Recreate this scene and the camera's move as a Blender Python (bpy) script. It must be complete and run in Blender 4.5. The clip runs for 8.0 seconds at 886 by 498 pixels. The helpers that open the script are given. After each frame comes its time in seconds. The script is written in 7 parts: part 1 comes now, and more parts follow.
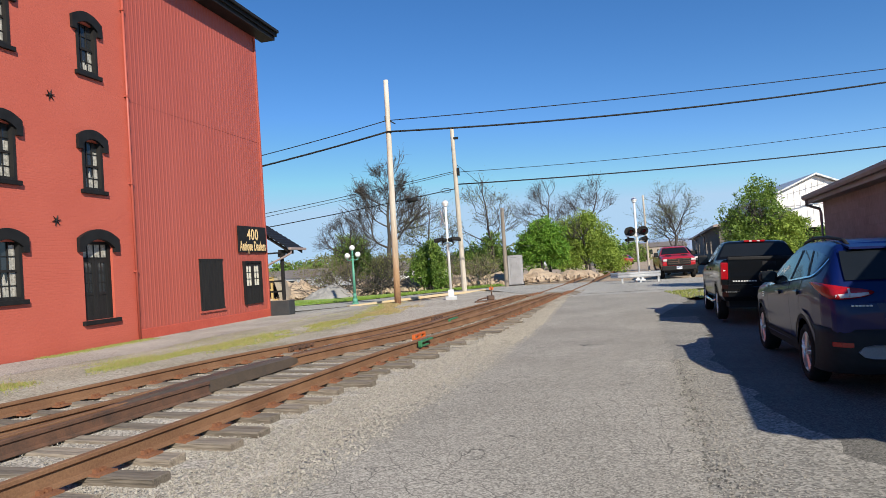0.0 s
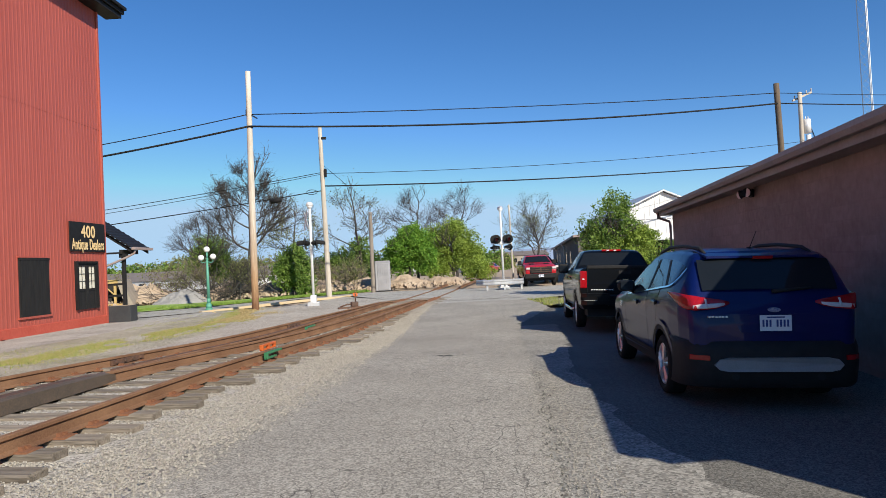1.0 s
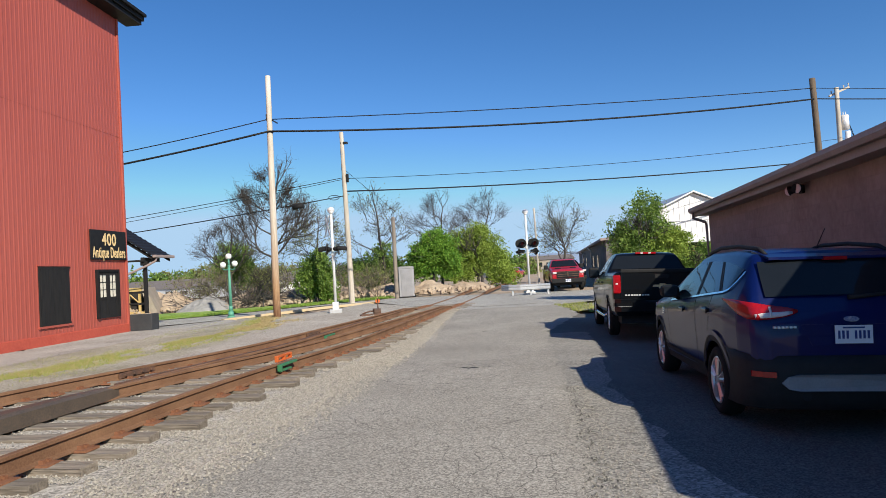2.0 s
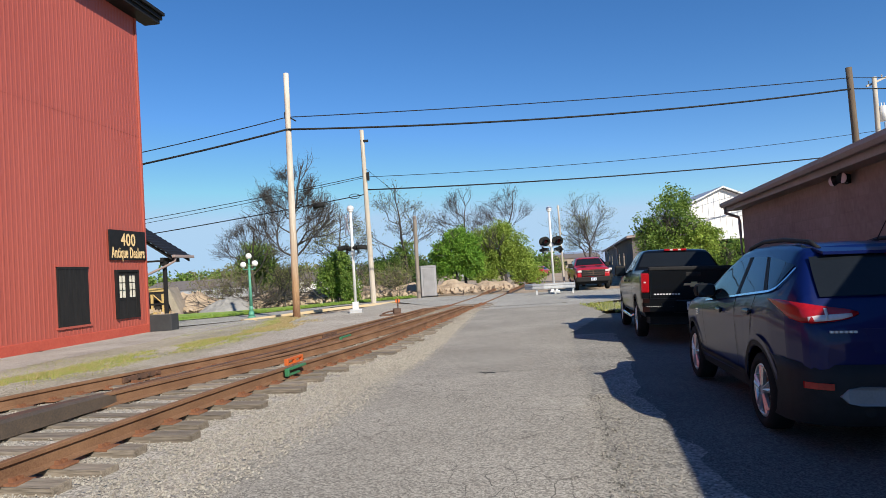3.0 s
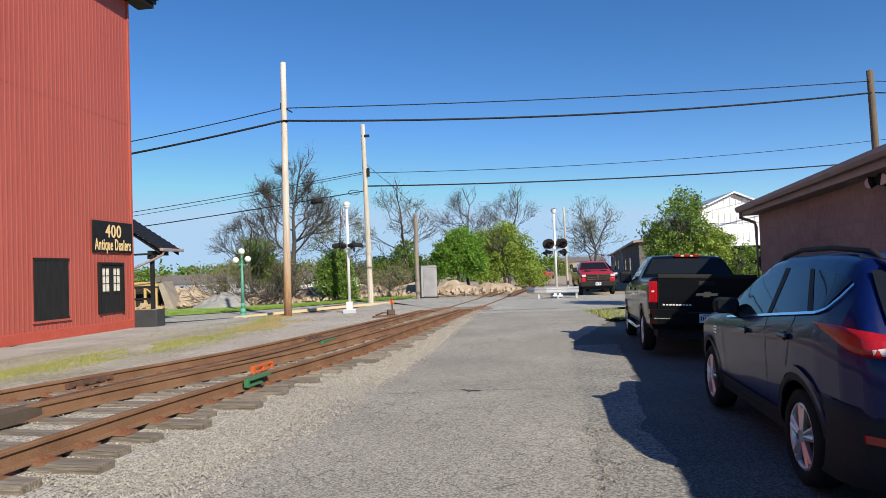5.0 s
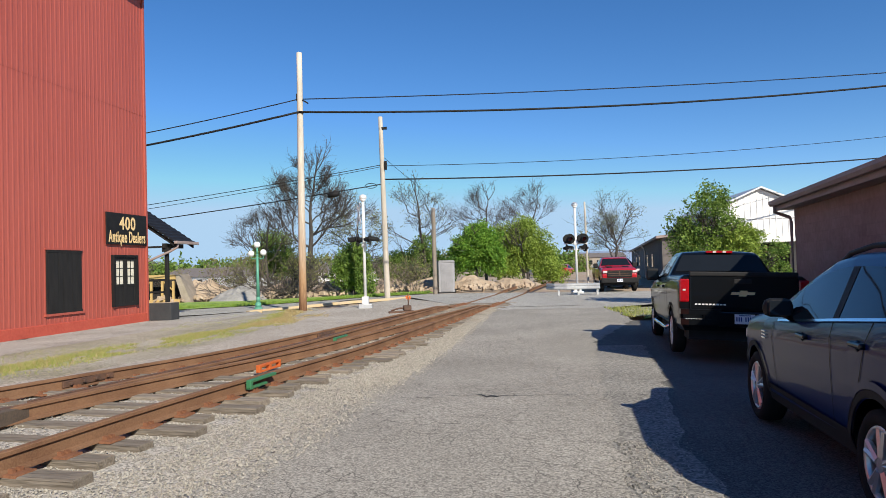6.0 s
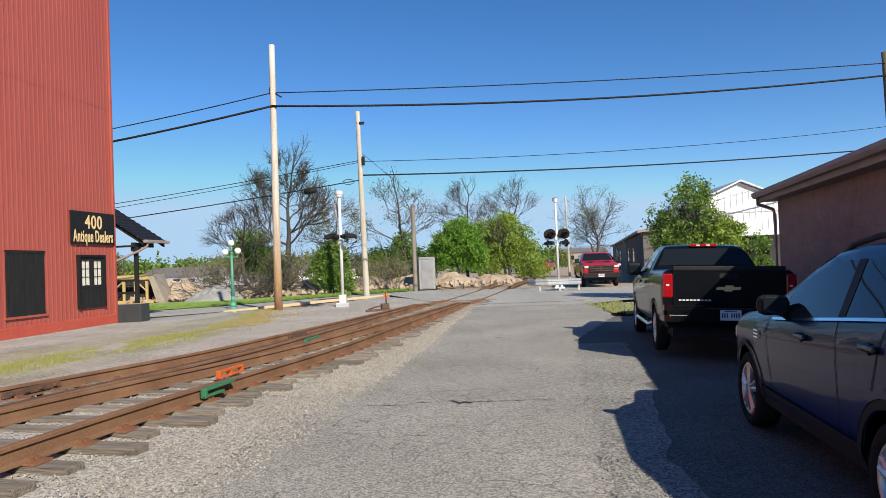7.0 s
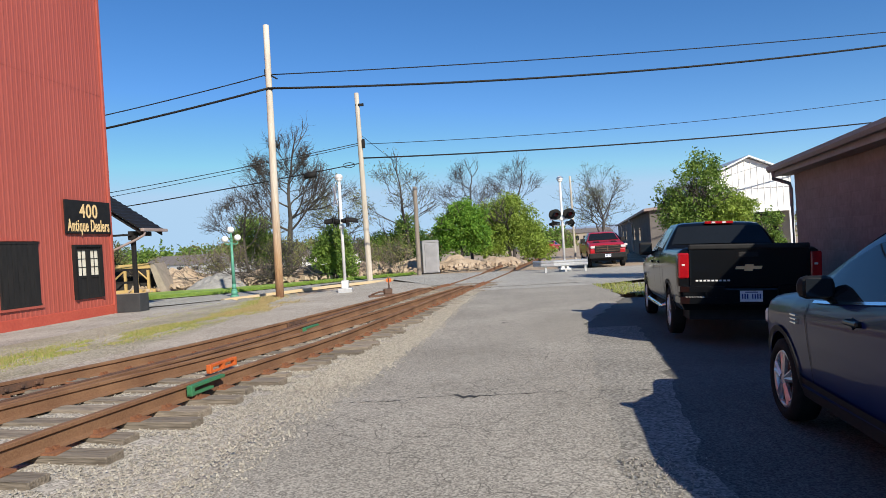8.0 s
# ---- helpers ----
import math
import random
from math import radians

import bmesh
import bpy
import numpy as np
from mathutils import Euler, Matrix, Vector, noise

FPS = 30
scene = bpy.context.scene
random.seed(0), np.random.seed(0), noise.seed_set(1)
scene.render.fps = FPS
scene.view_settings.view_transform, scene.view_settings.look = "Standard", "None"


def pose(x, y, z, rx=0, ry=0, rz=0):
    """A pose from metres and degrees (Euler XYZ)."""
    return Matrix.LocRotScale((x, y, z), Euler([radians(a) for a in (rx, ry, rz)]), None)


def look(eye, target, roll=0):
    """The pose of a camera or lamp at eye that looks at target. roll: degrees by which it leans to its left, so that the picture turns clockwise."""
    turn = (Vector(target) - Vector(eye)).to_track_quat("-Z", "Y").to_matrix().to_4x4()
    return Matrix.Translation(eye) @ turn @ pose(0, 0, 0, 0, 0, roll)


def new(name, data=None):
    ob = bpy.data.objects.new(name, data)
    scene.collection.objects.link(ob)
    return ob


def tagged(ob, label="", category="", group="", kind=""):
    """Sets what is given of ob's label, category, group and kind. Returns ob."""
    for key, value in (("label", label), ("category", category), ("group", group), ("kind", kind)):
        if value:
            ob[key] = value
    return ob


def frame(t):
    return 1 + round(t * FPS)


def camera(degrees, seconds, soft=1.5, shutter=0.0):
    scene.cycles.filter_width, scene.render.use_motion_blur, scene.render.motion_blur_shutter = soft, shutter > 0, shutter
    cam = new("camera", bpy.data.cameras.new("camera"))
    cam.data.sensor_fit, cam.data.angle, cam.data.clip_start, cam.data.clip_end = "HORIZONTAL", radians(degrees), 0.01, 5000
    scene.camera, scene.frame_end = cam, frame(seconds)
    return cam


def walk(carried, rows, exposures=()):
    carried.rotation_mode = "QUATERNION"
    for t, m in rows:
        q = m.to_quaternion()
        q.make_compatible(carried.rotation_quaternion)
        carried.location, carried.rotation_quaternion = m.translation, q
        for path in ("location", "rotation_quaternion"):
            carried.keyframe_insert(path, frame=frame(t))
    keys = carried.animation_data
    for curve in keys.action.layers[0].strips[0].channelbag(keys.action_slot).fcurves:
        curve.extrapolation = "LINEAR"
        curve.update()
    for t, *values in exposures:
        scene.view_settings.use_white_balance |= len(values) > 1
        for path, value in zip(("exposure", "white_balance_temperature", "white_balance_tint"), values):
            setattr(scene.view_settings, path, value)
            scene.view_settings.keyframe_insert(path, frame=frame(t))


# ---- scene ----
cam = camera(68.6, 8.0, 0.85)
PATH = [
    (0, (-0.54, -3.572, 1.536), (-0.863, -1.599, 1.586), -3.8),
    (0.3, (-0.493, -3.378, 1.496), (-0.781, -1.403, 1.633), -4.5),
    (0.5, (-0.47, -3.102, 1.469), (-0.451, -1.103, 1.538), -4.8),
    (0.6, (-0.453, -3.03, 1.484), (-0.357, -1.032, 1.5), -5.3),
    (1, (-0.372, -2.722, 1.503), (-0.3, -0.724, 1.548), -2.8),
    (1.5, (-0.414, -2.352, 1.5), (-0.401, -0.353, 1.564), -2.0),
    (2, (-0.335, -1.988, 1.501), (-0.337, 0.011, 1.566), -3.3),
    (3.5, (-0.145, -1.084, 1.472), (-0.253, 0.912, 1.54), -3.0),
    (4, (-0.076, -0.794, 1.499), (-0.189, 1.201, 1.583), -2.4),
    (5.5, (0.103, 0.093, 1.502), (0.01, 2.09, 1.563), -2.1),
    (6, (0.069, 0.408, 1.507), (-0.084, 2.401, 1.561), -1.7),
    (6.5, (0.099, 0.681, 1.49), (-0.033, 2.677, 1.515), -3.1),
    (7, (0.188, 0.97, 1.503), (0.088, 2.967, 1.545), -2.3),
    (7.5, (0.165, 1.274, 1.499), (0.062, 3.271, 1.54), -1.1),
    (8, (0.203, 1.535, 1.506), (0.087, 3.532, 1.496), -3.4),
]
walk(cam, [(t, look(eye, target, roll)) for t, eye, target, roll in PATH])

# world, sun, exposure
SUN = Vector((0.78, -1.33, 1.0)).normalized()
world = bpy.data.worlds.new("sky")
scene.world = world
world.use_nodes = True
wn = world.node_tree
sky = wn.nodes.new("ShaderNodeTexSky")
sky.sky_type = "NISHITA"
sky.sun_disc = False
sky.sun_elevation = math.asin(SUN.z)
sky.sun_rotation = math.atan2(SUN.x, SUN.y)
sky.air_density, sky.dust_density, sky.ozone_density = 0.85, 0.0, 4.5
wn.nodes["Background"].inputs[1].default_value = 0.082
tone = wn.nodes.new("ShaderNodeHueSaturation")
tone.inputs["Hue"].default_value, tone.inputs["Saturation"].default_value, tone.inputs["Value"].default_value = 0.504, 1.20, 1.28
wn.links.new(sky.outputs[0], tone.inputs["Color"])
cap = wn.nodes.new("ShaderNodeMix")
cap.data_type, cap.blend_type = "RGBA", "DARKEN"
cap.inputs[0].default_value, cap.inputs[7].default_value = 1.0, (4.2, 6.2, 8.4, 1)
wn.links.new(tone.outputs[0], cap.inputs[6])
wn.links.new(cap.outputs[2], wn.nodes["Background"].inputs[0])
lamp = bpy.data.lights.new("sun", "SUN")
lamp.energy, lamp.angle, lamp.color = 5.0, radians(0.53), (1.0, 0.92, 0.77)
sun = new("sun", lamp)
sun.matrix_world = look((30, -25, 40), Vector((30, -25, 40)) - SUN)
scene.view_settings.exposure = 0.36


# materials
def mat(name, a, b=None, rough=0.8, metal=0.0, scale=3.0, fine=40.0, bump=0.2, dist=0.01, spread=0.0, stretch=(1, 1, 1), spec=0.5, low=0.35, high=0.65):
    """Two-scale procedural surface: colours a to b by a broad noise, broken by a fine one, with relief."""
    m = bpy.data.materials.new(name)
    m.use_nodes = True
    t = m.node_tree
    n, l = t.nodes, t.links
    p = n["Principled BSDF"]
    p.inputs["Roughness"].default_value = rough
    p.inputs["Metallic"].default_value = metal
    p.inputs["Specular IOR Level"].default_value = spec
    b = b or tuple(c * 0.8 for c in a)
    tc = n.new("ShaderNodeTexCoord")
    mp = n.new("ShaderNodeMapping")
    mp.inputs["Scale"].default_value = stretch
    l.new(tc.outputs["Object"], mp.inputs[0])
    n1 = n.new("ShaderNodeTexNoise")
    n1.inputs["Scale"].default_value, n1.inputs["Detail"].default_value = scale, 5
    n2 = n.new("ShaderNodeTexNoise")
    n2.inputs["Scale"].default_value, n2.inputs["Detail"].default_value = fine, 4
    for k in (n1, n2):
        l.new(mp.outputs[0], k.inputs["Vector"])
    mx = n.new("ShaderNodeMath")
    mx.operation = "MULTIPLY_ADD"
    mx.inputs[1].default_value = 0.45
    l.new(n2.outputs[0], mx.inputs[0])
    mu = n.new("ShaderNodeMath")
    mu.operation = "MULTIPLY"
    mu.inputs[1].default_value = 0.55
    l.new(n1.outputs[0], mu.inputs[0])
    l.new(mu.outputs[0], mx.inputs[2])
    r = n.new("ShaderNodeValToRGB")
    r.color_ramp.elements[0].position, r.color_ramp.elements[1].position = low, high
    r.color_ramp.elements[0].color, r.color_ramp.elements[1].color = (*a, 1), (*b, 1)
    l.new(mx.outputs[0], r.inputs[0])
    out = r.outputs[0]
    if spread:
        oi = n.new("ShaderNodeObjectInfo")
        hs = n.new("ShaderNodeHueSaturation")
        mr = n.new("ShaderNodeMapRange")
        mr.inputs[3].default_value, mr.inputs[4].default_value = 1 - spread, 1 + spread
        l.new(oi.outputs["Random"], mr.inputs[0])
        l.new(mr.outputs[0], hs.inputs["Value"])
        l.new(out, hs.inputs["Color"])
        out = hs.outputs[0]
    l.new(out, p.inputs["Base Color"])
    if bump:
        bp = n.new("ShaderNodeBump")
        bp.inputs["Strength"].default_value, bp.inputs["Distance"].default_value = bump, dist
        l.new(n2.outputs[0], bp.inputs["Height"])
        l.new(bp.outputs[0], p.inputs["Normal"])
    return m


def leaf_mat(name, a, b):
    """Leaves: colour varied per leaf, with some light let through."""
    m = bpy.data.materials.new(name)
    m.use_nodes = True
    t = m.node_tree
    n, l = t.nodes, t.links
    p = n["Principled BSDF"]
    p.inputs["Roughness"].default_value = 0.55
    p.inputs["Specular IOR Level"].default_value = 0.3
    g = n.new("ShaderNodeNewGeometry")
    r = n.new("ShaderNodeValToRGB")
    r.color_ramp.elements[0].color, r.color_ramp.elements[1].color = (*a, 1), (*b, 1)
    l.new(g.outputs["Random Per Island"], r.inputs[0])
    l.new(r.outputs[0], p.inputs["Base Color"])
    tr = n.new("ShaderNodeBsdfTranslucent")
    l.new(r.outputs[0], tr.inputs["Color"])
    ms = n.new("ShaderNodeMixShader")
    ms.inputs[0].default_value = 0.35
    l.new(p.outputs[0], ms.inputs[1])
    l.new(tr.outputs[0], ms.inputs[2])
    l.new(ms.outputs[0], n["Material Output"].inputs["Surface"])
    return m


def paint_mat(name, a, rough=0.25, coat=0.65, metal=0.0, spec=0.5):
    m = mat(name, a, tuple(c * 0.85 for c in a), rough=rough, metal=metal, scale=2, fine=400, bump=0.0, spec=spec)
    p = m.node_tree.nodes["Principled BSDF"]
    p.inputs["Coat Weight"].default_value = coat
    p.inputs["Coat Roughness"].default_value = 0.015
    return m


def asphalt_mat(name, a, b, crack=0.95, cell=4.2, gravel=80.0):
    """Worn asphalt: aggregate speckle, broad patches, and a net of fine cracks where the patch noise is high."""
    m = mat(name, a, b, rough=0.92, scale=0.5, fine=gravel * 0.45, bump=0.3, dist=0.005, low=0.3, high=0.7, spec=0.3)
    t = m.node_tree
    n, l = t.nodes, t.links
    p = n["Principled BSDF"]
    col = p.inputs["Base Color"].links[0].from_socket
    tc = n.new("ShaderNodeTexCoord")
    wob = n.new("ShaderNodeTexNoise")
    wob.inputs["Scale"].default_value, wob.inputs["Detail"].default_value = 3.0, 6
    l.new(tc.outputs["Object"], wob.inputs["Vector"])
    add = n.new("ShaderNodeMix")
    add.data_type = "VECTOR"
    add.inputs[0].default_value = 0.12
    l.new(tc.outputs["Object"], add.inputs[4])
    l.new(wob.outputs["Color"], add.inputs[5])
    v = n.new("ShaderNodeTexVoronoi")
    v.feature = "DISTANCE_TO_EDGE"
    v.inputs["Scale"].default_value = cell
    l.new(add.outputs[1], v.inputs["Vector"])
    cr = n.new("ShaderNodeMapRange")
    cr.inputs[1].default_value, cr.inputs[2].default_value, cr.inputs[3].default_value, cr.inputs[4].default_value = 0.0, 0.016, 1.0, 0.0
    l.new(v.outputs["Distance"], cr.inputs[0])
    where = n.new("ShaderNodeTexNoise")
    where.inputs["Scale"].default_value, where.inputs["Detail"].default_value = 0.55, 4
    l.new(tc.outputs["Object"], where.inputs["Vector"])
    wr = n.new("ShaderNodeMapRange")
    wr.inputs[1].default_value, wr.inputs[2].default_value, wr.inputs[3].default_value, wr.inputs[4].default_value = 0.38, 0.55, 0.0, crack
    l.new(where.outputs[0], wr.inputs[0])
    mul = n.new("ShaderNodeMath")
    mul.operation = "MULTIPLY"
    l.new(cr.outputs[0], mul.inputs[0])
    l.new(wr.outputs[0], mul.inputs[1])
    # pale and dark grains of the aggregate
    g = n.new("ShaderNodeTexVoronoi")
    g.inputs["Scale"].default_value = gravel
    l.new(tc.outputs["Object"], g.inputs["Vector"])
    gr = n.new("ShaderNodeMapRange")
    gr.inputs[3].default_value, gr.inputs[4].default_value = 0.52, 1.55
    sep = n.new("ShaderNodeSeparateColor")
    l.new(g.outputs["Color"], sep.inputs[0])
    l.new(sep.outputs[0], gr.inputs[0])
    hs = n.new("ShaderNodeHueSaturation")
    l.new(gr.outputs[0], hs.inputs["Value"])
    l.new(col, hs.inputs["Color"])
    mix = n.new("ShaderNodeMix")
    mix.data_type = "RGBA"
    l.new(mul.outputs[0], mix.inputs[0])
    l.new(hs.outputs[0], mix.inputs[6])
    mix.inputs[7].default_value = (0.055, 0.051, 0.047, 1)
    l.new(mix.outputs[2], p.inputs["Base Color"])
    return m


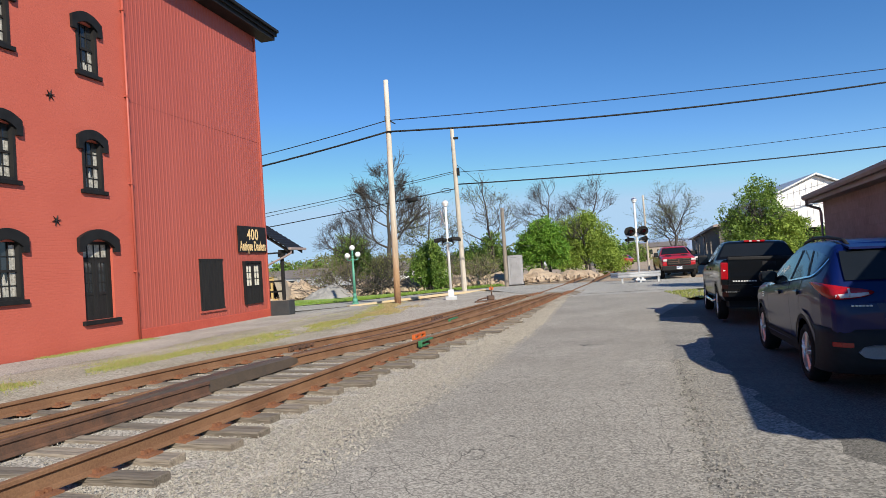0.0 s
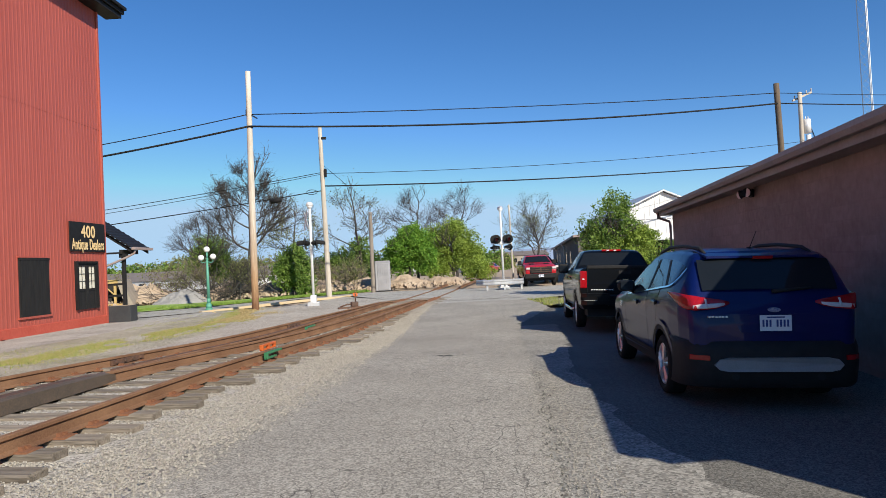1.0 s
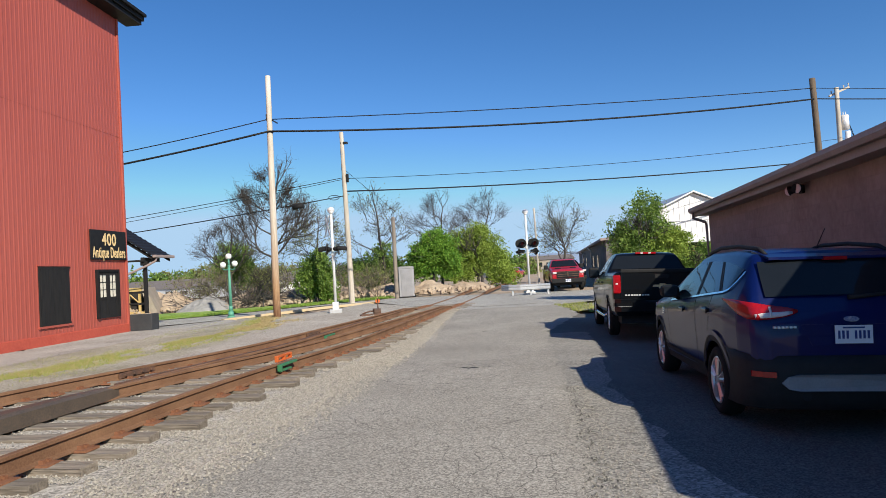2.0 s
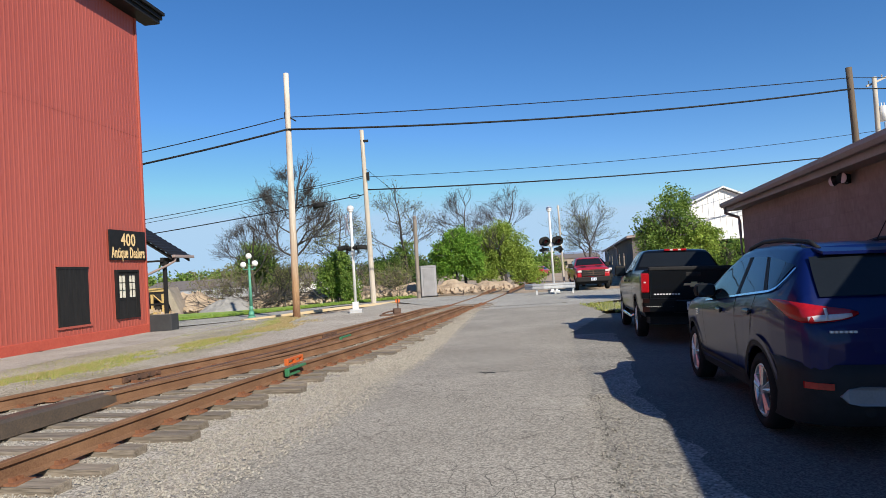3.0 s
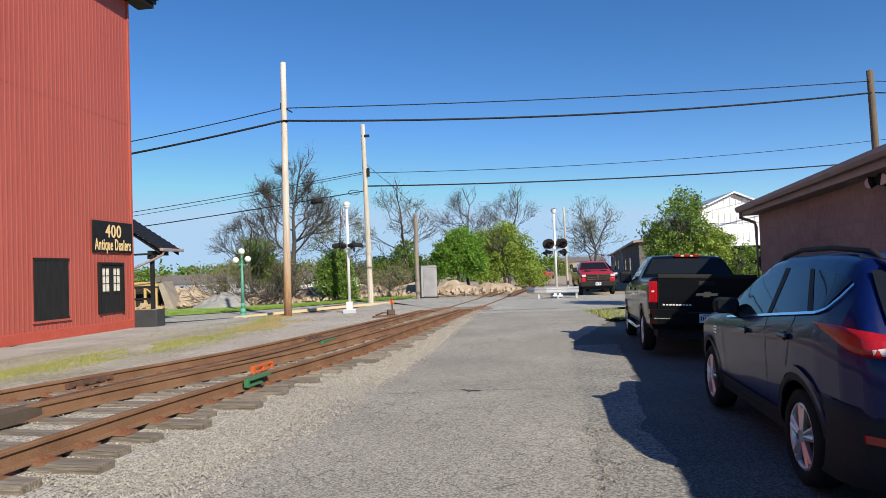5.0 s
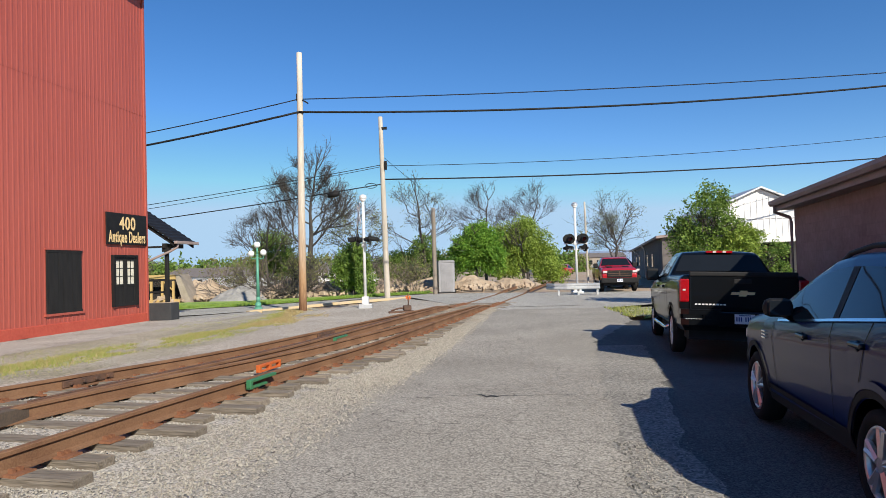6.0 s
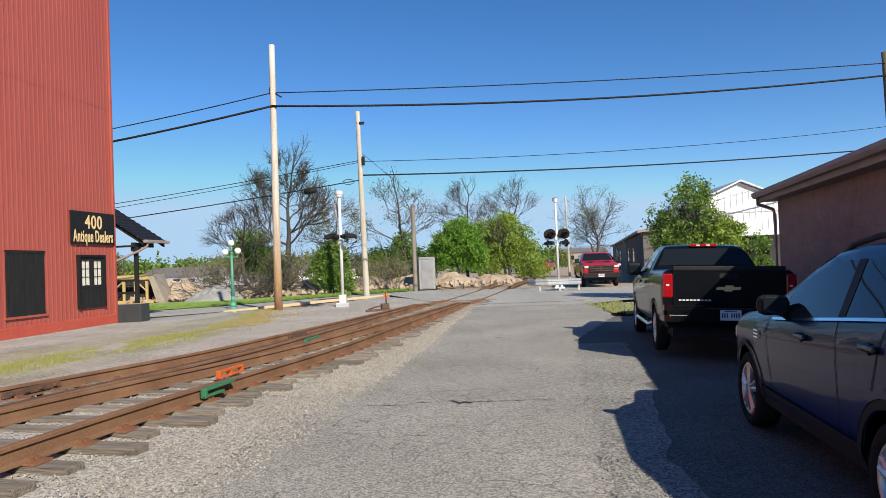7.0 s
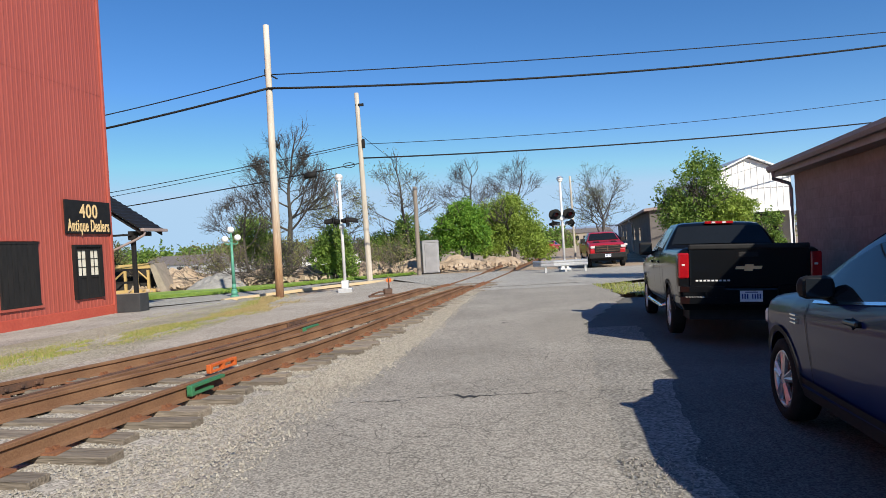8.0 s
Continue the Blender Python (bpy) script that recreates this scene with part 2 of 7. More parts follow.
M = {
    "asphalt": asphalt_mat("asphalt", (0.214, 0.20, 0.172), (0.37, 0.348, 0.306)),
    # asphalt colour lowered to deepen the shade by the shed
    "lot": asphalt_mat("gravelly_asphalt_shade_toned", (0.09, 0.086, 0.077), (0.178, 0.171, 0.153), crack=0.5, cell=3.5, gravel=95.0),
    # gravel colour raised for the sunlit part of the same strip
    "sunlit_gravel": asphalt_mat("grey_gravel_sun_toned", (0.172, 0.163, 0.145), (0.325, 0.31, 0.275), crack=0.0, gravel=55.0),
    "street": asphalt_mat("street_asphalt", (0.28, 0.27, 0.245), (0.40, 0.387, 0.355), crack=0.3),
    "ballast": asphalt_mat("ballast_gravel", (0.27, 0.245, 0.21), (0.44, 0.41, 0.36), crack=0.0, gravel=45.0),
    "apron": asphalt_mat("worn_concrete", (0.24, 0.228, 0.205), (0.44, 0.42, 0.385), crack=0.6, cell=0.9, gravel=60.0),
    "earth": mat("bare_earth", (0.30, 0.22, 0.15), (0.46, 0.37, 0.28), scale=0.7, fine=9, bump=0.6, dist=0.05),
    "verge": asphalt_mat("dirt_and_gravel_verge", (0.21, 0.20, 0.13), (0.42, 0.395, 0.345), crack=0.0, gravel=40.0),
    "lawn": mat("lawn", (0.18, 0.31, 0.045), (0.33, 0.45, 0.10), scale=0.8, fine=30, bump=0.6, dist=0.03),
    "blade": leaf_mat("grass_blade", (0.20, 0.28, 0.05), (0.46, 0.44, 0.16)),
    "lawnblade": leaf_mat("green_grass_blade", (0.14, 0.26, 0.035), (0.32, 0.42, 0.09)),
    "dryblade": leaf_mat("dry_grass_blade", (0.34, 0.27, 0.12), (0.56, 0.45, 0.24)),
    "stone": mat("ballast_stone", (0.30, 0.285, 0.26), (0.50, 0.48, 0.45), rough=0.9, scale=14, fine=60, bump=0.3),
    "rail": mat("rusty_rail", (0.135, 0.068, 0.038), (0.25, 0.14, 0.078), rough=0.75, scale=1.6, fine=60, bump=0.25, spec=0.3),
    "iron": mat("dark_rusty_iron", (0.055, 0.036, 0.028), (0.15, 0.075, 0.045), rough=0.75, scale=5, fine=60, bump=0.3),
    "plate_rust": mat("rust_red_iron", (0.16, 0.068, 0.036), (0.27, 0.125, 0.07), rough=0.85, scale=6, fine=50, bump=0.3, spec=0.2),
    "frog": mat("worn_cast_steel", (0.07, 0.06, 0.05), (0.15, 0.11, 0.08), rough=0.55, metal=0.3, scale=2, fine=50, bump=0.2),
    "tie": mat("weathered_tie", (0.12, 0.098, 0.075), (0.30, 0.255, 0.205), rough=0.95, scale=4, fine=22, bump=0.8, dist=0.02, stretch=(0.25, 3, 3), spread=0.25),
    "orange": mat("orange_paint", (0.60, 0.13, 0.02), (0.42, 0.09, 0.02), rough=0.6, scale=12, fine=80),
    "green": mat("green_paint", (0.03, 0.20, 0.085), (0.05, 0.13, 0.06), rough=0.55, scale=12, fine=80),
    "redbrick": mat("red_painted_brick", (0.465, 0.094, 0.061), (0.52, 0.119, 0.079), rough=0.65, scale=0.6, fine=14, bump=0.35, dist=0.012, low=0.3, high=0.7),
    "redmetal": mat("red_painted_corrugated_sheet", (0.345, 0.072, 0.05), (0.40, 0.092, 0.066), rough=0.5, scale=0.5, fine=20, bump=0.1, stretch=(1, 1, 0.25)),
    "redbase": mat("red_painted_foundation", (0.39, 0.06, 0.038), (0.47, 0.09, 0.056), rough=0.7, scale=1.5, fine=12, bump=0.7, dist=0.02),
    "black": mat("black_paint", (0.012, 0.012, 0.013), (0.02, 0.02, 0.021), rough=0.5, scale=4, fine=60, bump=0.1, spec=0.12),
    "blackwood": mat("black_painted_wood", (0.016, 0.016, 0.017), (0.028, 0.027, 0.027), rough=0.6, scale=3, fine=40, bump=0.3, stretch=(3, 3, 0.4), spec=0.12),
    "blind": mat("dull_pale_cloth", (0.20, 0.19, 0.16), (0.55, 0.53, 0.47), scale=9, fine=30, bump=0.1),
    "curtain": mat("pale_curtain", (0.62, 0.58, 0.46), (0.75, 0.72, 0.62), scale=5, fine=30, bump=0.1),
    # near-black that carries the shade of unlit insides in its colour
    "dark": mat("unlit_inside_black", (0.012, 0.011, 0.010), (0.03, 0.027, 0.024), scale=1.5, fine=8, bump=0),
    "gold": mat("gold_lettering", (0.72, 0.50, 0.22), (0.80, 0.60, 0.32), rough=0.5, scale=8, fine=60, bump=0),
    "polewood": mat("utility_pole_wood", (0.37, 0.325, 0.265), (0.55, 0.50, 0.43), rough=0.9, scale=2.5, fine=14, bump=0.4, stretch=(4, 4, 0.25)),
    "greypole": mat("weathered_grey_pole", (0.17, 0.14, 0.115), (0.28, 0.24, 0.20), rough=0.9, scale=2.5, fine=14, bump=0.4, stretch=(4, 4, 0.25)),
    "poledark": mat("dark_pole_wood", (0.09, 0.065, 0.045), (0.16, 0.12, 0.085), rough=0.9, scale=2.5, fine=14, bump=0.4, stretch=(4, 4, 0.25)),
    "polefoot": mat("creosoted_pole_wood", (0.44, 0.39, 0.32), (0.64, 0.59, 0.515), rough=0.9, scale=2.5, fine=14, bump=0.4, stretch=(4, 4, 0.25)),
    "wire": mat("black_cable", (0.015, 0.015, 0.016), (0.02, 0.02, 0.02), rough=0.6, bump=0, spec=0.12),
    "galv": mat("galvanised_steel", (0.50, 0.51, 0.52), (0.62, 0.63, 0.64), rough=0.45, metal=0.6, scale=6, fine=40, bump=0.1),
    "alu": mat("silver_paint", (0.66, 0.66, 0.66), (0.74, 0.74, 0.74), rough=0.4, metal=0.2, scale=6, fine=40, bump=0),
    "white": mat("white_paint", (0.78, 0.78, 0.77), (0.70, 0.70, 0.69), rough=0.55, scale=1.5, fine=25, bump=0.1),
    "globe": mat("white_globe", (0.85, 0.85, 0.83), (0.82, 0.82, 0.80), rough=0.3, bump=0),
    "lampgreen": mat("green_lamp_post", (0.10, 0.33, 0.24), (0.08, 0.27, 0.19), rough=0.5, scale=6, fine=40, bump=0.1),
    "stucco": mat("mauve_brown_block_wall", (0.235, 0.158, 0.135), (0.36, 0.26, 0.23), rough=0.85, scale=0.9, fine=9, bump=0.4, dist=0.015, low=0.3, high=0.7),
    "shingle": mat("grey_brown_roofing", (0.13, 0.11, 0.10), (0.20, 0.175, 0.16), rough=0.85, scale=3, fine=30, bump=0.4),
    "fascia": mat("brown_grey_fascia", (0.26, 0.20, 0.185), (0.34, 0.27, 0.25), rough=0.6, scale=2, fine=30, bump=0.1),
    "block": mat("grey_block_wall", (0.10, 0.09, 0.085), (0.16, 0.145, 0.135), rough=0.9, scale=1.2, fine=10, bump=0.3),
    "yellowcurb": mat("worn_yellow_kerb", (0.58, 0.42, 0.20), (0.46, 0.40, 0.31), rough=0.8, scale=2, fine=20, bump=0.3),
    "bark": mat("grey_brown_bark", (0.04, 0.034, 0.03), (0.09, 0.08, 0.072), rough=0.95, scale=5, fine=30, bump=0.6, stretch=(2, 2, 0.4)),
    "twig": mat("bare_twigs", (0.13, 0.10, 0.085), (0.21, 0.17, 0.145), rough=0.95, scale=3, fine=20, bump=0),
    "leaf": leaf_mat("spring_leaf", (0.075, 0.20, 0.02), (0.25, 0.43, 0.06)),
    "leafmid": leaf_mat("mid_green_leaf", (0.075, 0.15, 0.028), (0.25, 0.36, 0.075)),
    "leafyellow": leaf_mat("yellow_green_leaf", (0.16, 0.25, 0.035), (0.36, 0.46, 0.09)),
    "leafdark": leaf_mat("dark_leaf", (0.03, 0.075, 0.016), (0.09, 0.17, 0.035)),
    "leafpale": leaf_mat("pale_bud_leaf", (0.16, 0.17, 0.06), (0.26, 0.27, 0.10)),
    "plastic": mat("grey_plastic", (0.20, 0.20, 0.215), (0.27, 0.27, 0.29), rough=0.5, scale=2, fine=30, bump=0.05),
    "planter": mat("dark_grey_paint", (0.040, 0.042, 0.046), (0.055, 0.057, 0.061), rough=0.7, scale=3, fine=30, bump=0.2, spec=0.12),
    "plastic2": mat("pale_grey_plastic", (0.24, 0.24, 0.26), (0.30, 0.30, 0.32), rough=0.5, scale=2, fine=30, bump=0.05),
    "lumber": mat("fresh_yellow_lumber", (0.42, 0.28, 0.10), (0.52, 0.37, 0.16), rough=0.7, scale=3, fine=20, bump=0.2),
    "oldboard": mat("weathered_board", (0.26, 0.22, 0.18), (0.36, 0.31, 0.26), rough=0.9, scale=3, fine=20, bump=0.3),
    "slate": mat("grey_rubble", (0.20, 0.20, 0.20), (0.34, 0.33, 0.32), rough=0.9, scale=1.2, fine=10, bump=0.6, dist=0.05),
    "blue": paint_mat("dark_blue_metallic_paint", (0.0028, 0.0095, 0.075), rough=0.3, coat=0.32, metal=0.0, spec=0.12),
    "blackcar": paint_mat("black_car_paint", (0.004, 0.0045, 0.0055), rough=0.3, coat=0.42, spec=0.2),
    "redcar": paint_mat("red_car_paint", (0.42, 0.012, 0.018), rough=0.3),
    "silvercar": paint_mat("silver_car_paint", (0.5, 0.5, 0.52), rough=0.35, metal=0.4),
    "glass": mat("tinted_car_glass", (0.010, 0.013, 0.017), (0.012, 0.015, 0.02), rough=0.03, bump=0, spec=0.2),
    "winglass": mat("window_glass", (0.02, 0.024, 0.028), (0.03, 0.034, 0.038), rough=0.05, bump=0, spec=0.7),
    "skid": mat("dull_silver_plastic", (0.20, 0.20, 0.21), (0.25, 0.25, 0.26), rough=0.45, scale=6, fine=60, bump=0),
    "badgeblue": mat("blue_enamel", (0.05, 0.09, 0.25), (0.35, 0.37, 0.42), rough=0.25, scale=40, fine=90, bump=0),
    "trim": mat("black_plastic_trim", (0.018, 0.018, 0.019), (0.026, 0.026, 0.027), rough=0.6, scale=10, fine=200, bump=0.1, spec=0.12),
    "tyre": mat("tyre_rubber", (0.014, 0.014, 0.014), (0.022, 0.021, 0.02), rough=0.85, scale=10, fine=90, bump=0.2, spec=0.12),
    "rim": mat("silver_alloy", (0.50, 0.50, 0.51), (0.58, 0.58, 0.59), rough=0.35, metal=0.7, scale=6, fine=60, bump=0),
    "chrome": mat("chrome", (0.75, 0.75, 0.76), (0.70, 0.70, 0.71), rough=0.12, metal=1.0, bump=0),
    "taillight": mat("red_tail_lamp", (0.36, 0.008, 0.012), (0.26, 0.005, 0.009), rough=0.12, scale=30, fine=120, bump=0.05),
    "clearlens": mat("clear_lamp_lens", (0.55, 0.50, 0.50), (0.66, 0.60, 0.60), rough=0.12, scale=30, fine=120, bump=0.05),
    "plate": mat("pale_number_plate", (0.62, 0.66, 0.72), (0.70, 0.72, 0.76), rough=0.5, scale=20, fine=120, bump=0),
    "plateblue": mat("plate_characters", (0.02, 0.04, 0.18), (0.03, 0.05, 0.2), rough=0.5, bump=0),
    "signalblack": mat("signal_black", (0.012, 0.012, 0.012), (0.02, 0.02, 0.02), rough=0.5, bump=0, spec=0.12),
    "signalred": mat("dark_red_lens", (0.10, 0.008, 0.008), (0.13, 0.01, 0.01), rough=0.15, bump=0),
    # blue of distant haze put into the base colour
    "hill": mat("hills_tinted_for_haze", (0.20, 0.27, 0.40), (0.24, 0.31, 0.43), rough=1, scale=0.01, fine=0.05, bump=0),
    "tar": mat("tar_seam", (0.02, 0.02, 0.02), (0.05, 0.048, 0.045), rough=0.8, scale=9, fine=60, bump=0.4),
}


def block_courses(m, w, h, amount):
    """Lets the courses of painted blocks show faintly through the paint, in colour and relief."""
    t = m.node_tree
    n, l = t.nodes, t.links
    p = n["Principled BSDF"]
    col = p.inputs["Base Color"].links[0].from_socket
    tc = n.new("ShaderNodeTexCoord")
    sp = n.new("ShaderNodeSeparateXYZ")
    cb = n.new("ShaderNodeCombineXYZ")
    l.new(tc.outputs["Object"], sp.inputs[0])
    l.new(sp.outputs["Y"], cb.inputs["X"])
    l.new(sp.outputs["Z"], cb.inputs["Y"])
    br = n.new("ShaderNodeTexBrick")
    br.inputs["Scale"].default_value = 1.0
    br.inputs["Brick Width"].default_value, br.inputs["Row Height"].default_value, br.inputs["Mortar Size"].default_value = w, h, 0.012
    br.inputs["Color1"].default_value, br.inputs["Color2"].default_value, br.inputs["Mortar"].default_value = (1, 1, 1, 1), (1 - amount, 1 - amount, 1 - amount, 1), (1 - amount * 0.7, 1 - amount * 0.7, 1 - amount * 0.7, 1)
    l.new(cb.outputs[0], br.inputs["Vector"])
    mx = n.new("ShaderNodeMix")
    mx.data_type, mx.blend_type = "RGBA", "MULTIPLY"
    mx.inputs[0].default_value = 1.0
    l.new(col, mx.inputs[6])
    l.new(br.outputs["Color"], mx.inputs[7])
    l.new(mx.outputs[2], p.inputs["Base Color"])
    old = p.inputs["Normal"].links[0].from_socket
    bp = n.new("ShaderNodeBump")
    bp.inputs["Strength"].default_value, bp.inputs["Distance"].default_value = 0.4, 0.01
    bp.invert = True
    l.new(br.outputs["Fac"], bp.inputs["Height"])
    l.new(old, bp.inputs["Normal"])
    l.new(bp.outputs[0], p.inputs["Normal"])


block_courses(M["stucco"], 0.4, 0.2, 0.16)
block_courses(M["redbrick"], 0.21, 0.075, 0.018)


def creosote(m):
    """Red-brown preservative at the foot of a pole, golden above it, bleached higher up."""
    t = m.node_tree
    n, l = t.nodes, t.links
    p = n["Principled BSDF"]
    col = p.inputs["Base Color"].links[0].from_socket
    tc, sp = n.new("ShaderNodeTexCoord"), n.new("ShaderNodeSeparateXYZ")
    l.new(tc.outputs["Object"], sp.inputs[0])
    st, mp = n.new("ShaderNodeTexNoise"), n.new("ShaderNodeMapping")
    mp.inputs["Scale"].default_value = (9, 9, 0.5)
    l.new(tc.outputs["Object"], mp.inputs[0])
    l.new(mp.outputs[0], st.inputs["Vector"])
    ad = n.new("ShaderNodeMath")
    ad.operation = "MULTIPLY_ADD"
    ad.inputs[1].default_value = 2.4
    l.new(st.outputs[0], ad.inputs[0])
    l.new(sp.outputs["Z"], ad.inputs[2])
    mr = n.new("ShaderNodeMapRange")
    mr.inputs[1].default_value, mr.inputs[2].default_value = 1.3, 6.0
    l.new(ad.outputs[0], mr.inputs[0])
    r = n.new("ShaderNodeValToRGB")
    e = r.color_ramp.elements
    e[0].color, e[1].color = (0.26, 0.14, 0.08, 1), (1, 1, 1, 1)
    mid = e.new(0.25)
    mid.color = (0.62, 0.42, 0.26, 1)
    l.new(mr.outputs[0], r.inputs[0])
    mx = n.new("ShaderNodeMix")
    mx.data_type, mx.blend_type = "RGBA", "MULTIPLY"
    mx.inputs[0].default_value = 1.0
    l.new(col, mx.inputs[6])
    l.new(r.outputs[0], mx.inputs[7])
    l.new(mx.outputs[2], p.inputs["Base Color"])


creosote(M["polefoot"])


# helpers for meshes
def box(bm, x0, x1, y0, y1, z0, z1, m=None, bevel=0.0):
    made = bmesh.ops.create_cube(bm, size=1.0)["verts"]
    for v in made:
        v.co = Vector((x0 + (v.co.x + 0.5) * (x1 - x0), y0 + (v.co.y + 0.5) * (y1 - y0), z0 + (v.co.z + 0.5) * (z1 - z0)))
    if bevel:
        edges = {e for v in made for e in v.link_edges}
        got = bmesh.ops.bevel(bm, geom=list(edges), offset=bevel, segments=2, affect="EDGES", profile=0.5)
        made = list({v for f in got["faces"] for v in f.verts} | {v for v in made if v.is_valid})
    if m is not None:
        bmesh.ops.transform(bm, matrix=m, verts=made)
    return made


def rod(bm, a, b, r0, r1=None, seg=10, caps=True):
    """A tapered rod from a to b."""
    a, b = Vector(a), Vector(b)
    d = b - a
    r1 = r0 if r1 is None else r1
    q = d.to_track_quat("Z", "Y")
    rings = []
    for p, r in ((a, r0), (b, r1)):
        rings.append([bm.verts.new(p + q @ Vector((r * math.cos(k * math.tau / seg), r * math.sin(k * math.tau / seg), 0))) for k in range(seg)])
    for k in range(seg):
        f = bm.faces.new((rings[0][k], rings[0][(k + 1) % seg], rings[1][(k + 1) % seg], rings[1][k]))
        f.smooth = seg > 6
    if caps:
        bm.faces.new(rings[0][::-1])
        bm.faces.new(rings[1])


def tube(bm, pts, r, seg=6):
    """A tube along a polyline."""
    pts = [Vector(p) for p in pts]
    rings = []
    for k, p in enumerate(pts):
        d = pts[min(k + 1, len(pts) - 1)] - pts[max(k - 1, 0)]
        q = d.to_track_quat("Z", "Y")
        rings.append([bm.verts.new(p + q @ Vector((r * math.cos(j * math.tau / seg), r * math.sin(j * math.tau / seg), 0))) for j in range(seg)])
    for a, b in zip(rings, rings[1:]):
        for j in range(seg):
            bm.faces.new((a[j], a[(j + 1) % seg], b[(j + 1) % seg], b[j])).smooth = True
    bm.faces.new(rings[0][::-1])
    bm.faces.new(rings[-1])


def prism(bm, pts, d):
    """A flat polygon pushed by the vector d."""
    a = [bm.verts.new(p) for p in pts]
    b = [bm.verts.new(Vector(p) + Vector(d)) for p in pts]
    bm.faces.new(a)
    bm.faces.new(b[::-1])
    for k in range(len(a)):
        bm.faces.new((a[k], b[k], b[(k + 1) % len(a)], a[(k + 1) % len(a)]))


def ball(bm, c, r, sub=2, squash=(1, 1, 1)):
    made = bmesh.ops.create_icosphere(bm, subdivisions=sub, radius=r)["verts"]
    for v in made:
        v.co = Vector((v.co.x * squash[0], v.co.y * squash[1], v.co.z * squash[2])) + Vector(c)
        for f in v.link_faces:
            f.smooth = True
    return made


def mesh_of(name, bm, material):
    bmesh.ops.recalc_face_normals(bm, faces=bm.faces)
    me = bpy.data.meshes.new(name)
    bm.to_mesh(me)
    bm.free()
    me.materials.append(M[material])
    return me


def part(name, bm, material, parent=None, label=""):
    ob = new(name, mesh_of(name, bm, material))
    ob.parent = parent
    return tagged(ob, label)


def thing(name, label, category, m=None, group="", kind=""):
    ob = new(name)
    ob.empty_display_size = 0.2
    if m is not None:
        ob.matrix_world = m
    return tagged(ob, label, category, group, kind)


def B():
    return bmesh.new()


def step(t):
    t = min(1.0, max(0.0, t))
    return t * t * (3 - 2 * t)


def H(x, y):
    """Height of the ground: level near the cars, falling a little to the crossing and to the old warehouse."""
    return -0.15 * step((y - 6) / 8) - 0.15 * step((-x - 6) / 8)


def xr(y):
    """The near stock rail."""
    return -4.64 + 0.1725 * y


def spread_of(y):
    """Width across the two outer rails of the turnout."""
    u = max(0.0, 29 - y)
    return 1.5 + 0.045 * u + 0.001 * u * u


def patch(name, poly, dz, material, cell=1.5, parent=None):
    """A sheet of ground with the given outline, following H."""
    bm = B()
    bm.faces.new([bm.verts.new((x, y, 0)) for x, y in poly])
    xs, ys = [p[0] for p in poly], [p[1] for p in poly]
    for ax, lo, hi in ((0, min(xs), max(xs)), (1, min(ys), max(ys))):
        n = int((hi - lo) / cell)
        for k in range(1, n):
            c, nrm = [0, 0, 0], [0, 0, 0]
            c[ax], nrm[ax] = lo + (hi - lo) * k / n, 1
            bmesh.ops.bisect_plane(bm, geom=bm.verts[:] + bm.edges[:] + bm.faces[:], plane_co=c, plane_no=nrm)
    for v in bm.verts:
        v.co.z = H(v.co.x, v.co.y) + (dz(v.co.x, v.co.y) if callable(dz) else dz)
    bmesh.ops.triangulate(bm, faces=bm.faces)
    for f in bm.faces:
        f.smooth = True
        if f.normal.z < 0:
            f.normal_flip()
    ob = part(name, bm, material, parent)
    return ob


# ---- ground ----
def axis(stops):
    out = []
    for (a, b), s in zip(zip(stops, stops[1:]), (200, 40, 8, 2, 1, 2, 8, 40, 200)):
        n = max(1, round((b - a) / s))
        out += [a + (b - a) * k / n for k in range(n)]
    return out + [stops[-1]]


bm = B()
gx, gy = axis((-2400, -400, -120, -40, -16, 16, 40, 120, 400, 2400)), axis((-1500, -300, -80, -20, -4, 40, 70, 140, 500, 3000))
rows = [[bm.verts.new((x, y, H(x, y) - 0.14)) for x in gx] for y in gy]
for a, b in zip(rows, rows[1:]):
    for k in range(len(gx) - 1):
        bm.faces.new((a[k], a[k + 1], b[k + 1], b[k])).smooth = True
tagged(part("ground", bm, "earth"), "bare brown earth and gravel reaching to the horizon", "ground", kind="structure")

EDGE = [(-5.4, -34), (-3.2, -6), (-2.75, 0), (-2.25, 3.3), (-1.75, 5.9), (-1.5, 8.9), (-1.0, 15), (-0.45, 22), (-0.2, 24.5)]


def edge_x(y):
    """The ragged edge of the lane beside the ballast."""
    return float(np.interp(y, [p[1] for p in EDGE], [p[0] for p in EDGE]))


def bed(x, y):
    """The ballast lies lower outside the tie ends, and rises to the lane, between the rails and to the verge."""
    lane = step((x - edge_x(y) + 0.45) / 0.4)
    inside = step((xr(y) - 0.02 - x) / 0.15)
    return -0.06 + 0.05 * lane + 0.04 * inside


ROAD_R = [(4.3, 24.5), (3.9, 19), (2.1, 14), (1.66, 11), (1.08, 6.1), (0.85, 4.3), (0.56, 2.2), (0.3, 0), (-0.2, -6), (-2.4, -34)]


def ragged(pts, amount, seed, cell=0.16):
    """The same line with a crumbled edge."""
    out = []
    for (xa, ya), (xb, yb) in zip(pts, pts[1:]):
        n = max(1, int(abs(yb - ya) / cell))
        for k in range(n):
            x, y = xa + (xb - xa) * k / n, ya + (yb - ya) * k / n
            out.append((x + amount * (noise.noise(Vector((y * 2.3, seed, 0))) + 0.7 * noise.noise(Vector((y * 9, seed, 4)))), y))
    return out + [pts[-1]]


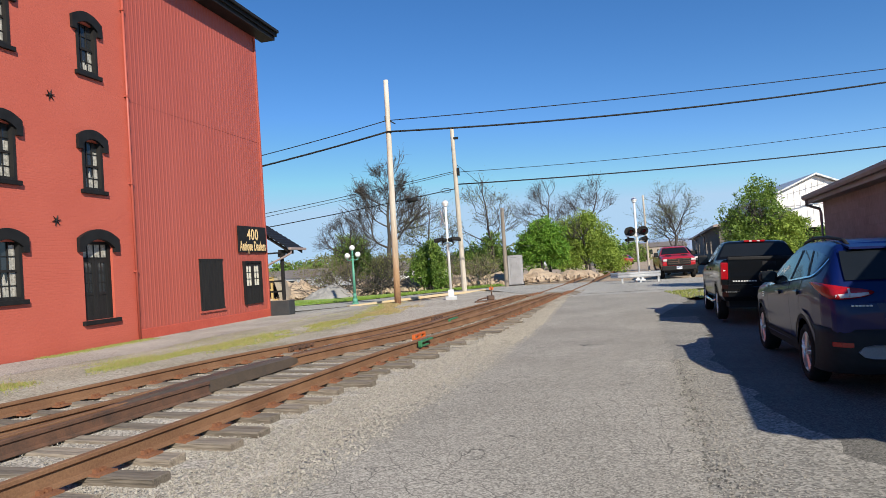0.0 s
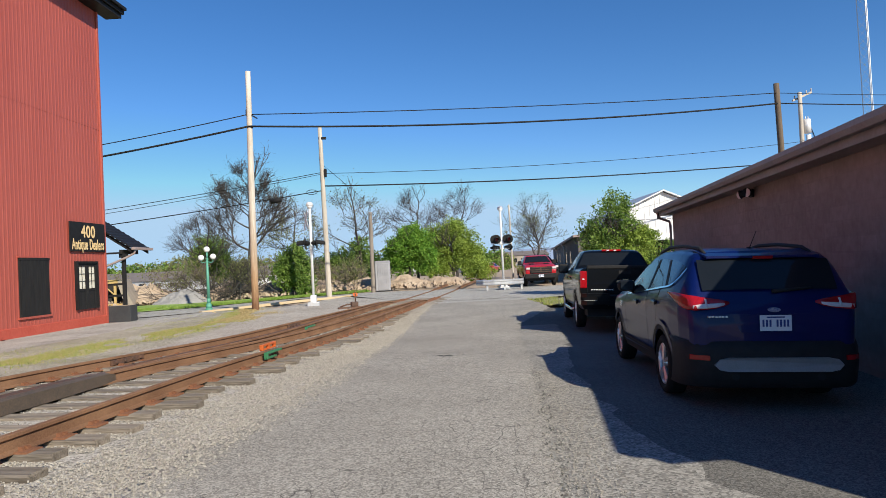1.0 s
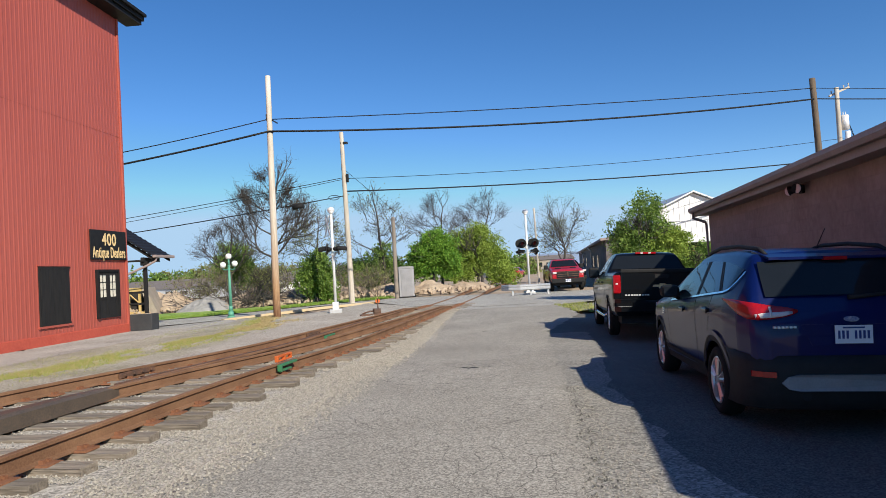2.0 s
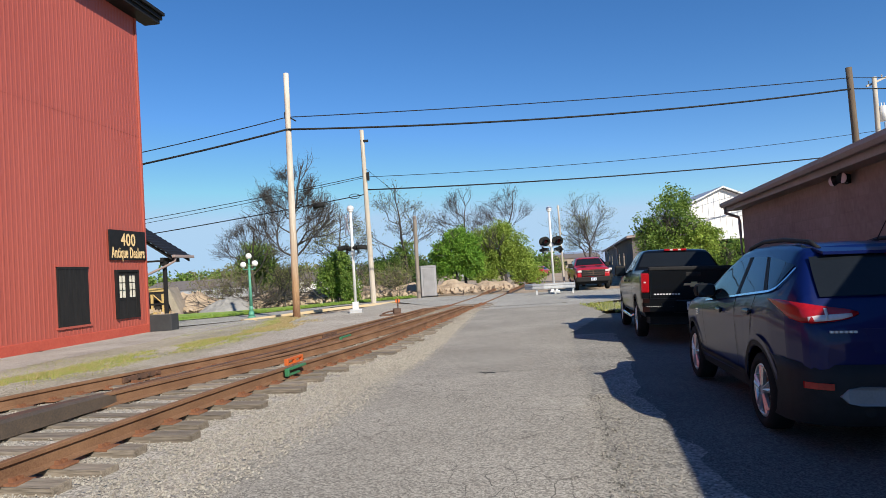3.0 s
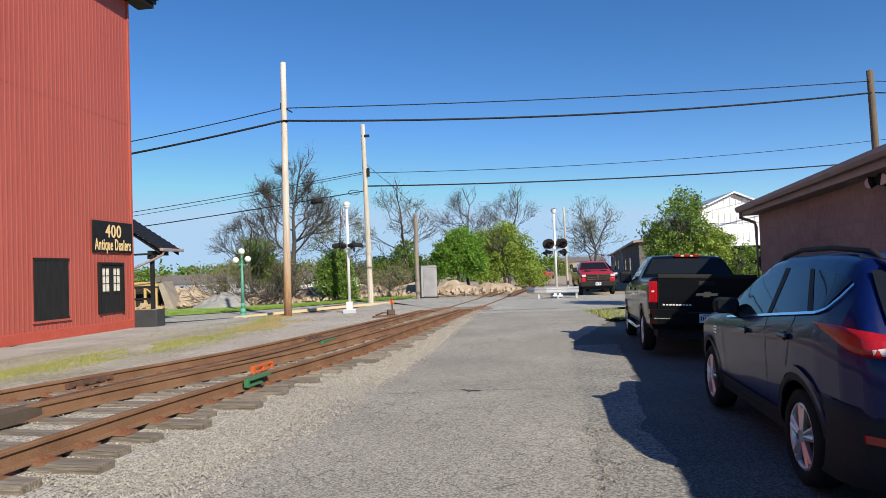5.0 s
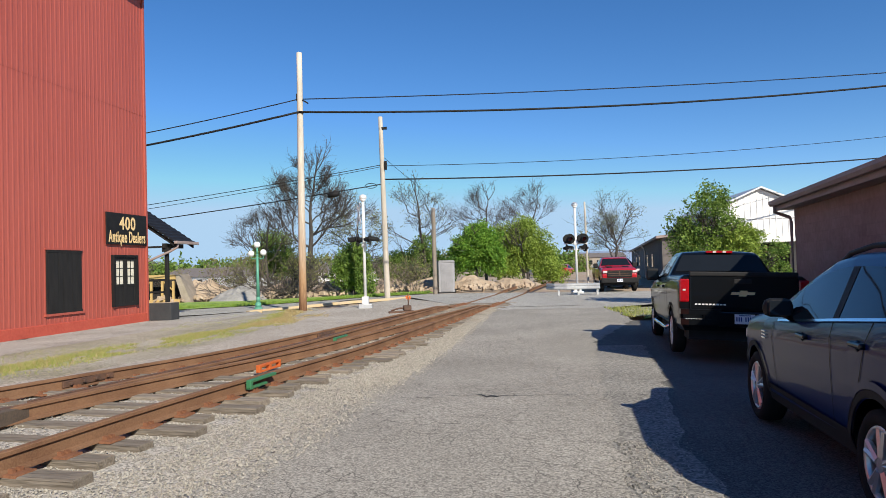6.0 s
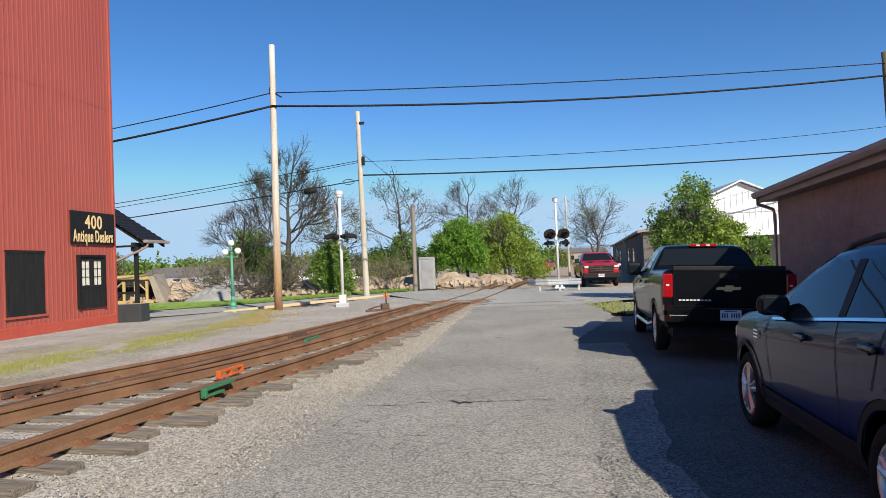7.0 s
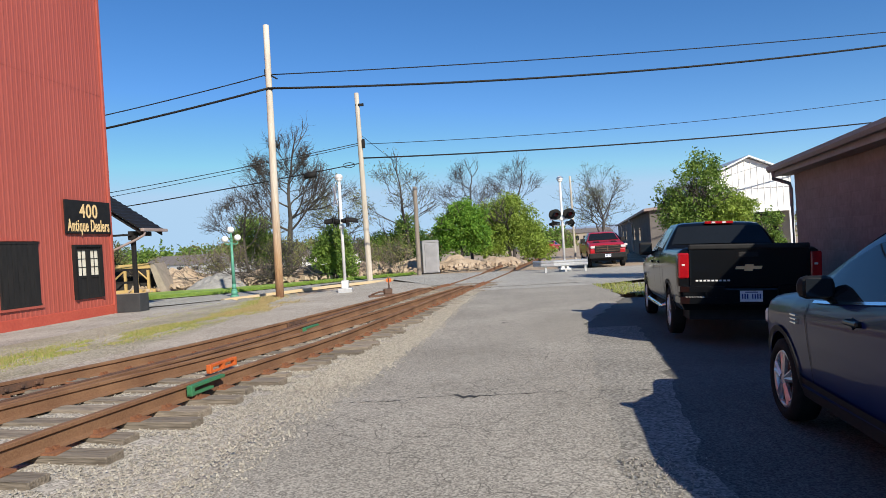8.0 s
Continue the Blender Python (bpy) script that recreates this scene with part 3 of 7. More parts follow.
def lot_fall(x, y):
    """The parking strip falls a little from the lane to the shed."""
    return -0.011 - 0.07 * step((x - 0.35 - float(np.interp(y, (-6, 2, 6, 11, 14, 19), (0.0, 0.56, 1.08, 1.66, 2.1, 3.9)))) / 2.6)


tagged(patch("road", ragged(EDGE, 0.08, 1) + ragged(ROAD_R, 0.11, 2), 0.0, "asphalt", cell=0.6), "worn grey asphalt lane with fine cracks", "road", kind="structure")
# darker colour here adds to the shade of shed and cars
tagged(patch("parking_strip", [(-2.8, -34), (-0.6, -6), (-0.1, 0), (0.2, 2.2), (0.7, 6.1), (1.25, 11), (1.8, 14), (3.4, 19), (6.2, 19), (7.6, 18), (6.6, 12), (5.2, 5), (4.3, 0), (3.4, -6), (1.0, -34)], lot_fall, "lot", cell=0.5),
       "patchy gravelly asphalt parking strip beside the wall, toned darker for its shade", "pavement", kind="structure")
# pale gravel, outlined to follow the sunlit part of the strip
tagged(patch("gravel_strip", ragged([(-0.6, -6), (-0.1, 0), (0.2, 2.2), (0.7, 6.1), (1.2, 10.5), (1.7, 13.6)], 0, 0) + ragged([(2.95, 13.6), (2.55, 10.5), (2.0, 8), (1.6, 6), (1.4, 3), (1.55, 1.4), (2.3, -0.3), (3.0, -1.5), (3.1, -6)], 0.13, 8), lambda x, y: lot_fall(x, y) + 0.004, "sunlit_gravel", cell=0.5),
       "loose grey gravel beside the broken edge of the lane, toned paler for the sunlit part", "gravel", kind="structure")
tagged(patch("street", [(-40, 22), (-16, 26.8), (-10.6, 29.2), (-7.5, 33.5), (-4.6, 36.4), (-2.6, 31), (-0.2, 24.5), (4.3, 24.5), (7, 26.5), (14, 27), (60, 30), (60, 38), (10, 36.5), (5, 37.5), (2, 38.8), (-3.4, 40.5), (-6, 38.8), (-16, 32.2), (-40, 27)], -0.008, "street", cell=3),
       "pale grey asphalt street crossing the tracks", "road", kind="structure")
tagged(patch("ballast_bed", [(-13.4, -34), (-9.2, -6), (-8.4, 3), (-7.6, 9), (-6.6, 16), (-6.9, 22), (-7.3, 27), (-4.9, 35.8), (-2.5, 31), (0.1, 24.6), (-0.05, 22), (-0.6, 15), (-1.1, 8.9), (-1.35, 5.9), (-1.85, 3.3), (-2.35, 0), (-2.8, -6), (-5.0, -34)], bed, "ballast", cell=0.4),
       "pale grey crushed stone ballast under the tracks", "gravel", kind="structure")
tagged(patch("apron", [(-18.0, -34), (-15.8, -6), (-14.9, 9), (-14.3, 19), (-13.8, 25.4), (-13.8, 27), (-10.6, 29), (-9.6, 27), (-10.6, 22), (-11.4, 16), (-12.0, 9), (-13, -6), (-16.0, -34)], -0.016, "apron", cell=1.0),
       "worn pale concrete apron beside the warehouse", "pavement", kind="structure")
tagged(patch("verge", [(-16.0, -34), (-13, -6), (-12.0, 9), (-11.4, 16), (-10.6, 22), (-9.6, 27), (-10.4, 29), (-8, 29.5), (-7.1, 27), (-6.7, 22), (-6.4, 16), (-7.4, 9), (-8.2, 3), (-9, -6), (-13.2, -34)], -0.02, "verge", cell=1.0),
       "thin yellowing grass and dirt verge beside the tracks", "grass", kind="structure")
tagged(patch("lawn", [(-40, 27.2), (-16, 32.4), (-6, 39), (-3.4, 40.7), (-4.5, 44), (-12, 42.5), (-20, 40), (-40, 36)], 0.02, "lawn", cell=2), "strip of fresh green mown grass beside the street", "grass", kind="structure")
tagged(patch("corner_lawn", [(4.15, 20.4), (4.3, 22.4), (4.7, 23.8), (6.0, 24.2), (8.4, 24.3), (8.2, 21), (6.4, 19.6), (5.0, 19.7)], 0.012, "verge", cell=1), "small patch of yellowing grass at the corner", "grass", kind="structure")

bm = B()
for k in range(12):
    x = -0.1 + 0.36 * k
    bm.faces.new([bm.verts.new((px, py, H(px, py) + 0.004)) for px, py in ((x, 26.0), (x + 0.36, 26.0), (x + 0.36, 26.35 + 0.05 * (k % 2)), (x, 26.35 + 0.05 * ((k + 1) % 2)))])
tagged(part("stop_line", bm, "apron"), "worn pale stop line at the end of the lane", "road marking", kind="structure")

# the seam across the lane
bm = B()
rng = random.Random(4)
a = None
for k in range(60):
    x = -1.5 + 3.4 * k / 59
    y = 8.05 + 0.05 * math.sin(x * 2.1) + 0.03 * rng.uniform(-1, 1) + (0.12 if abs(x + 0.35) < 0.25 else 0)
    w = 0.002 + 0.008 * rng.random() + (0.035 if abs(x + 0.02) < 0.1 else 0)
    b = (bm.verts.new((x, y - w, H(x, y) + 0.004)), bm.verts.new((x, y + w, H(x, y) + 0.004)))
    if a and (rng.random() < 0.7 or abs(x) < 0.3):
        bm.faces.new((a[0], b[0], b[1], a[1]))
    a = b
tagged(part("tar_seam", bm, "tar"), "dark cracked seam across the asphalt lane", "seam", kind="structure")

# ---- railway ----
PROFILE = [(-0.07, 0), (0.07, 0), (0.07, 0.012), (0.012, 0.03), (0.01, 0.12), (0.036, 0.135), (0.036, 0.165), (0.028, 0.172), (-0.028, 0.172), (-0.036, 0.165), (-0.036, 0.135), (-0.01, 0.12), (-0.012, 0.03), (-0.07, 0.012)]


def sweep(bm, pts, prof):
    rings = []
    for k, p in enumerate(pts):
        d = (Vector(pts[min(k + 1, len(pts) - 1)]) - Vector(pts[max(k - 1, 0)])).normalized()
        side = Vector((d.y, -d.x, 0)).normalized()
        rings.append([bm.verts.new(Vector(p) + side * u + Vector((0, 0, w))) for u, w in prof])
    n = len(prof)
    for a, b in zip(rings, rings[1:]):
        for j in range(n):
            bm.faces.new((a[j], a[(j + 1) % n], b[(j + 1) % n], b[j]))
    bm.faces.new(rings[0][::-1])
    bm.faces.new(rings[-1])


COS = 0.985
GAUGE = 1.5


def rail_line(off, y0, y1, lift=0.01):
    n = max(2, int((y1 - y0) / 0.8))
    return [(xr(y) + off(y) / COS, y, H(xr(y), y) + lift - 0.15 * step((y - 25) / 1.5)) for y in (y0 + (y1 - y0) * k / n for k in range(n + 1))]


TIES = []
track = thing("railway_track", "rusty railway turnout on weathered grey wooden ties", "railway track", kind="structure")
LINES = {
    "near": (lambda y: 0.0, -34, 36), "far": (lambda y: -spread_of(y), -34, 36),
    "inner": (lambda y: -GAUGE, -34, 27), "closure": (lambda y: -spread_of(y) + GAUGE, -34, 26.5),
}
for off, y0, y1 in LINES.values():
    bm = B()
    sweep(bm, rail_line(off, y0, y1), PROFILE)
    part("rail", bm, "rail", track)
for off in (0.0, -1.5):
    bm = B()
    sweep(bm, [(xr(y) + off / COS - 0.0006 * max(0, y - 45) ** 2, y, H(0, y) - 0.16 + 0.16 * step((y - 37) / 3)) for y in range(36, 150, 3)], PROFILE)
    part("rail", bm, "rail", track)
# guard pieces beside the closure rails, and the frog casting
bm = B()
for y0, y1, o in ((1.0, 4.6, -GAUGE + 0.16), (7.2, 20, -GAUGE - 0.13), (9, 24, 0)):
    if o:
        sweep(bm, rail_line(lambda y, o=o: o, y0, y1), [(u * 0.8, w) for u, w in PROFILE])
part("guard_rail", bm, "iron", track, "dark rusty guard rail beside the running rail")
bm = B()
fr = [(3.0, 0.05, 0.175), (3.6, 0.10, 0.19), (4.4, 0.15, 0.205), (5.3, 0.165, 0.21), (6.0, 0.15, 0.205), (6.6, 0.11, 0.19), (7.1, 0.05, 0.175)]
prev = None
for y, w, top in fr:
    x, z = xr(y) - GAUGE / COS - 0.02, H(xr(y), y)
    ring = [bm.verts.new((x + u, y, z + h)) for u, h in ((-w, 0.02), (w, 0.02), (w * 0.94, top - 0.03), (w * 0.6, top), (-w * 0.6, top), (-w * 0.94, top - 0.03))]
    if prev:
        for j in range(6):
            bm.faces.new((prev[j], prev[(j + 1) % 6], ring[(j + 1) % 6], ring[j]))
    else:
        bm.faces.new(ring[::-1])
    prev = ring
bm.faces.new(prev)
part("frog", bm, "frog", track, "worn dark cast steel frog where the rails cross")
rng = random.Random(7)
y = -9.0
plate_bm = B()
box(plate_bm, -0.19, 0.19, -0.095, 0.095, 0, 0.022)
for sx in (-1, 1):
    box(plate_bm, sx * 0.09 - 0.022, sx * 0.09 + 0.022, -0.05, -0.015, 0.016, 0.055)
    box(plate_bm, sx * 0.09 - 0.022, sx * 0.09 + 0.022, 0.02, 0.055, 0.016, 0.05)
plate_me = mesh_of("tie_plate", plate_bm, "plate_rust")
while y < 29:
    w = spread_of(y)
    TIES.append(y)
    bm = B()
    over = rng.uniform(0.4, 0.76)
    box(bm, -w / COS - rng.uniform(0.5, 0.8), over, -0.105, 0.105, -0.16, 0.0, bevel=0.012)
    for v in bm.verts:
        v.co += Vector((0, rng.uniform(-0.008, 0.008), rng.uniform(-0.012, 0.006)))
    tie = part("tie", bm, "tie", track)
    tie.matrix_local = pose(xr(y), y, H(xr(y), y) + 0.012 + rng.uniform(-0.012, 0.006), rng.uniform(-2, 2), 0, -9.8 + rng.uniform(-3, 3))
    for off in (0.0, -w):
        pl = new("tie_plate", plate_me)
        pl.parent = track
        pl.matrix_local = pose(xr(y) + off / COS, y, H(xr(y), y) + 0.002, 0, 0, -9.8)
    y += 0.49 + rng.uniform(-0.04, 0.04)
# bolted joint bars on the far stock rail
for y in (9.4, 16.2):
    bm = B()
    m = pose(xr(y) - spread_of(y) / COS, y, H(xr(y), y) + 0.012, 0, 0, -12)
    for s in (-1, 1):
        box(bm, s * 0.03 - 0.018, s * 0.03 + 0.018, -0.45, 0.45, 0.035, 0.125, m, 0.006)
        for k in range(4):
            v = -0.33 + k * 0.22
            box(bm, s * 0.058 - 0.022, s * 0.058 + 0.022, v - 0.022, v + 0.022, 0.06, 0.1, m, 0.006)
    part("joint_bar", bm, "iron", track)
# the painted rail braces
for name, y, off, c, lab in (("rail_brace", 10.37, -0.62, "orange", "orange painted steel bracket on the rail"), ("rail_brace", 8.8, 0.1, "green", "green painted steel bar clamped to the rail"),
                             ("rail_brace", 14.7, -1.25, "green", "green painted steel bar clamped to the rail")):
    bm = B()
    z = H(xr(y), y)
    m = pose(xr(y) + off / COS, y, z, 0, 0, -9.8)
    box(bm, -0.035, 0.035, -0.33, 0.33, 0.14, 0.178, m, 0.008)
    box(bm, -0.03, 0.03, -0.33, 0.3 if c == "orange" else 0.1, 0.06, 0.09, m, 0.008)
    for yy in (-0.33, -0.03, 0.27) if c == "orange" else (-0.33,):
        box(bm, -0.034, 0.034, yy, yy + 0.06, 0.06, 0.15, m, 0.006)
    part(name, bm, c, track, lab)

# ---- the red warehouse ----
HOUSE = pose(-13.83, 25.44, 0, 0, 0, -4.46)
house = thing("warehouse", "tall red painted brick and corrugated metal warehouse with black trim", "building", HOUSE)


def wall_holes(bm, u0, u1, z0, z1, holes, thick):
    """A wall in the plane x = 0 of the house, outward +x, with rectangular openings (u0, u1, z0, z1)."""
    us = sorted({u0, u1, *[h[0] for h in holes], *[h[1] for h in holes]})
    zs = sorted({z0, z1, *[h[2] for h in holes], *[h[3] for h in holes]})
    vs = {}
    for ua, ub in zip(us, us[1:]):
        for za, zb in zip(zs, zs[1:]):
            mu, mz = (ua + ub) / 2, (za + zb) / 2
            if any(h[0] < mu < h[1] and h[2] < mz < h[3] for h in holes):
                continue
            bm.faces.new([vs.setdefault(p, bm.verts.new((0, *p))) if p not in vs else vs[p] for p in ((ua, za), (ub, za), (ub, zb), (ua, zb))])
    stray = [v for v in bm.verts if not v.link_faces]
    bmesh.ops.delete(bm, geom=stray, context="VERTS")
    got = bmesh.ops.extrude_face_region(bm, geom=bm.faces[:])
    for v in got["geom"]:
        if isinstance(v, bmesh.types.BMVert):
            v.co.x -= thick


def u_of(y):
    return (y - 25.44) * 1.003


COLS = {"a": 14.93, "b": 11.72}
OPEN = []
for c in COLS.values():
    for z0, z1 in ((4.64, 6.2), (8.38, 9.98), (11.85, 12.9)):
        OPEN.append((u_of(c) - 0.42, u_of(c) + 0.42, z0, z1))
DOOR = (u_of(14.97) - 0.62, u_of(14.97) + 0.62, 0.55, 3.02)
W1 = (u_of(COLS["b"]) - 0.45, u_of(COLS["b"]) + 0.45, 1.36, 2.95)
SPLIT = u_of(16.6)
bm = B()
wall_holes(bm, -23, SPLIT, -0.5, 13.3, OPEN + [DOOR, W1], 0.35)
part("brick_wall", bm, "redbrick", house, "red painted brick wall")
bm = B()
box(bm, -13, -0.4, -23, SPLIT, -0.5, -0.45)
box(bm, -13, -12.6, -23, 0, -0.5, 13.2)
box(bm, -13, 0.0, -23.3, -23, -0.5, 13.2)
part("rear_wall", bm, "redbrick", house)


def arch_pts(u0, u1, z, rise, n=10):
    return [(u0 + (u1 - u0) * k / n, z + rise * (1 - (2 * k / n - 1) ** 2)) for k in range(n + 1)]


def band(bm, outer, inner, d):
    """A flat band between two lines, d thick, standing out from the wall."""
    rows = [[bm.verts.new((x, *p)) for p in line] for line, x in ((outer, 0.002), (outer, d), (inner, d), (inner, 0.002))]
    for a, b in zip(rows, rows[1:] + rows[:1]):
        for k in range(len(outer) - 1):
            bm.faces.new((a[k], a[k + 1], b[k + 1], b[k]))
    for k in (0, -1):
        bm.faces.new([r[k] for r in rows])


def sash_window(o, curtain):
    """Black arched hood, sill, sash bars and panes in the opening o."""
    u0, u1, z0, z1 = o
    bm = B()
    ring = [(u0, z0), (u0, z1 + 0.1), (u0 + 0.09, z1 + 0.1), (u0 + 0.09, z0 + 0.08), (u1 - 0.09, z0 + 0.08), (u1 - 0.09, z1 + 0.1), (u1, z1 + 0.1), (u1, z0)]
    prism(bm, [(-0.16, *p) for p in ring], (0.19, 0, 0))
    w = part("window", bm, "blackwood", house, "tall narrow sash window with black arched hood")
    zm = (z0 + z1) / 2
    bars = [(-0.15, -0.07, u0 + 0.09, u1 - 0.09, zm - 0.035, zm + 0.035)]
    for k in (1, 2):
        u = u0 + 0.09 + (u1 - u0 - 0.18) * k / 3
        bars.append((-0.14, -0.09, u - 0.012, u + 0.012, z0 + 0.08, z1))
    for f in (0.25, 0.75):
        z = z0 + (z1 - z0) * f
        bars.append((-0.135, -0.095, u0 + 0.09, u1 - 0.09, z - 0.012, z + 0.012))
    for bar in bars:
        bm = B()
        box(bm, *bar)
        part("glazing_bar", bm, "blackwood", w)
    bm = B()
    outer = arch_pts(u0 - 0.2, u1 + 0.2, z1 + 0.12, 0.24)
    inner = arch_pts(u0 - 0.01, u1 + 0.01, z1 - 0.14, 0.2)
    band(bm, [(u0 - 0.2, z1 - 0.3)] + outer + [(u1 + 0.2, z1 - 0.3)], [(u0 - 0.01, z1 - 0.3)] + inner + [(u1 + 0.01, z1 - 0.3)], 0.1)
    part("hood", bm, "black", w)
    bm = B()
    box(bm, 0.002, 0.1, u0 - 0.12, u1 + 0.12, z0 - 0.13, z0, bevel=0.012)
    part("sill", bm, "black", w)
    bm = B()
    box(bm, -0.13, -0.12, u0 + 0.05, u1 - 0.05, z0, z1)
    part("pane", bm, "winglass", w)
    bm = B()
    top = z0 + (z1 - z0) * curtain
    n = 14
    heap = z0 + 0.12 + 0.22 * (z1 - z0) * curtain
    fold = [[bm.verts.new((-0.118 + 0.006 * (k % 2), u0 + 0.1 + (u1 - u0 - 0.2) * k / n, z)) for z in (z0 + 0.1, top if k > 9 else heap + 0.1 * ((k * 5) % 4) * curtain)] for k in range(n + 1)]
    for a, b in zip(fold, fold[1:]):
        bm.faces.new((a[0], b[0], b[1], a[1]))
    part("curtain", bm, "blind", w, "pale things seen behind the panes")
    # near-black slab behind the panes, coloured as an unlit room
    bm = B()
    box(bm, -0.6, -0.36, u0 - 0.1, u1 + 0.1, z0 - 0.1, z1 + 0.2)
    part("dark_backing", bm, "dark", w)


for o, c in zip(OPEN + [W1], (0.8, 0.5, 0.3, 0.7, 0.7, 0.3, 0.95)):
    sash_window(o, c)


def panel_door(u0, u1, z0, z1, x, lights, hood):
    """A pair of black panelled doors with glazed upper halves."""
    bm = B()
    for s, e in ((u0, u0 + 0.08), (u1 - 0.08, u1)):
        box(bm, x - 0.1, x + 0.05, s, e, z0, z1)
    box(bm, x - 0.1, x + 0.05, u0 + 0.08, u1 - 0.08, z1 - 0.09, z1)
    d = part("door", bm, "black", house, "black double door with small glazed panes")
    um = (u0 + u1) / 2
    top = z1 - (0.55 if hood else 0.09)
    for a, b in ((u0 + 0.08, um - 0.006), (um + 0.006, u1 - 0.08)):
        bm = B()
        zmid = z0 + (top - z0) * 0.45
        wall = 0.11
        box(bm, x - 0.06, x, a, a + wall, z0, top)
        box(bm, x - 0.06, x, b - wall, b, z0, top)
        for za, zb in ((z0, z0 + 0.14), (zmid - 0.09, zmid), (top - 0.12, top)):
            box(bm, x - 0.06, x, a + wall, b - wall, za, zb)
        box(bm, x - 0.045, x - 0.02, a + wall, b - wall, z0 + 0.14, zmid - 0.09)
        um2 = (a + b) / 2
        box(bm, x - 0.05, x - 0.012, um2 - 0.012, um2 + 0.012, zmid, top - 0.12)
        for k in (1, 2):
            z = zmid + (top - 0.12 - zmid) * k / 3
            box(bm, x - 0.05, x - 0.014, a + wall, b - wall, z - 0.012, z + 0.012)
        leaf = part("door_leaf", bm, "blackwood", d)
        bm = B()
        box(bm, x - 0.04, x - 0.03, a + wall, b - wall, zmid, top - 0.12)
        part("pane", bm, "curtain" if lights else "winglass", d)
    if hood:
        bm = B()
        for k in range(5):
            u = u0 + 0.08 + (u1 - u0 - 0.16) * k / 4
            box(bm, x - 0.08, x - 0.02, u - 0.02, u + 0.02, top, z1 - 0.09)
        box(bm, x - 0.09, x + 0.01, u0 + 0.08, u1 - 0.08, top - 0.0, top + 0.05)
        part("transom_bar", bm, "black", d)
        bm = B()
        box(bm, x - 0.05, x - 0.04, u0 + 0.08, u1 - 0.08, top + 0.05, z1 - 0.09)
        part("transom_pane", bm, "blind", d)
        bm = B()
        outer, inner = arch_pts(u0 - 0.22, u1 + 0.22, z1 + 0.08, 0.3), arch_pts(u0 - 0.01, u1 + 0.01, z1 - 0.2, 0.26)
        band(bm, [(u0 - 0.22, z1 - 0.34)] + outer + [(u1 + 0.22, z1 - 0.34)], [(u0 - 0.01, z1 - 0.34)] + inner + [(u1 + 0.01, z1 - 0.34)], 0.12)
        part("hood", bm, "black", d)
        bm = B()
        box(bm, -0.3, 0.12, u0 - 0.15, u1 + 0.15, z0 - 0.14, z0 - 0.002, bevel=0.015)
        part("doorstep", bm, "black", d)
        # near-black slab behind the door, its colour standing for indoor shade
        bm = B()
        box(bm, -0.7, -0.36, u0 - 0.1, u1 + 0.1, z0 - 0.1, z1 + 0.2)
        part("dark_backing", bm, "dark", d)


panel_door(*DOOR, -0.14, False, True)

# corrugated part: two lapped courses of ribbed sheet
for z0, z1, x in ((0.03, 7.95, 0.035), (7.9, 13.3, 0.04)):
    bm = B()
    pitch = 0.2
    n = int(-SPLIT / pitch)
    cols = []
    for k in range(n + 1):
        u = SPLIT + 0.02 + (-SPLIT - 0.04) * k / n
        for du, dx in ((0, 0), (0.05, 0), (0.075, 0.008), (0.115, 0.008), (0.14, 0)):
            if u + du <= -0.01:
                cols.append((u + du, dx))
    low = [bm.verts.new((x + dx + 0.003, u, z0)) for u, dx in cols]
    top = [bm.verts.new((x + dx - 0.003, u, z1)) for u, dx in cols]
    for k in range(len(cols) - 1):
        bm.faces.new((low[k], low[k + 1], top[k + 1], top[k]))
    part("corrugated_sheet", bm, "redmetal", house, "red painted corrugated metal cladding")
bm = B()
box(bm, -12.6, -0.002, SPLIT, 0, -0.5, 13.25)
part("inner_wall", bm, "redbase", house)
bm = B()
box(bm, -0.01, 0.09, SPLIT + 0.03, 0.05, -0.5, 0.03, bevel=0.02)
for v in bm.verts:
    v.co.x += 0.02 * noise.noise(v.co * 1.7)
part("foundation", bm, "redbase", house, "rough red painted foundation")
bm = B()
box(bm, 0.0, 0.1, -0.06, 0.06, -0.35, 13.2, bevel=0.01)
part("corner_trim", bm, "redmetal", house)
bm = B()
rod(bm, (0.09, SPLIT - 0.04, -0.3), (0.09, SPLIT - 0.04, 13.1), 0.045)
for z in (2, 5, 8, 11):
    box(bm, 0, 0.15, SPLIT - 0.1, SPLIT + 0.02, z, z + 0.05)
part("downpipe", bm, "redmetal", house)
# roof with deep black eaves
bm = B()
prism(bm, [(0.75, -23.6, 13.25), (0.75, -23.6, 13.55), (-6.3, -23.6, 17.0), (-13.6, -23.6, 13.55), (-13.6, -23.6, 13.25), (-6.3, -23.6, 16.6)], (0, 24.5, 0))
part("roof", bm, "shingle", house, "dark roof with deep black eaves")
bm = B()
box(bm, 0.01, 0.72, -23.5, 0.85, 13.02, 13.24)
box(bm, 0.7, 0.82, -23.5, 0.9, 13.2, 13.5)
part("eave", bm, "black", house, "black boxed eave")
bm = B()
box(bm, 0.83, 0.95, -23.5, 0.9, 13.36, 13.5, bevel=0.02)
part("gutter", bm, "black", house)
# black shutter, door, sign
bm = B()
u0, u1 = u_of(20.15), u_of(21.72)
box(bm, 0.03, 0.085, u0, u1, 0.36, 2.42)
shutter = part("shutter", bm, "blackwood", house, "closed black wooden shutter over an opening")
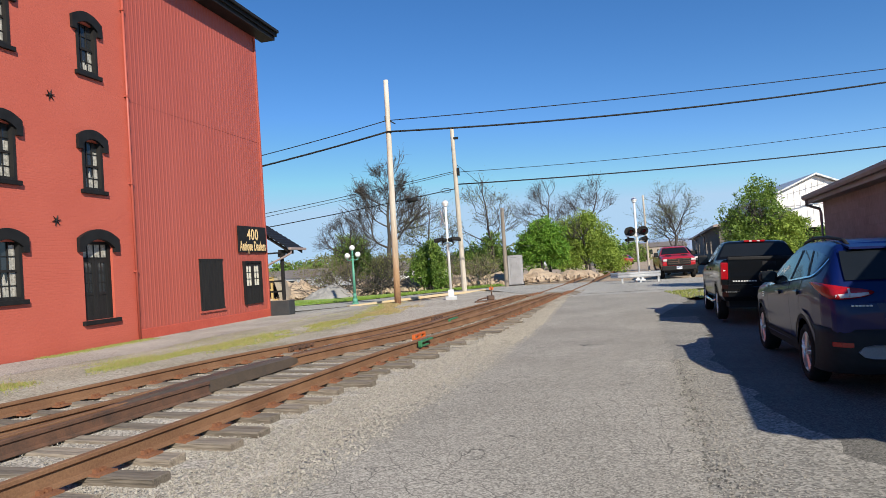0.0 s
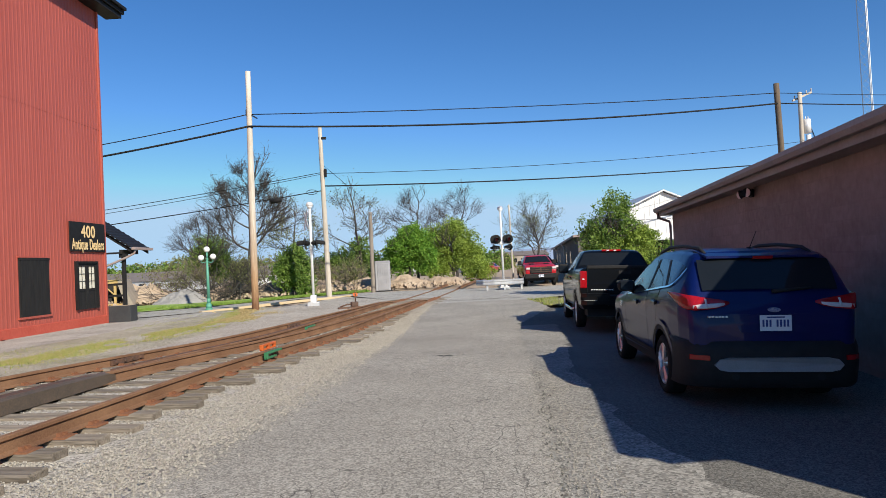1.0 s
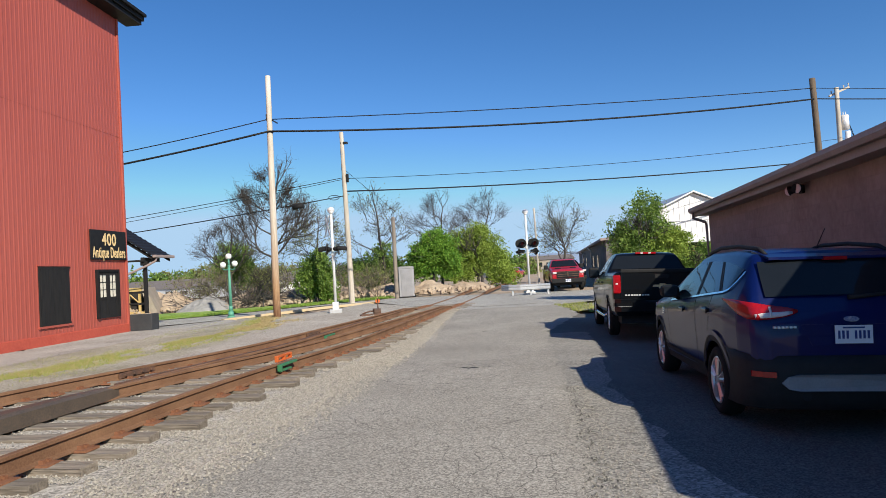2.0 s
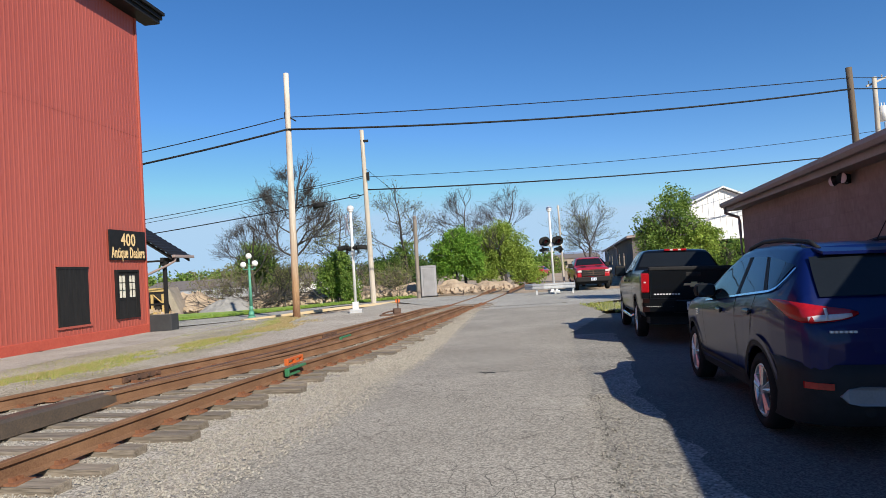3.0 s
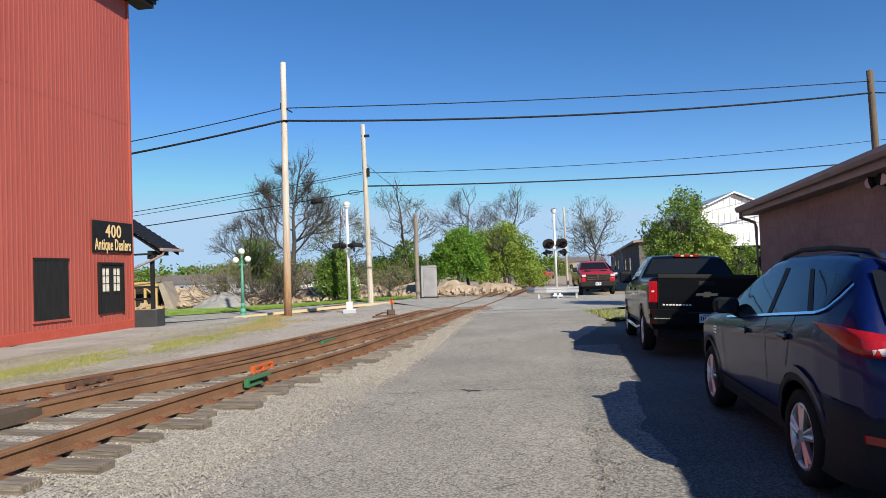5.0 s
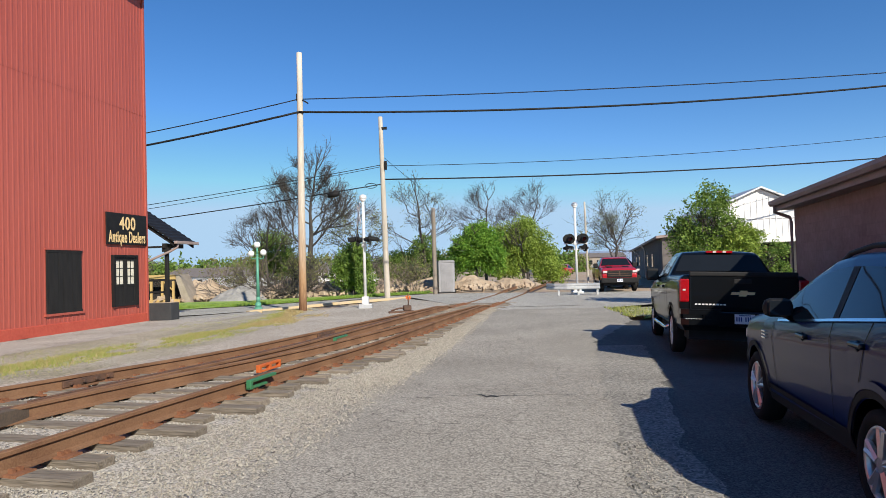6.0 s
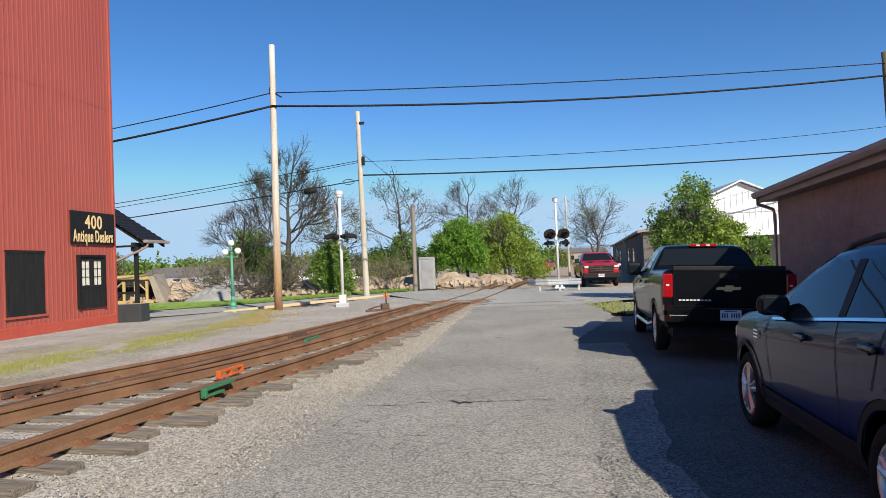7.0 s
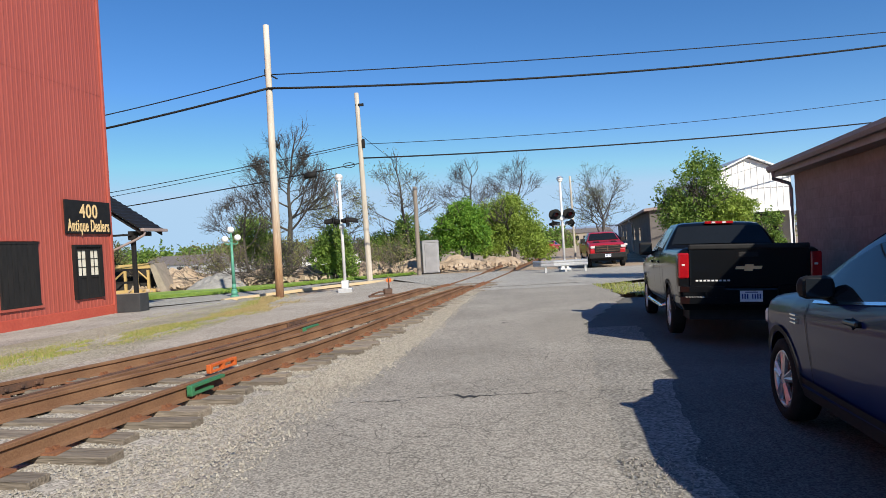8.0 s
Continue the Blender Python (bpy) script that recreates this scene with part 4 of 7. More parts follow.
for k in range(7):
    bm = B()
    a = u0 + 0.06 + (u1 - u0 - 0.12) * k / 7
    box(bm, 0.08, 0.1, a + 0.006, a + (u1 - u0 - 0.12) / 7 - 0.006, 0.42, 2.36)
    part("plank", bm, "blackwood", shutter)
for z in (0.36, 2.34):
    bm = B()
    box(bm, 0.08, 0.115, u0, u1, z, z + 0.07)
    part("ledge", bm, "blackwood", shutter)
bm = B()
box(bm, 0.03, 0.11, u0 - 0.1, u1 + 0.1, 0.28, 0.355)
part("sill", bm, "redmetal", house)
bm = B()
box(bm, 0.03, 0.11, u0 - 0.06, u1 + 0.06, 2.425, 2.47)
part("head_trim", bm, "redmetal", house)
panel_door(u_of(23.3), u_of(24.75), 0.38, 2.3, 0.12, True, False)

bm = B()
box(bm, 0.085, 0.13, u_of(22.97), u_of(25.37), 2.69, 3.87, bevel=0.008)
board = part("sign_board", bm, "black", house, "black sign board with gold lettering")
for body, z, size in (("400", 3.27, 0.68), ("Antique Dealers", 2.78, 0.60)):
    cu = bpy.data.curves.new("lettering", "FONT")
    cu.body, cu.size, cu.align_x, cu.extrude = body, size, "CENTER", 0.004
    cu.offset, cu.space_character = 0.011, 1.1
    tmp = new("lettering", cu)
    dg = bpy.context.evaluated_depsgraph_get()
    me = bpy.data.meshes.new_from_object(tmp.evaluated_get(dg))
    bpy.data.objects.remove(tmp)
    ws = [v.co.x for v in me.vertices]
    squeeze = (0.95 if body == "400" else 2.2) / (max(ws) - min(ws))
    me.transform(Matrix(((0, 0, 1, 0.136), (squeeze, 0, 0, u_of(24.17)), (0, 1, 0, z), (0, 0, 0, 1))))
    me.materials.clear()
    me.materials.append(M["gold"])
    ob = new("lettering", me)
    ob.parent = board
    tagged(ob, "gold letters")
# star-shaped tie plates
for z in (3.6, 7.33, 11.1):
    bm = B()
    for k in range(6):
        an = k * math.pi / 3 + 0.2
        rod(bm, (0.012, u_of(13.4), z), (0.03, u_of(13.4) + 0.17 * math.cos(an), z + 0.17 * math.sin(an)), 0.03, 0.008, 6)
    ball(bm, (0.02, u_of(13.4), z), 0.045, 1)
    part("star_plate", bm, "black", house, "black cast iron star")
# porch on the far end
bm = B()
ridge = []
for k in range(61):
    f = k / 60
    ridge.append((0.95 - 4.55 * f, 2.84 + 3.0 * f + 0.03 * (k % 3 == 1)))
for (xa, za), (xb, zb) in zip(ridge, ridge[1:]):
    bm.faces.new([bm.verts.new(p) for p in ((xa, 0.6, za), (xb, 0.6, zb), (xb, 2.2, zb), (xa, 2.2, za))])
bmesh.ops.remove_doubles(bm, verts=bm.verts, dist=0.002)
got = bmesh.ops.extrude_face_region(bm, geom=bm.faces[:])
for v in got["geom"]:
    if isinstance(v, bmesh.types.BMVert):
        v.co.z -= 0.06
part("porch_roof", bm, "black", house, "black corrugated porch roof")
bm = B()
box(bm, 0.3, 0.42, 0.7, 2.1, 2.62, 2.8)
for k in range(2):
    prism(bm, [(0.9, 0.7 + k * 1.3, 2.62), (0.9, 0.7 + k * 1.3, 2.76), (-3.4, 0.7 + k * 1.3, 5.6), (-3.4, 0.7 + k * 1.3, 5.46)], (0, 0.1, 0))
box(bm, -3.4, 0.4, 0.72, 0.8, 2.62, 2.7)
part("rafter", bm, "blackwood", house)
for v in (0.85,):
    bm = B()
    box(bm, 0.3, 0.44, v, v + 0.14, -0.3, 2.63, bevel=0.01)
    box(bm, 0.22, 0.52, v - 0.06, v + 0.2, 2.45, 2.62, bevel=0.02)
    part("porch_post", bm, "blackwood", house)
bm = B()
for z in (0.75, 1.25):
    box(bm, -0.9, 0.32, 0.88, 0.94, z, z + 0.09)
part("porch_rail", bm, "blackwood", house)
bm = B()
box(bm, 0.92, 1.06, 0.55, 2.25, 2.76, 2.88, bevel=0.02)
tube(bm, [(0.98, 0.75, 2.76), (0.95, 0.75, 2.62), (0.6, 0.75, 2.45), (-0.6, 0.55, 1.95), (-0.75, 0.5, 1.9)], 0.05, 8)
part("porch_gutter", bm, "fascia", house)
planter = thing("planter_box", "low dark grey planter box beside the warehouse corner", "planter", HOUSE @ pose(0.45, 0.35, -0.34))
bm = B()
box(bm, -0.55, 0.6, -0.3, 0.3, 0, 0.72, bevel=0.02)
part("box", bm, "planter", planter)
bm = B()
box(bm, -0.48, 0.53, -0.24, 0.24, 0.69, 0.725)
part("soil", bm, "earth", planter)


# ---- the low block shed beside the lane ----
SHED = pose(3.66, -0.07, 0, 0, 0, -10.76)
SHED_END = -1.5
shed = thing("shed", "long low mauve-brown block shed with a shallow roof", "building", SHED)
bm = B()
box(bm, 0.35, 0.6, SHED_END + 0.25, 16.5, -0.4, 2.68)
part("long_wall", bm, "stucco", shed, "mottled mauve-brown painted block wall")
bm = B()
for y0, y1 in ((SHED_END + 0.25, SHED_END + 0.5), (16.25, 16.5)):
    prism(bm, [(0.6, y0, -0.4), (0.6, y0, 2.7), (6.0, y0, 3.85), (11.6, y0, 2.7), (11.6, y0, -0.4)], (0, y1 - y0, 0))
box(bm, 11.6, 11.85, SHED_END + 0.25, 16.5, -0.4, 2.7)
part("end_wall", bm, "stucco", shed)
bm = B()
prism(bm, [(x, SHED_END, z) for x, z in ((0.0, 2.74), (0.0, 2.84), (6.0, 4.1), (12.2, 2.84), (12.2, 2.74), (6.0, 4.0))], (0, 16.8 - SHED_END, 0))
part("roof", bm, "shingle", shed, "grey-brown felt roof")
bm = B()
box(bm, 0.02, 0.045, SHED_END, 16.8, 2.6, 2.76)
box(bm, 0.04, 0.36, SHED_END + 0.1, 16.7, 2.6, 2.63)
for y in (SHED_END, 16.77):
    prism(bm, [(0.0, y, 2.58), (0.0, y, 2.78), (6.0, y, 4.04), (6.0, y, 3.84)], (0, 0.03, 0))
part("fascia", bm, "fascia", shed, "weathered brown-grey fascia board")
bm = B()
sweep(bm, [(-0.06, y, 2.70) for y in (SHED_END, 4, 8, 12, 16.85)], [(0.055, 0.0), (0.055, 0.115), (0.045, 0.115), (0.045, 0.01), (-0.02, 0.01), (-0.05, 0.07), (-0.05, 0.125), (-0.065, 0.125), (-0.065, 0.06), (-0.03, 0.0)])
tube(bm, [(-0.05, 16.6, 2.7), (-0.05, 16.62, 2.56), (0.28, 16.62, 2.42), (0.30, 16.6, 2.3), (0.30, 16.6, 0.1), (0.2, 16.65, 0.0)], 0.04, 8)
part("gutter", bm, "fascia", shed)
flood = thing("flood_light", "twin round wall flood light on the shed wall", "lamp", SHED @ pose(0.33, 9.1, 2.5))
bm = B()
box(bm, -0.03, 0.02, -0.07, 0.07, -0.07, 0.07, bevel=0.01)
rod(bm, (-0.03, 0, 0), (-0.09, -0.12, 0.02), 0.018)
rod(bm, (-0.03, 0, 0), (-0.08, 0.12, 0.02), 0.018)
part("bracket", bm, "black", flood)
for s in (-1, 1):
    bm = B()
    rod(bm, (-0.08, s * 0.1, 0.02), (-0.16, s * 0.2 - 0.05, 0.0), 0.05, 0.085, 12)
    hd = part("lamp_head", bm, "black", flood)
    bm = B()
    rod(bm, (-0.161, s * 0.2 - 0.05, 0.0), (-0.166, s * 0.2 - 0.053, 0.0), 0.08, 0.075, 14)
    part("lens", bm, "clearlens", hd)


# ---- vehicles ----
class Shell:
    """A car body lofted along its length. y from the tail forward, x to the right."""

    def __init__(self, length, top, belt, width, roofw, hubs, sill, arch, hub_z):
        self.length, self.roofw, self.hubs, self.sill, self.arch, self.hub_z = length, roofw, hubs, sill, arch, hub_z
        self.top, self.belt, self.width = [np.array(t, float).T for t in (top, belt, width)]

    def at(self, y):
        zt = float(np.interp(y, *self.top))
        zb = min(float(np.interp(y, *self.belt)), zt - 0.02)
        w = float(np.interp(y, *self.width))
        k = min(1.0, max(0.0, (zt - zb) / 0.55))
        wr = w * 0.94 + (self.roofw - w * 0.94) * k
        z0 = self.sill
        for h in self.hubs:
            if abs(y - h) < self.arch:
                z0 = max(z0, self.hub_z + math.sqrt(self.arch ** 2 - (y - h) ** 2))
        return zt, zb, w, wr, z0, k

    def side(self, y, z, out=0.0):
        """A place on the right flank at that height."""
        zt, zb, w, wr, z0, k = self.at(y)
        hi = zt - 0.05 * k - 0.012
        if z <= zb:
            f = (z - self.sill) / max(0.05, zb - self.sill)
            x = float(np.interp(f, (0, 0.12, 0.5, 0.85, 1), (w - 0.075, w - 0.03, w - 0.005, w + 0.008, w * 0.97)))
        else:
            x = w * 0.975 + (wr - w * 0.975) * min(1.0, (z - zb) / max(0.01, hi - zb))
        return Vector((x + out, y, z + out * 0.35 * (z > zb)))

    def ring(self, y):
        zt, zb, w, wr, z0, k = self.at(y)
        pts = [self.side(y, z) for z in (z0, *[z0 + (zb - z0) * f for f in (0.12, 0.3, 0.5, 0.7, 0.87, 1.0)])]
        hi = zt - 0.05 * k - 0.012
        pts += [self.side(y, zb + (hi - zb) * f) for f in (0.5, 1.0)]
        pts += [Vector((wr * 0.93, y, zt - 0.012)), Vector((wr * 0.8, y, zt)), Vector((wr * 0.4, y, zt + 0.012)), Vector((0, y, zt + 0.016))]
        return pts

    def body(self, bm, extra=()):
        ys = sorted({round(v, 4) for v in (*np.linspace(0, self.length, 90), *self.top[0], *extra)})
        rings = []
        for y in ys:
            r = self.ring(y)
            full = r + [Vector((-p.x, p.y, p.z)) for p in r[-2::-1]]
            rings.append([bm.verts.new(p) for p in full])
        for a, b in zip(rings, rings[1:]):
            for j in range(len(a) - 1):
                bm.faces.new((a[j], a[j + 1], b[j + 1], b[j])).smooth = True
        for r in (rings[0], rings[-1]):
            bm.faces.new(r)

    def glass(self, bm, y0, y1, sign, lo=0.035, hi=0.06, out=0.006, n=14):
        """Side glass between two pillars."""
        rows = []
        for k in range(n + 1):
            y = y0 + (y1 - y0) * k / n
            zt, zb, w, wr, z0, kk = self.at(y)
            top = max(zb + lo + 0.004, zt - 0.05 * kk - hi)
            rows.append([bm.verts.new((sign * p.x, p.y, p.z)) for p in (self.side(y, zb + lo + (top - zb - lo) * f, out) for f in (0, 0.5, 1))])
        for a, b in zip(rows, rows[1:]):
            for j in (0, 1):
                bm.faces.new((a[j], a[j + 1], b[j + 1], b[j])).smooth = True

    def glazing(self, bm, low, high, foot, head, sign, out=0.008, n=12, m=4):
        """A pane between two slanted pillars; low and high are lines of (y, z), foot and head the two y of its lower and upper corners."""
        ly, lz = np.array(low).T
        hy, hz = np.array(high).T
        rows = []
        for k in range(n + 1):
            row = []
            for j in range(m + 1):
                u, v = k / n, j / m
                ya, yb = foot[0] + (foot[1] - foot[0]) * u, head[0] + (head[1] - head[0]) * u
                y = ya + (yb - ya) * v
                za, zb = float(np.interp(ya, ly, lz)), float(np.interp(yb, hy, hz))
                p = self.side(y, za + (zb - za) * v, out)
                row.append(bm.verts.new((sign * p.x, p.y, p.z)))
            rows.append(row)
        for a, b in zip(rows, rows[1:]):
            for j in range(m):
                bm.faces.new((a[j], a[j + 1], b[j + 1], b[j])).smooth = True

    def strip(self, bm, pts, sign, width, out=0.004):
        """A narrow strip along places (y, z) on the flank."""
        prev = None
        for k, (y, z) in enumerate(pts):
            a, b = pts[max(0, k - 1)], pts[min(len(pts) - 1, k + 1)]
            d = Vector((b[0] - a[0], b[1] - a[1])).normalized() * width / 2
            pair = []
            for s in (-1, 1):
                p = self.side(y - s * d.y, z + s * d.x, out)
                pair.append(bm.verts.new((sign * p.x, p.y, p.z)))
            if prev:
                bm.faces.new((prev[0], prev[1], pair[1], pair[0]))
            prev = pair

    def end_y(self, z, front=False):
        """Where the tail (or nose) surface stands at the height z."""
        ys, zs = self.top
        k = int(np.argmax(zs))
        return float(np.interp(z, zs[k:][::-1], ys[k:][::-1])) if front else float(np.interp(z, zs[:k + 1], ys[:k + 1]))

    def end_glass(self, bm, z0, z1, f0, f1, front=False, out=0.02, n=8):
        rows = []
        for k in range(n + 1):
            z = z0 + (z1 - z0) * k / n
            y = self.end_y(z, front)
            w = self.at(y)[3] * (f0 + (f1 - f0) * k / n)
            s = 1 if front else -1
            rows.append([bm.verts.new((w * u, y + s * out - s * 0.02 * u * u, z + out * 0.5 + 0.012 * (1 - u * u))) for u in (-1, -0.6, -0.2, 0.2, 0.6, 1)])
        for a, b in zip(rows, rows[1:]):
            for j in range(5):
                bm.faces.new((a[j], a[j + 1], b[j + 1], b[j])).smooth = True


def lathe(bm, prof, seg=32):
    """Turn (x, r) pairs round the x axis."""
    rings = [[bm.verts.new((x, r * math.cos(k * math.tau / seg), r * math.sin(k * math.tau / seg))) for k in range(seg)] for x, r in prof]
    for a, b in zip(rings, rings[1:]):
        for k in range(seg):
            bm.faces.new((a[k], a[(k + 1) % seg], b[(k + 1) % seg], b[k])).smooth = True


def wheel(car, x, y, r, rim, sign, spokes=5, dark=False):
    bm = B()
    lathe(bm, [(-0.1, rim), (-0.11, rim + 0.02), (-0.115, r - 0.05), (-0.09, r - 0.008), (-0.05, r), (0.05, r), (0.09, r - 0.008), (0.115, r - 0.05), (0.11, rim + 0.02), (0.09, rim), (0.02, rim - 0.01), (-0.1, rim)])
    w = part("wheel", bm, "tyre", car)
    w.matrix_local = pose(x, y, r, 0, 0, 0 if sign > 0 else 180)
    bm = B()
    lathe(bm, [(0.092, rim), (0.1, rim - 0.012), (0.09, rim - 0.03), (0.03, rim - 0.04), (0.02, rim - 0.02)])
    for k in range(spokes):
        a = k * math.tau / spokes + 0.3
        for da in (-0.16, 0.16):
            c, s = math.cos(a + da), math.sin(a + da)
            c0, s0 = math.cos(a + da * 0.6), math.sin(a + da * 0.6)
            rod(bm, (0.085, 0.05 * c0, 0.05 * s0), (0.085, (rim - 0.02) * c, (rim - 0.02) * s), 0.026, 0.022, 6)
        prism(bm, [(0.075, 0.06 * math.cos(a - 0.3), 0.06 * math.sin(a - 0.3)), (0.075, (rim - 0.02) * math.cos(a - 0.13), (rim - 0.02) * math.sin(a - 0.13)), (0.075, (rim - 0.02) * math.cos(a + 0.13), (rim - 0.02) * math.sin(a + 0.13)), (0.075, 0.06 * math.cos(a + 0.3), 0.06 * math.sin(a + 0.3))], (0.012, 0, 0))
    rod(bm, (0.03, 0, 0), (0.1, 0, 0), 0.06, 0.045, 16)
    part("rim", bm, "trim" if dark else "rim", w, "five-spoke alloy rim")
    bm = B()
    rod(bm, (-0.02, 0, 0), (0.03, 0, 0), rim - 0.03, rim - 0.03, 24)
    part("brake_disc", bm, "iron", w)


def number_plate(car, x, y, z, facing=-1):
    bm = B()
    box(bm, x - 0.155, x + 0.155, y, y + 0.008, z - 0.08, z + 0.08)
    p = part("number_plate", bm, "plate", car, "pale number plate with dark bars")
    bm = B()
    y1 = y - 0.003 if facing < 0 else y + 0.009
    for k in range(8):
        a = x - 0.132 + k * 0.0345
        if k != 3:
            box(bm, a, a + 0.019, y1, y1 + 0.003, z - 0.038, z + 0.034)
    box(bm, x - 0.09, x + 0.09, y1, y1 + 0.003, z + 0.052, z + 0.066)
    part("plate_bars", bm, "plateblue", p)


def underbody(car, length, w, z0, z1, hubs):
    bm = B()
    box(bm, -w + 0.16, w - 0.16, 0.15, length - 0.15, z0, z1)
    for h in hubs:
        rod(bm, (-w + 0.1, h, z0 + 0.12), (w - 0.1, h, z0 + 0.12), 0.05)
    part("underbody", bm, "trim", car)


def mirror(car, sh, y, z, sign, paint, size=0.11, tall=False):
    bm = B()
    p = sh.side(y, z)
    c = Vector((sign * (p.x + (0.13 if tall else 0.09)), y - 0.02, z + 0.09))
    if tall:
        box(bm, c.x - 0.13, c.x + 0.13, c.y - 0.07, c.y + 0.09, c.z - 0.13, c.z + 0.14, bevel=0.045)
    else:
        box(bm, c.x - size, c.x + size * 1.05, c.y - size * 0.5, c.y + size * 0.65, c.z - size * 0.66, c.z + size * 0.7, bevel=size * 0.5)
    rod(bm, (sign * (p.x - 0.03), y, z + 0.01), (sign * (p.x + 0.08), y, z + 0.05), 0.03)
    m = part("side_mirror", bm, paint, car)
    bm = B()
    box(bm, c.x - size * 0.72, c.x + size * 0.72, c.y - size * 0.54, c.y - size * 0.48, c.z - size * 0.5, c.z + size * 0.55, bevel=size * 0.02)
    part("mirror_glass", bm, "glass", m)


def lamp_skin(bm, s, cols, out):
    """A lamp that follows the rounded rear corner; columns of (x, lower z, upper z)."""
    rows = []
    for x, lo, hi in cols:
        row = []
        for f in (0, 0.33, 0.67, 1):
            z = lo + (hi - lo) * f
            y = max(float(np.interp(x, (0.7, 0.77, 0.83, 0.885, 0.91), (0.0, 0.02, 0.1, 0.3, 0.58))), float(np.interp(z, (0.88, 1.0, 1.08, 1.17, 1.34), (0.0, 0.02, 0.05, 0.1, 0.2))))
            row.append(bm.verts.new((s * (x + out * 0.6 * (x > 0.8)), y - out, z)))
        rows.append(row)
    for a, b in zip(rows, rows[1:]):
        for j in range(3):
            bm.faces.new((a[j], a[j + 1], b[j + 1], b[j])).smooth = True
    got = bmesh.ops.extrude_face_region(bm, geom=bm.faces[:])
    for v in got["geom"]:
        if isinstance(v, bmesh.types.BMVert):
            v.co.y += 0.05


SUV_HUBS = (0.93, 3.62)


def suv(m):
    car = thing("suv", "dark blue compact sport utility car parked beside the shed", "car", m, "parked vehicles")
    sh = Shell(4.52, [(0, 0.88), (0.02, 1.0), (0.05, 1.08), (0.1, 1.17), (0.2, 1.34), (0.3, 1.5), (0.37, 1.585), (0.46, 1.63), (0.8, 1.66), (1.3, 1.675), (1.9, 1.665), (2.3, 1.61), (2.6, 1.5), (2.95, 1.31), (3.25, 1.15), (3.4, 1.115), (3.8, 1.07), (4.15, 1.0), (4.38, 0.86), (4.52, 0.62)],
               [(0, 1.16), (0.5, 1.25), (0.7, 1.235), (1.6, 1.16), (2.4, 1.085), (3.2, 1.03), (4.5, 0.93)], [(0, 0.68), (0.015, 0.74), (0.05, 0.795), (0.1, 0.83), (0.3, 0.885), (0.6, 0.91), (1.0, 0.92), (3.3, 0.92), (4.0, 0.89), (4.3, 0.8), (4.52, 0.64)],
               0.64, SUV_HUBS, 0.30, 0.40, 0.345)
    bm = B()
    sh.body(bm, (0.005, 0.015, 0.03, 0.05, 0.075, 0.15))
    body = part("body", bm, "blue", car, "glossy dark blue metallic paint")
    for s in (-1, 1):
        low = [(0.5, 1.285), (0.72, 1.262), (1.6, 1.187), (2.4, 1.112), (2.98, 1.07)]
        high = [(0.34, 1.47), (0.6, 1.515), (0.9, 1.545), (1.5, 1.565), (2.0, 1.55), (2.35, 1.49), (2.7, 1.35), (2.98, 1.09)]
        for foot, head in (((0.56, 0.72), (0.4, 1.12)), ((0.76, 1.56), (1.17, 1.70)), ((1.62, 2.96), (1.78, 2.74))):
            bm = B()
            sh.glazing(bm, low, high, foot, head, s)
            part("side_window", bm, "glass", body)
        for foot, head in (((0.7, 0.79), (1.1, 1.19)), ((1.54, 1.64), (1.68, 1.8))):
            bm = B()
            sh.glazing(bm, low, high, foot, head, s, 0.011, 2)
            part("pillar", bm, "trim", body, "black window pillar")
        bm = B()
        sh.strip(bm, [(0.36, 1.46), (0.43, 1.37), (0.52, 1.29)] + [(y, float(np.interp(y, [p[0] for p in low], [p[1] for p in low])) - 0.012) for y in (0.64, 0.9, 1.3, 1.7, 2.1, 2.5, 2.9)], s, 0.02, 0.012)
        part("chrome_strip", bm, "chrome", body)
        for ya, yb in ((1.32, 0.98), (1.62, 1.62), (2.92, 3.02)):
            bm = B()
            sh.strip(bm, [(ya + (yb - ya) * k / 6, 0.44 + (sh.at(yb)[1] - 0.44) * k / 6) for k in range(7)], s, 0.01)
            part("door_seam", bm, "trim", body)
        # the swelling over the rear wheel
        bm = B()
        sh.strip(bm, [(SUV_HUBS[0] + 0.47 * math.cos(t), 0.36 + 0.47 * math.sin(t)) for t in np.linspace(0.35, math.pi - 0.35, 18)], s, 0.05, 0.02)
        part("arch_flare", bm, "blue", body)
        for y, z in ((1.13, 1.055), (2.17, 1.0)):
            bm = B()
            p = sh.side(y, z)
            box(bm, s * p.x - 0.035, s * p.x + 0.035, y - 0.1, y + 0.1, z - 0.02, z + 0.02, bevel=0.014)
            ball(bm, (s * p.x, y + 0.02, z - 0.005), 0.05, 1, (0.3, 1.2, 0.8))
            part("door_handle", bm, "blackcar", body)
        # black cladding along the sill and round the arches
        bm = B()
        sh.strip(bm, [(1.34 + k * 0.1, 0.375) for k in range(20)], s, 0.17, 0.012)
        for h in SUV_HUBS:
            sh_pts = [(h + 0.43 * math.cos(t), 0.345 + 0.43 * math.sin(t)) for t in np.linspace(0.05, math.pi - 0.05, 18)]
            sh.strip(bm, sh_pts, s, 0.05, 0.014)
        part("cladding", bm, "trim", car, "black plastic sill and arch cladding")
        bm = B()
        tube(bm, [(s * 0.55, y, sh.at(y)[0] + dz) for y, dz in ((0.42, 0.0), (0.6, 0.035), (1.2, 0.045), (1.8, 0.048), (2.2, 0.04), (2.5, 0.0))], 0.022, 8)
        part("roof_rail", bm, "trim", car, "black roof rail")
        mirror(car, sh, 2.68, 1.1, s, "signalblack", 0.12)
        # lamps
        bm = B()
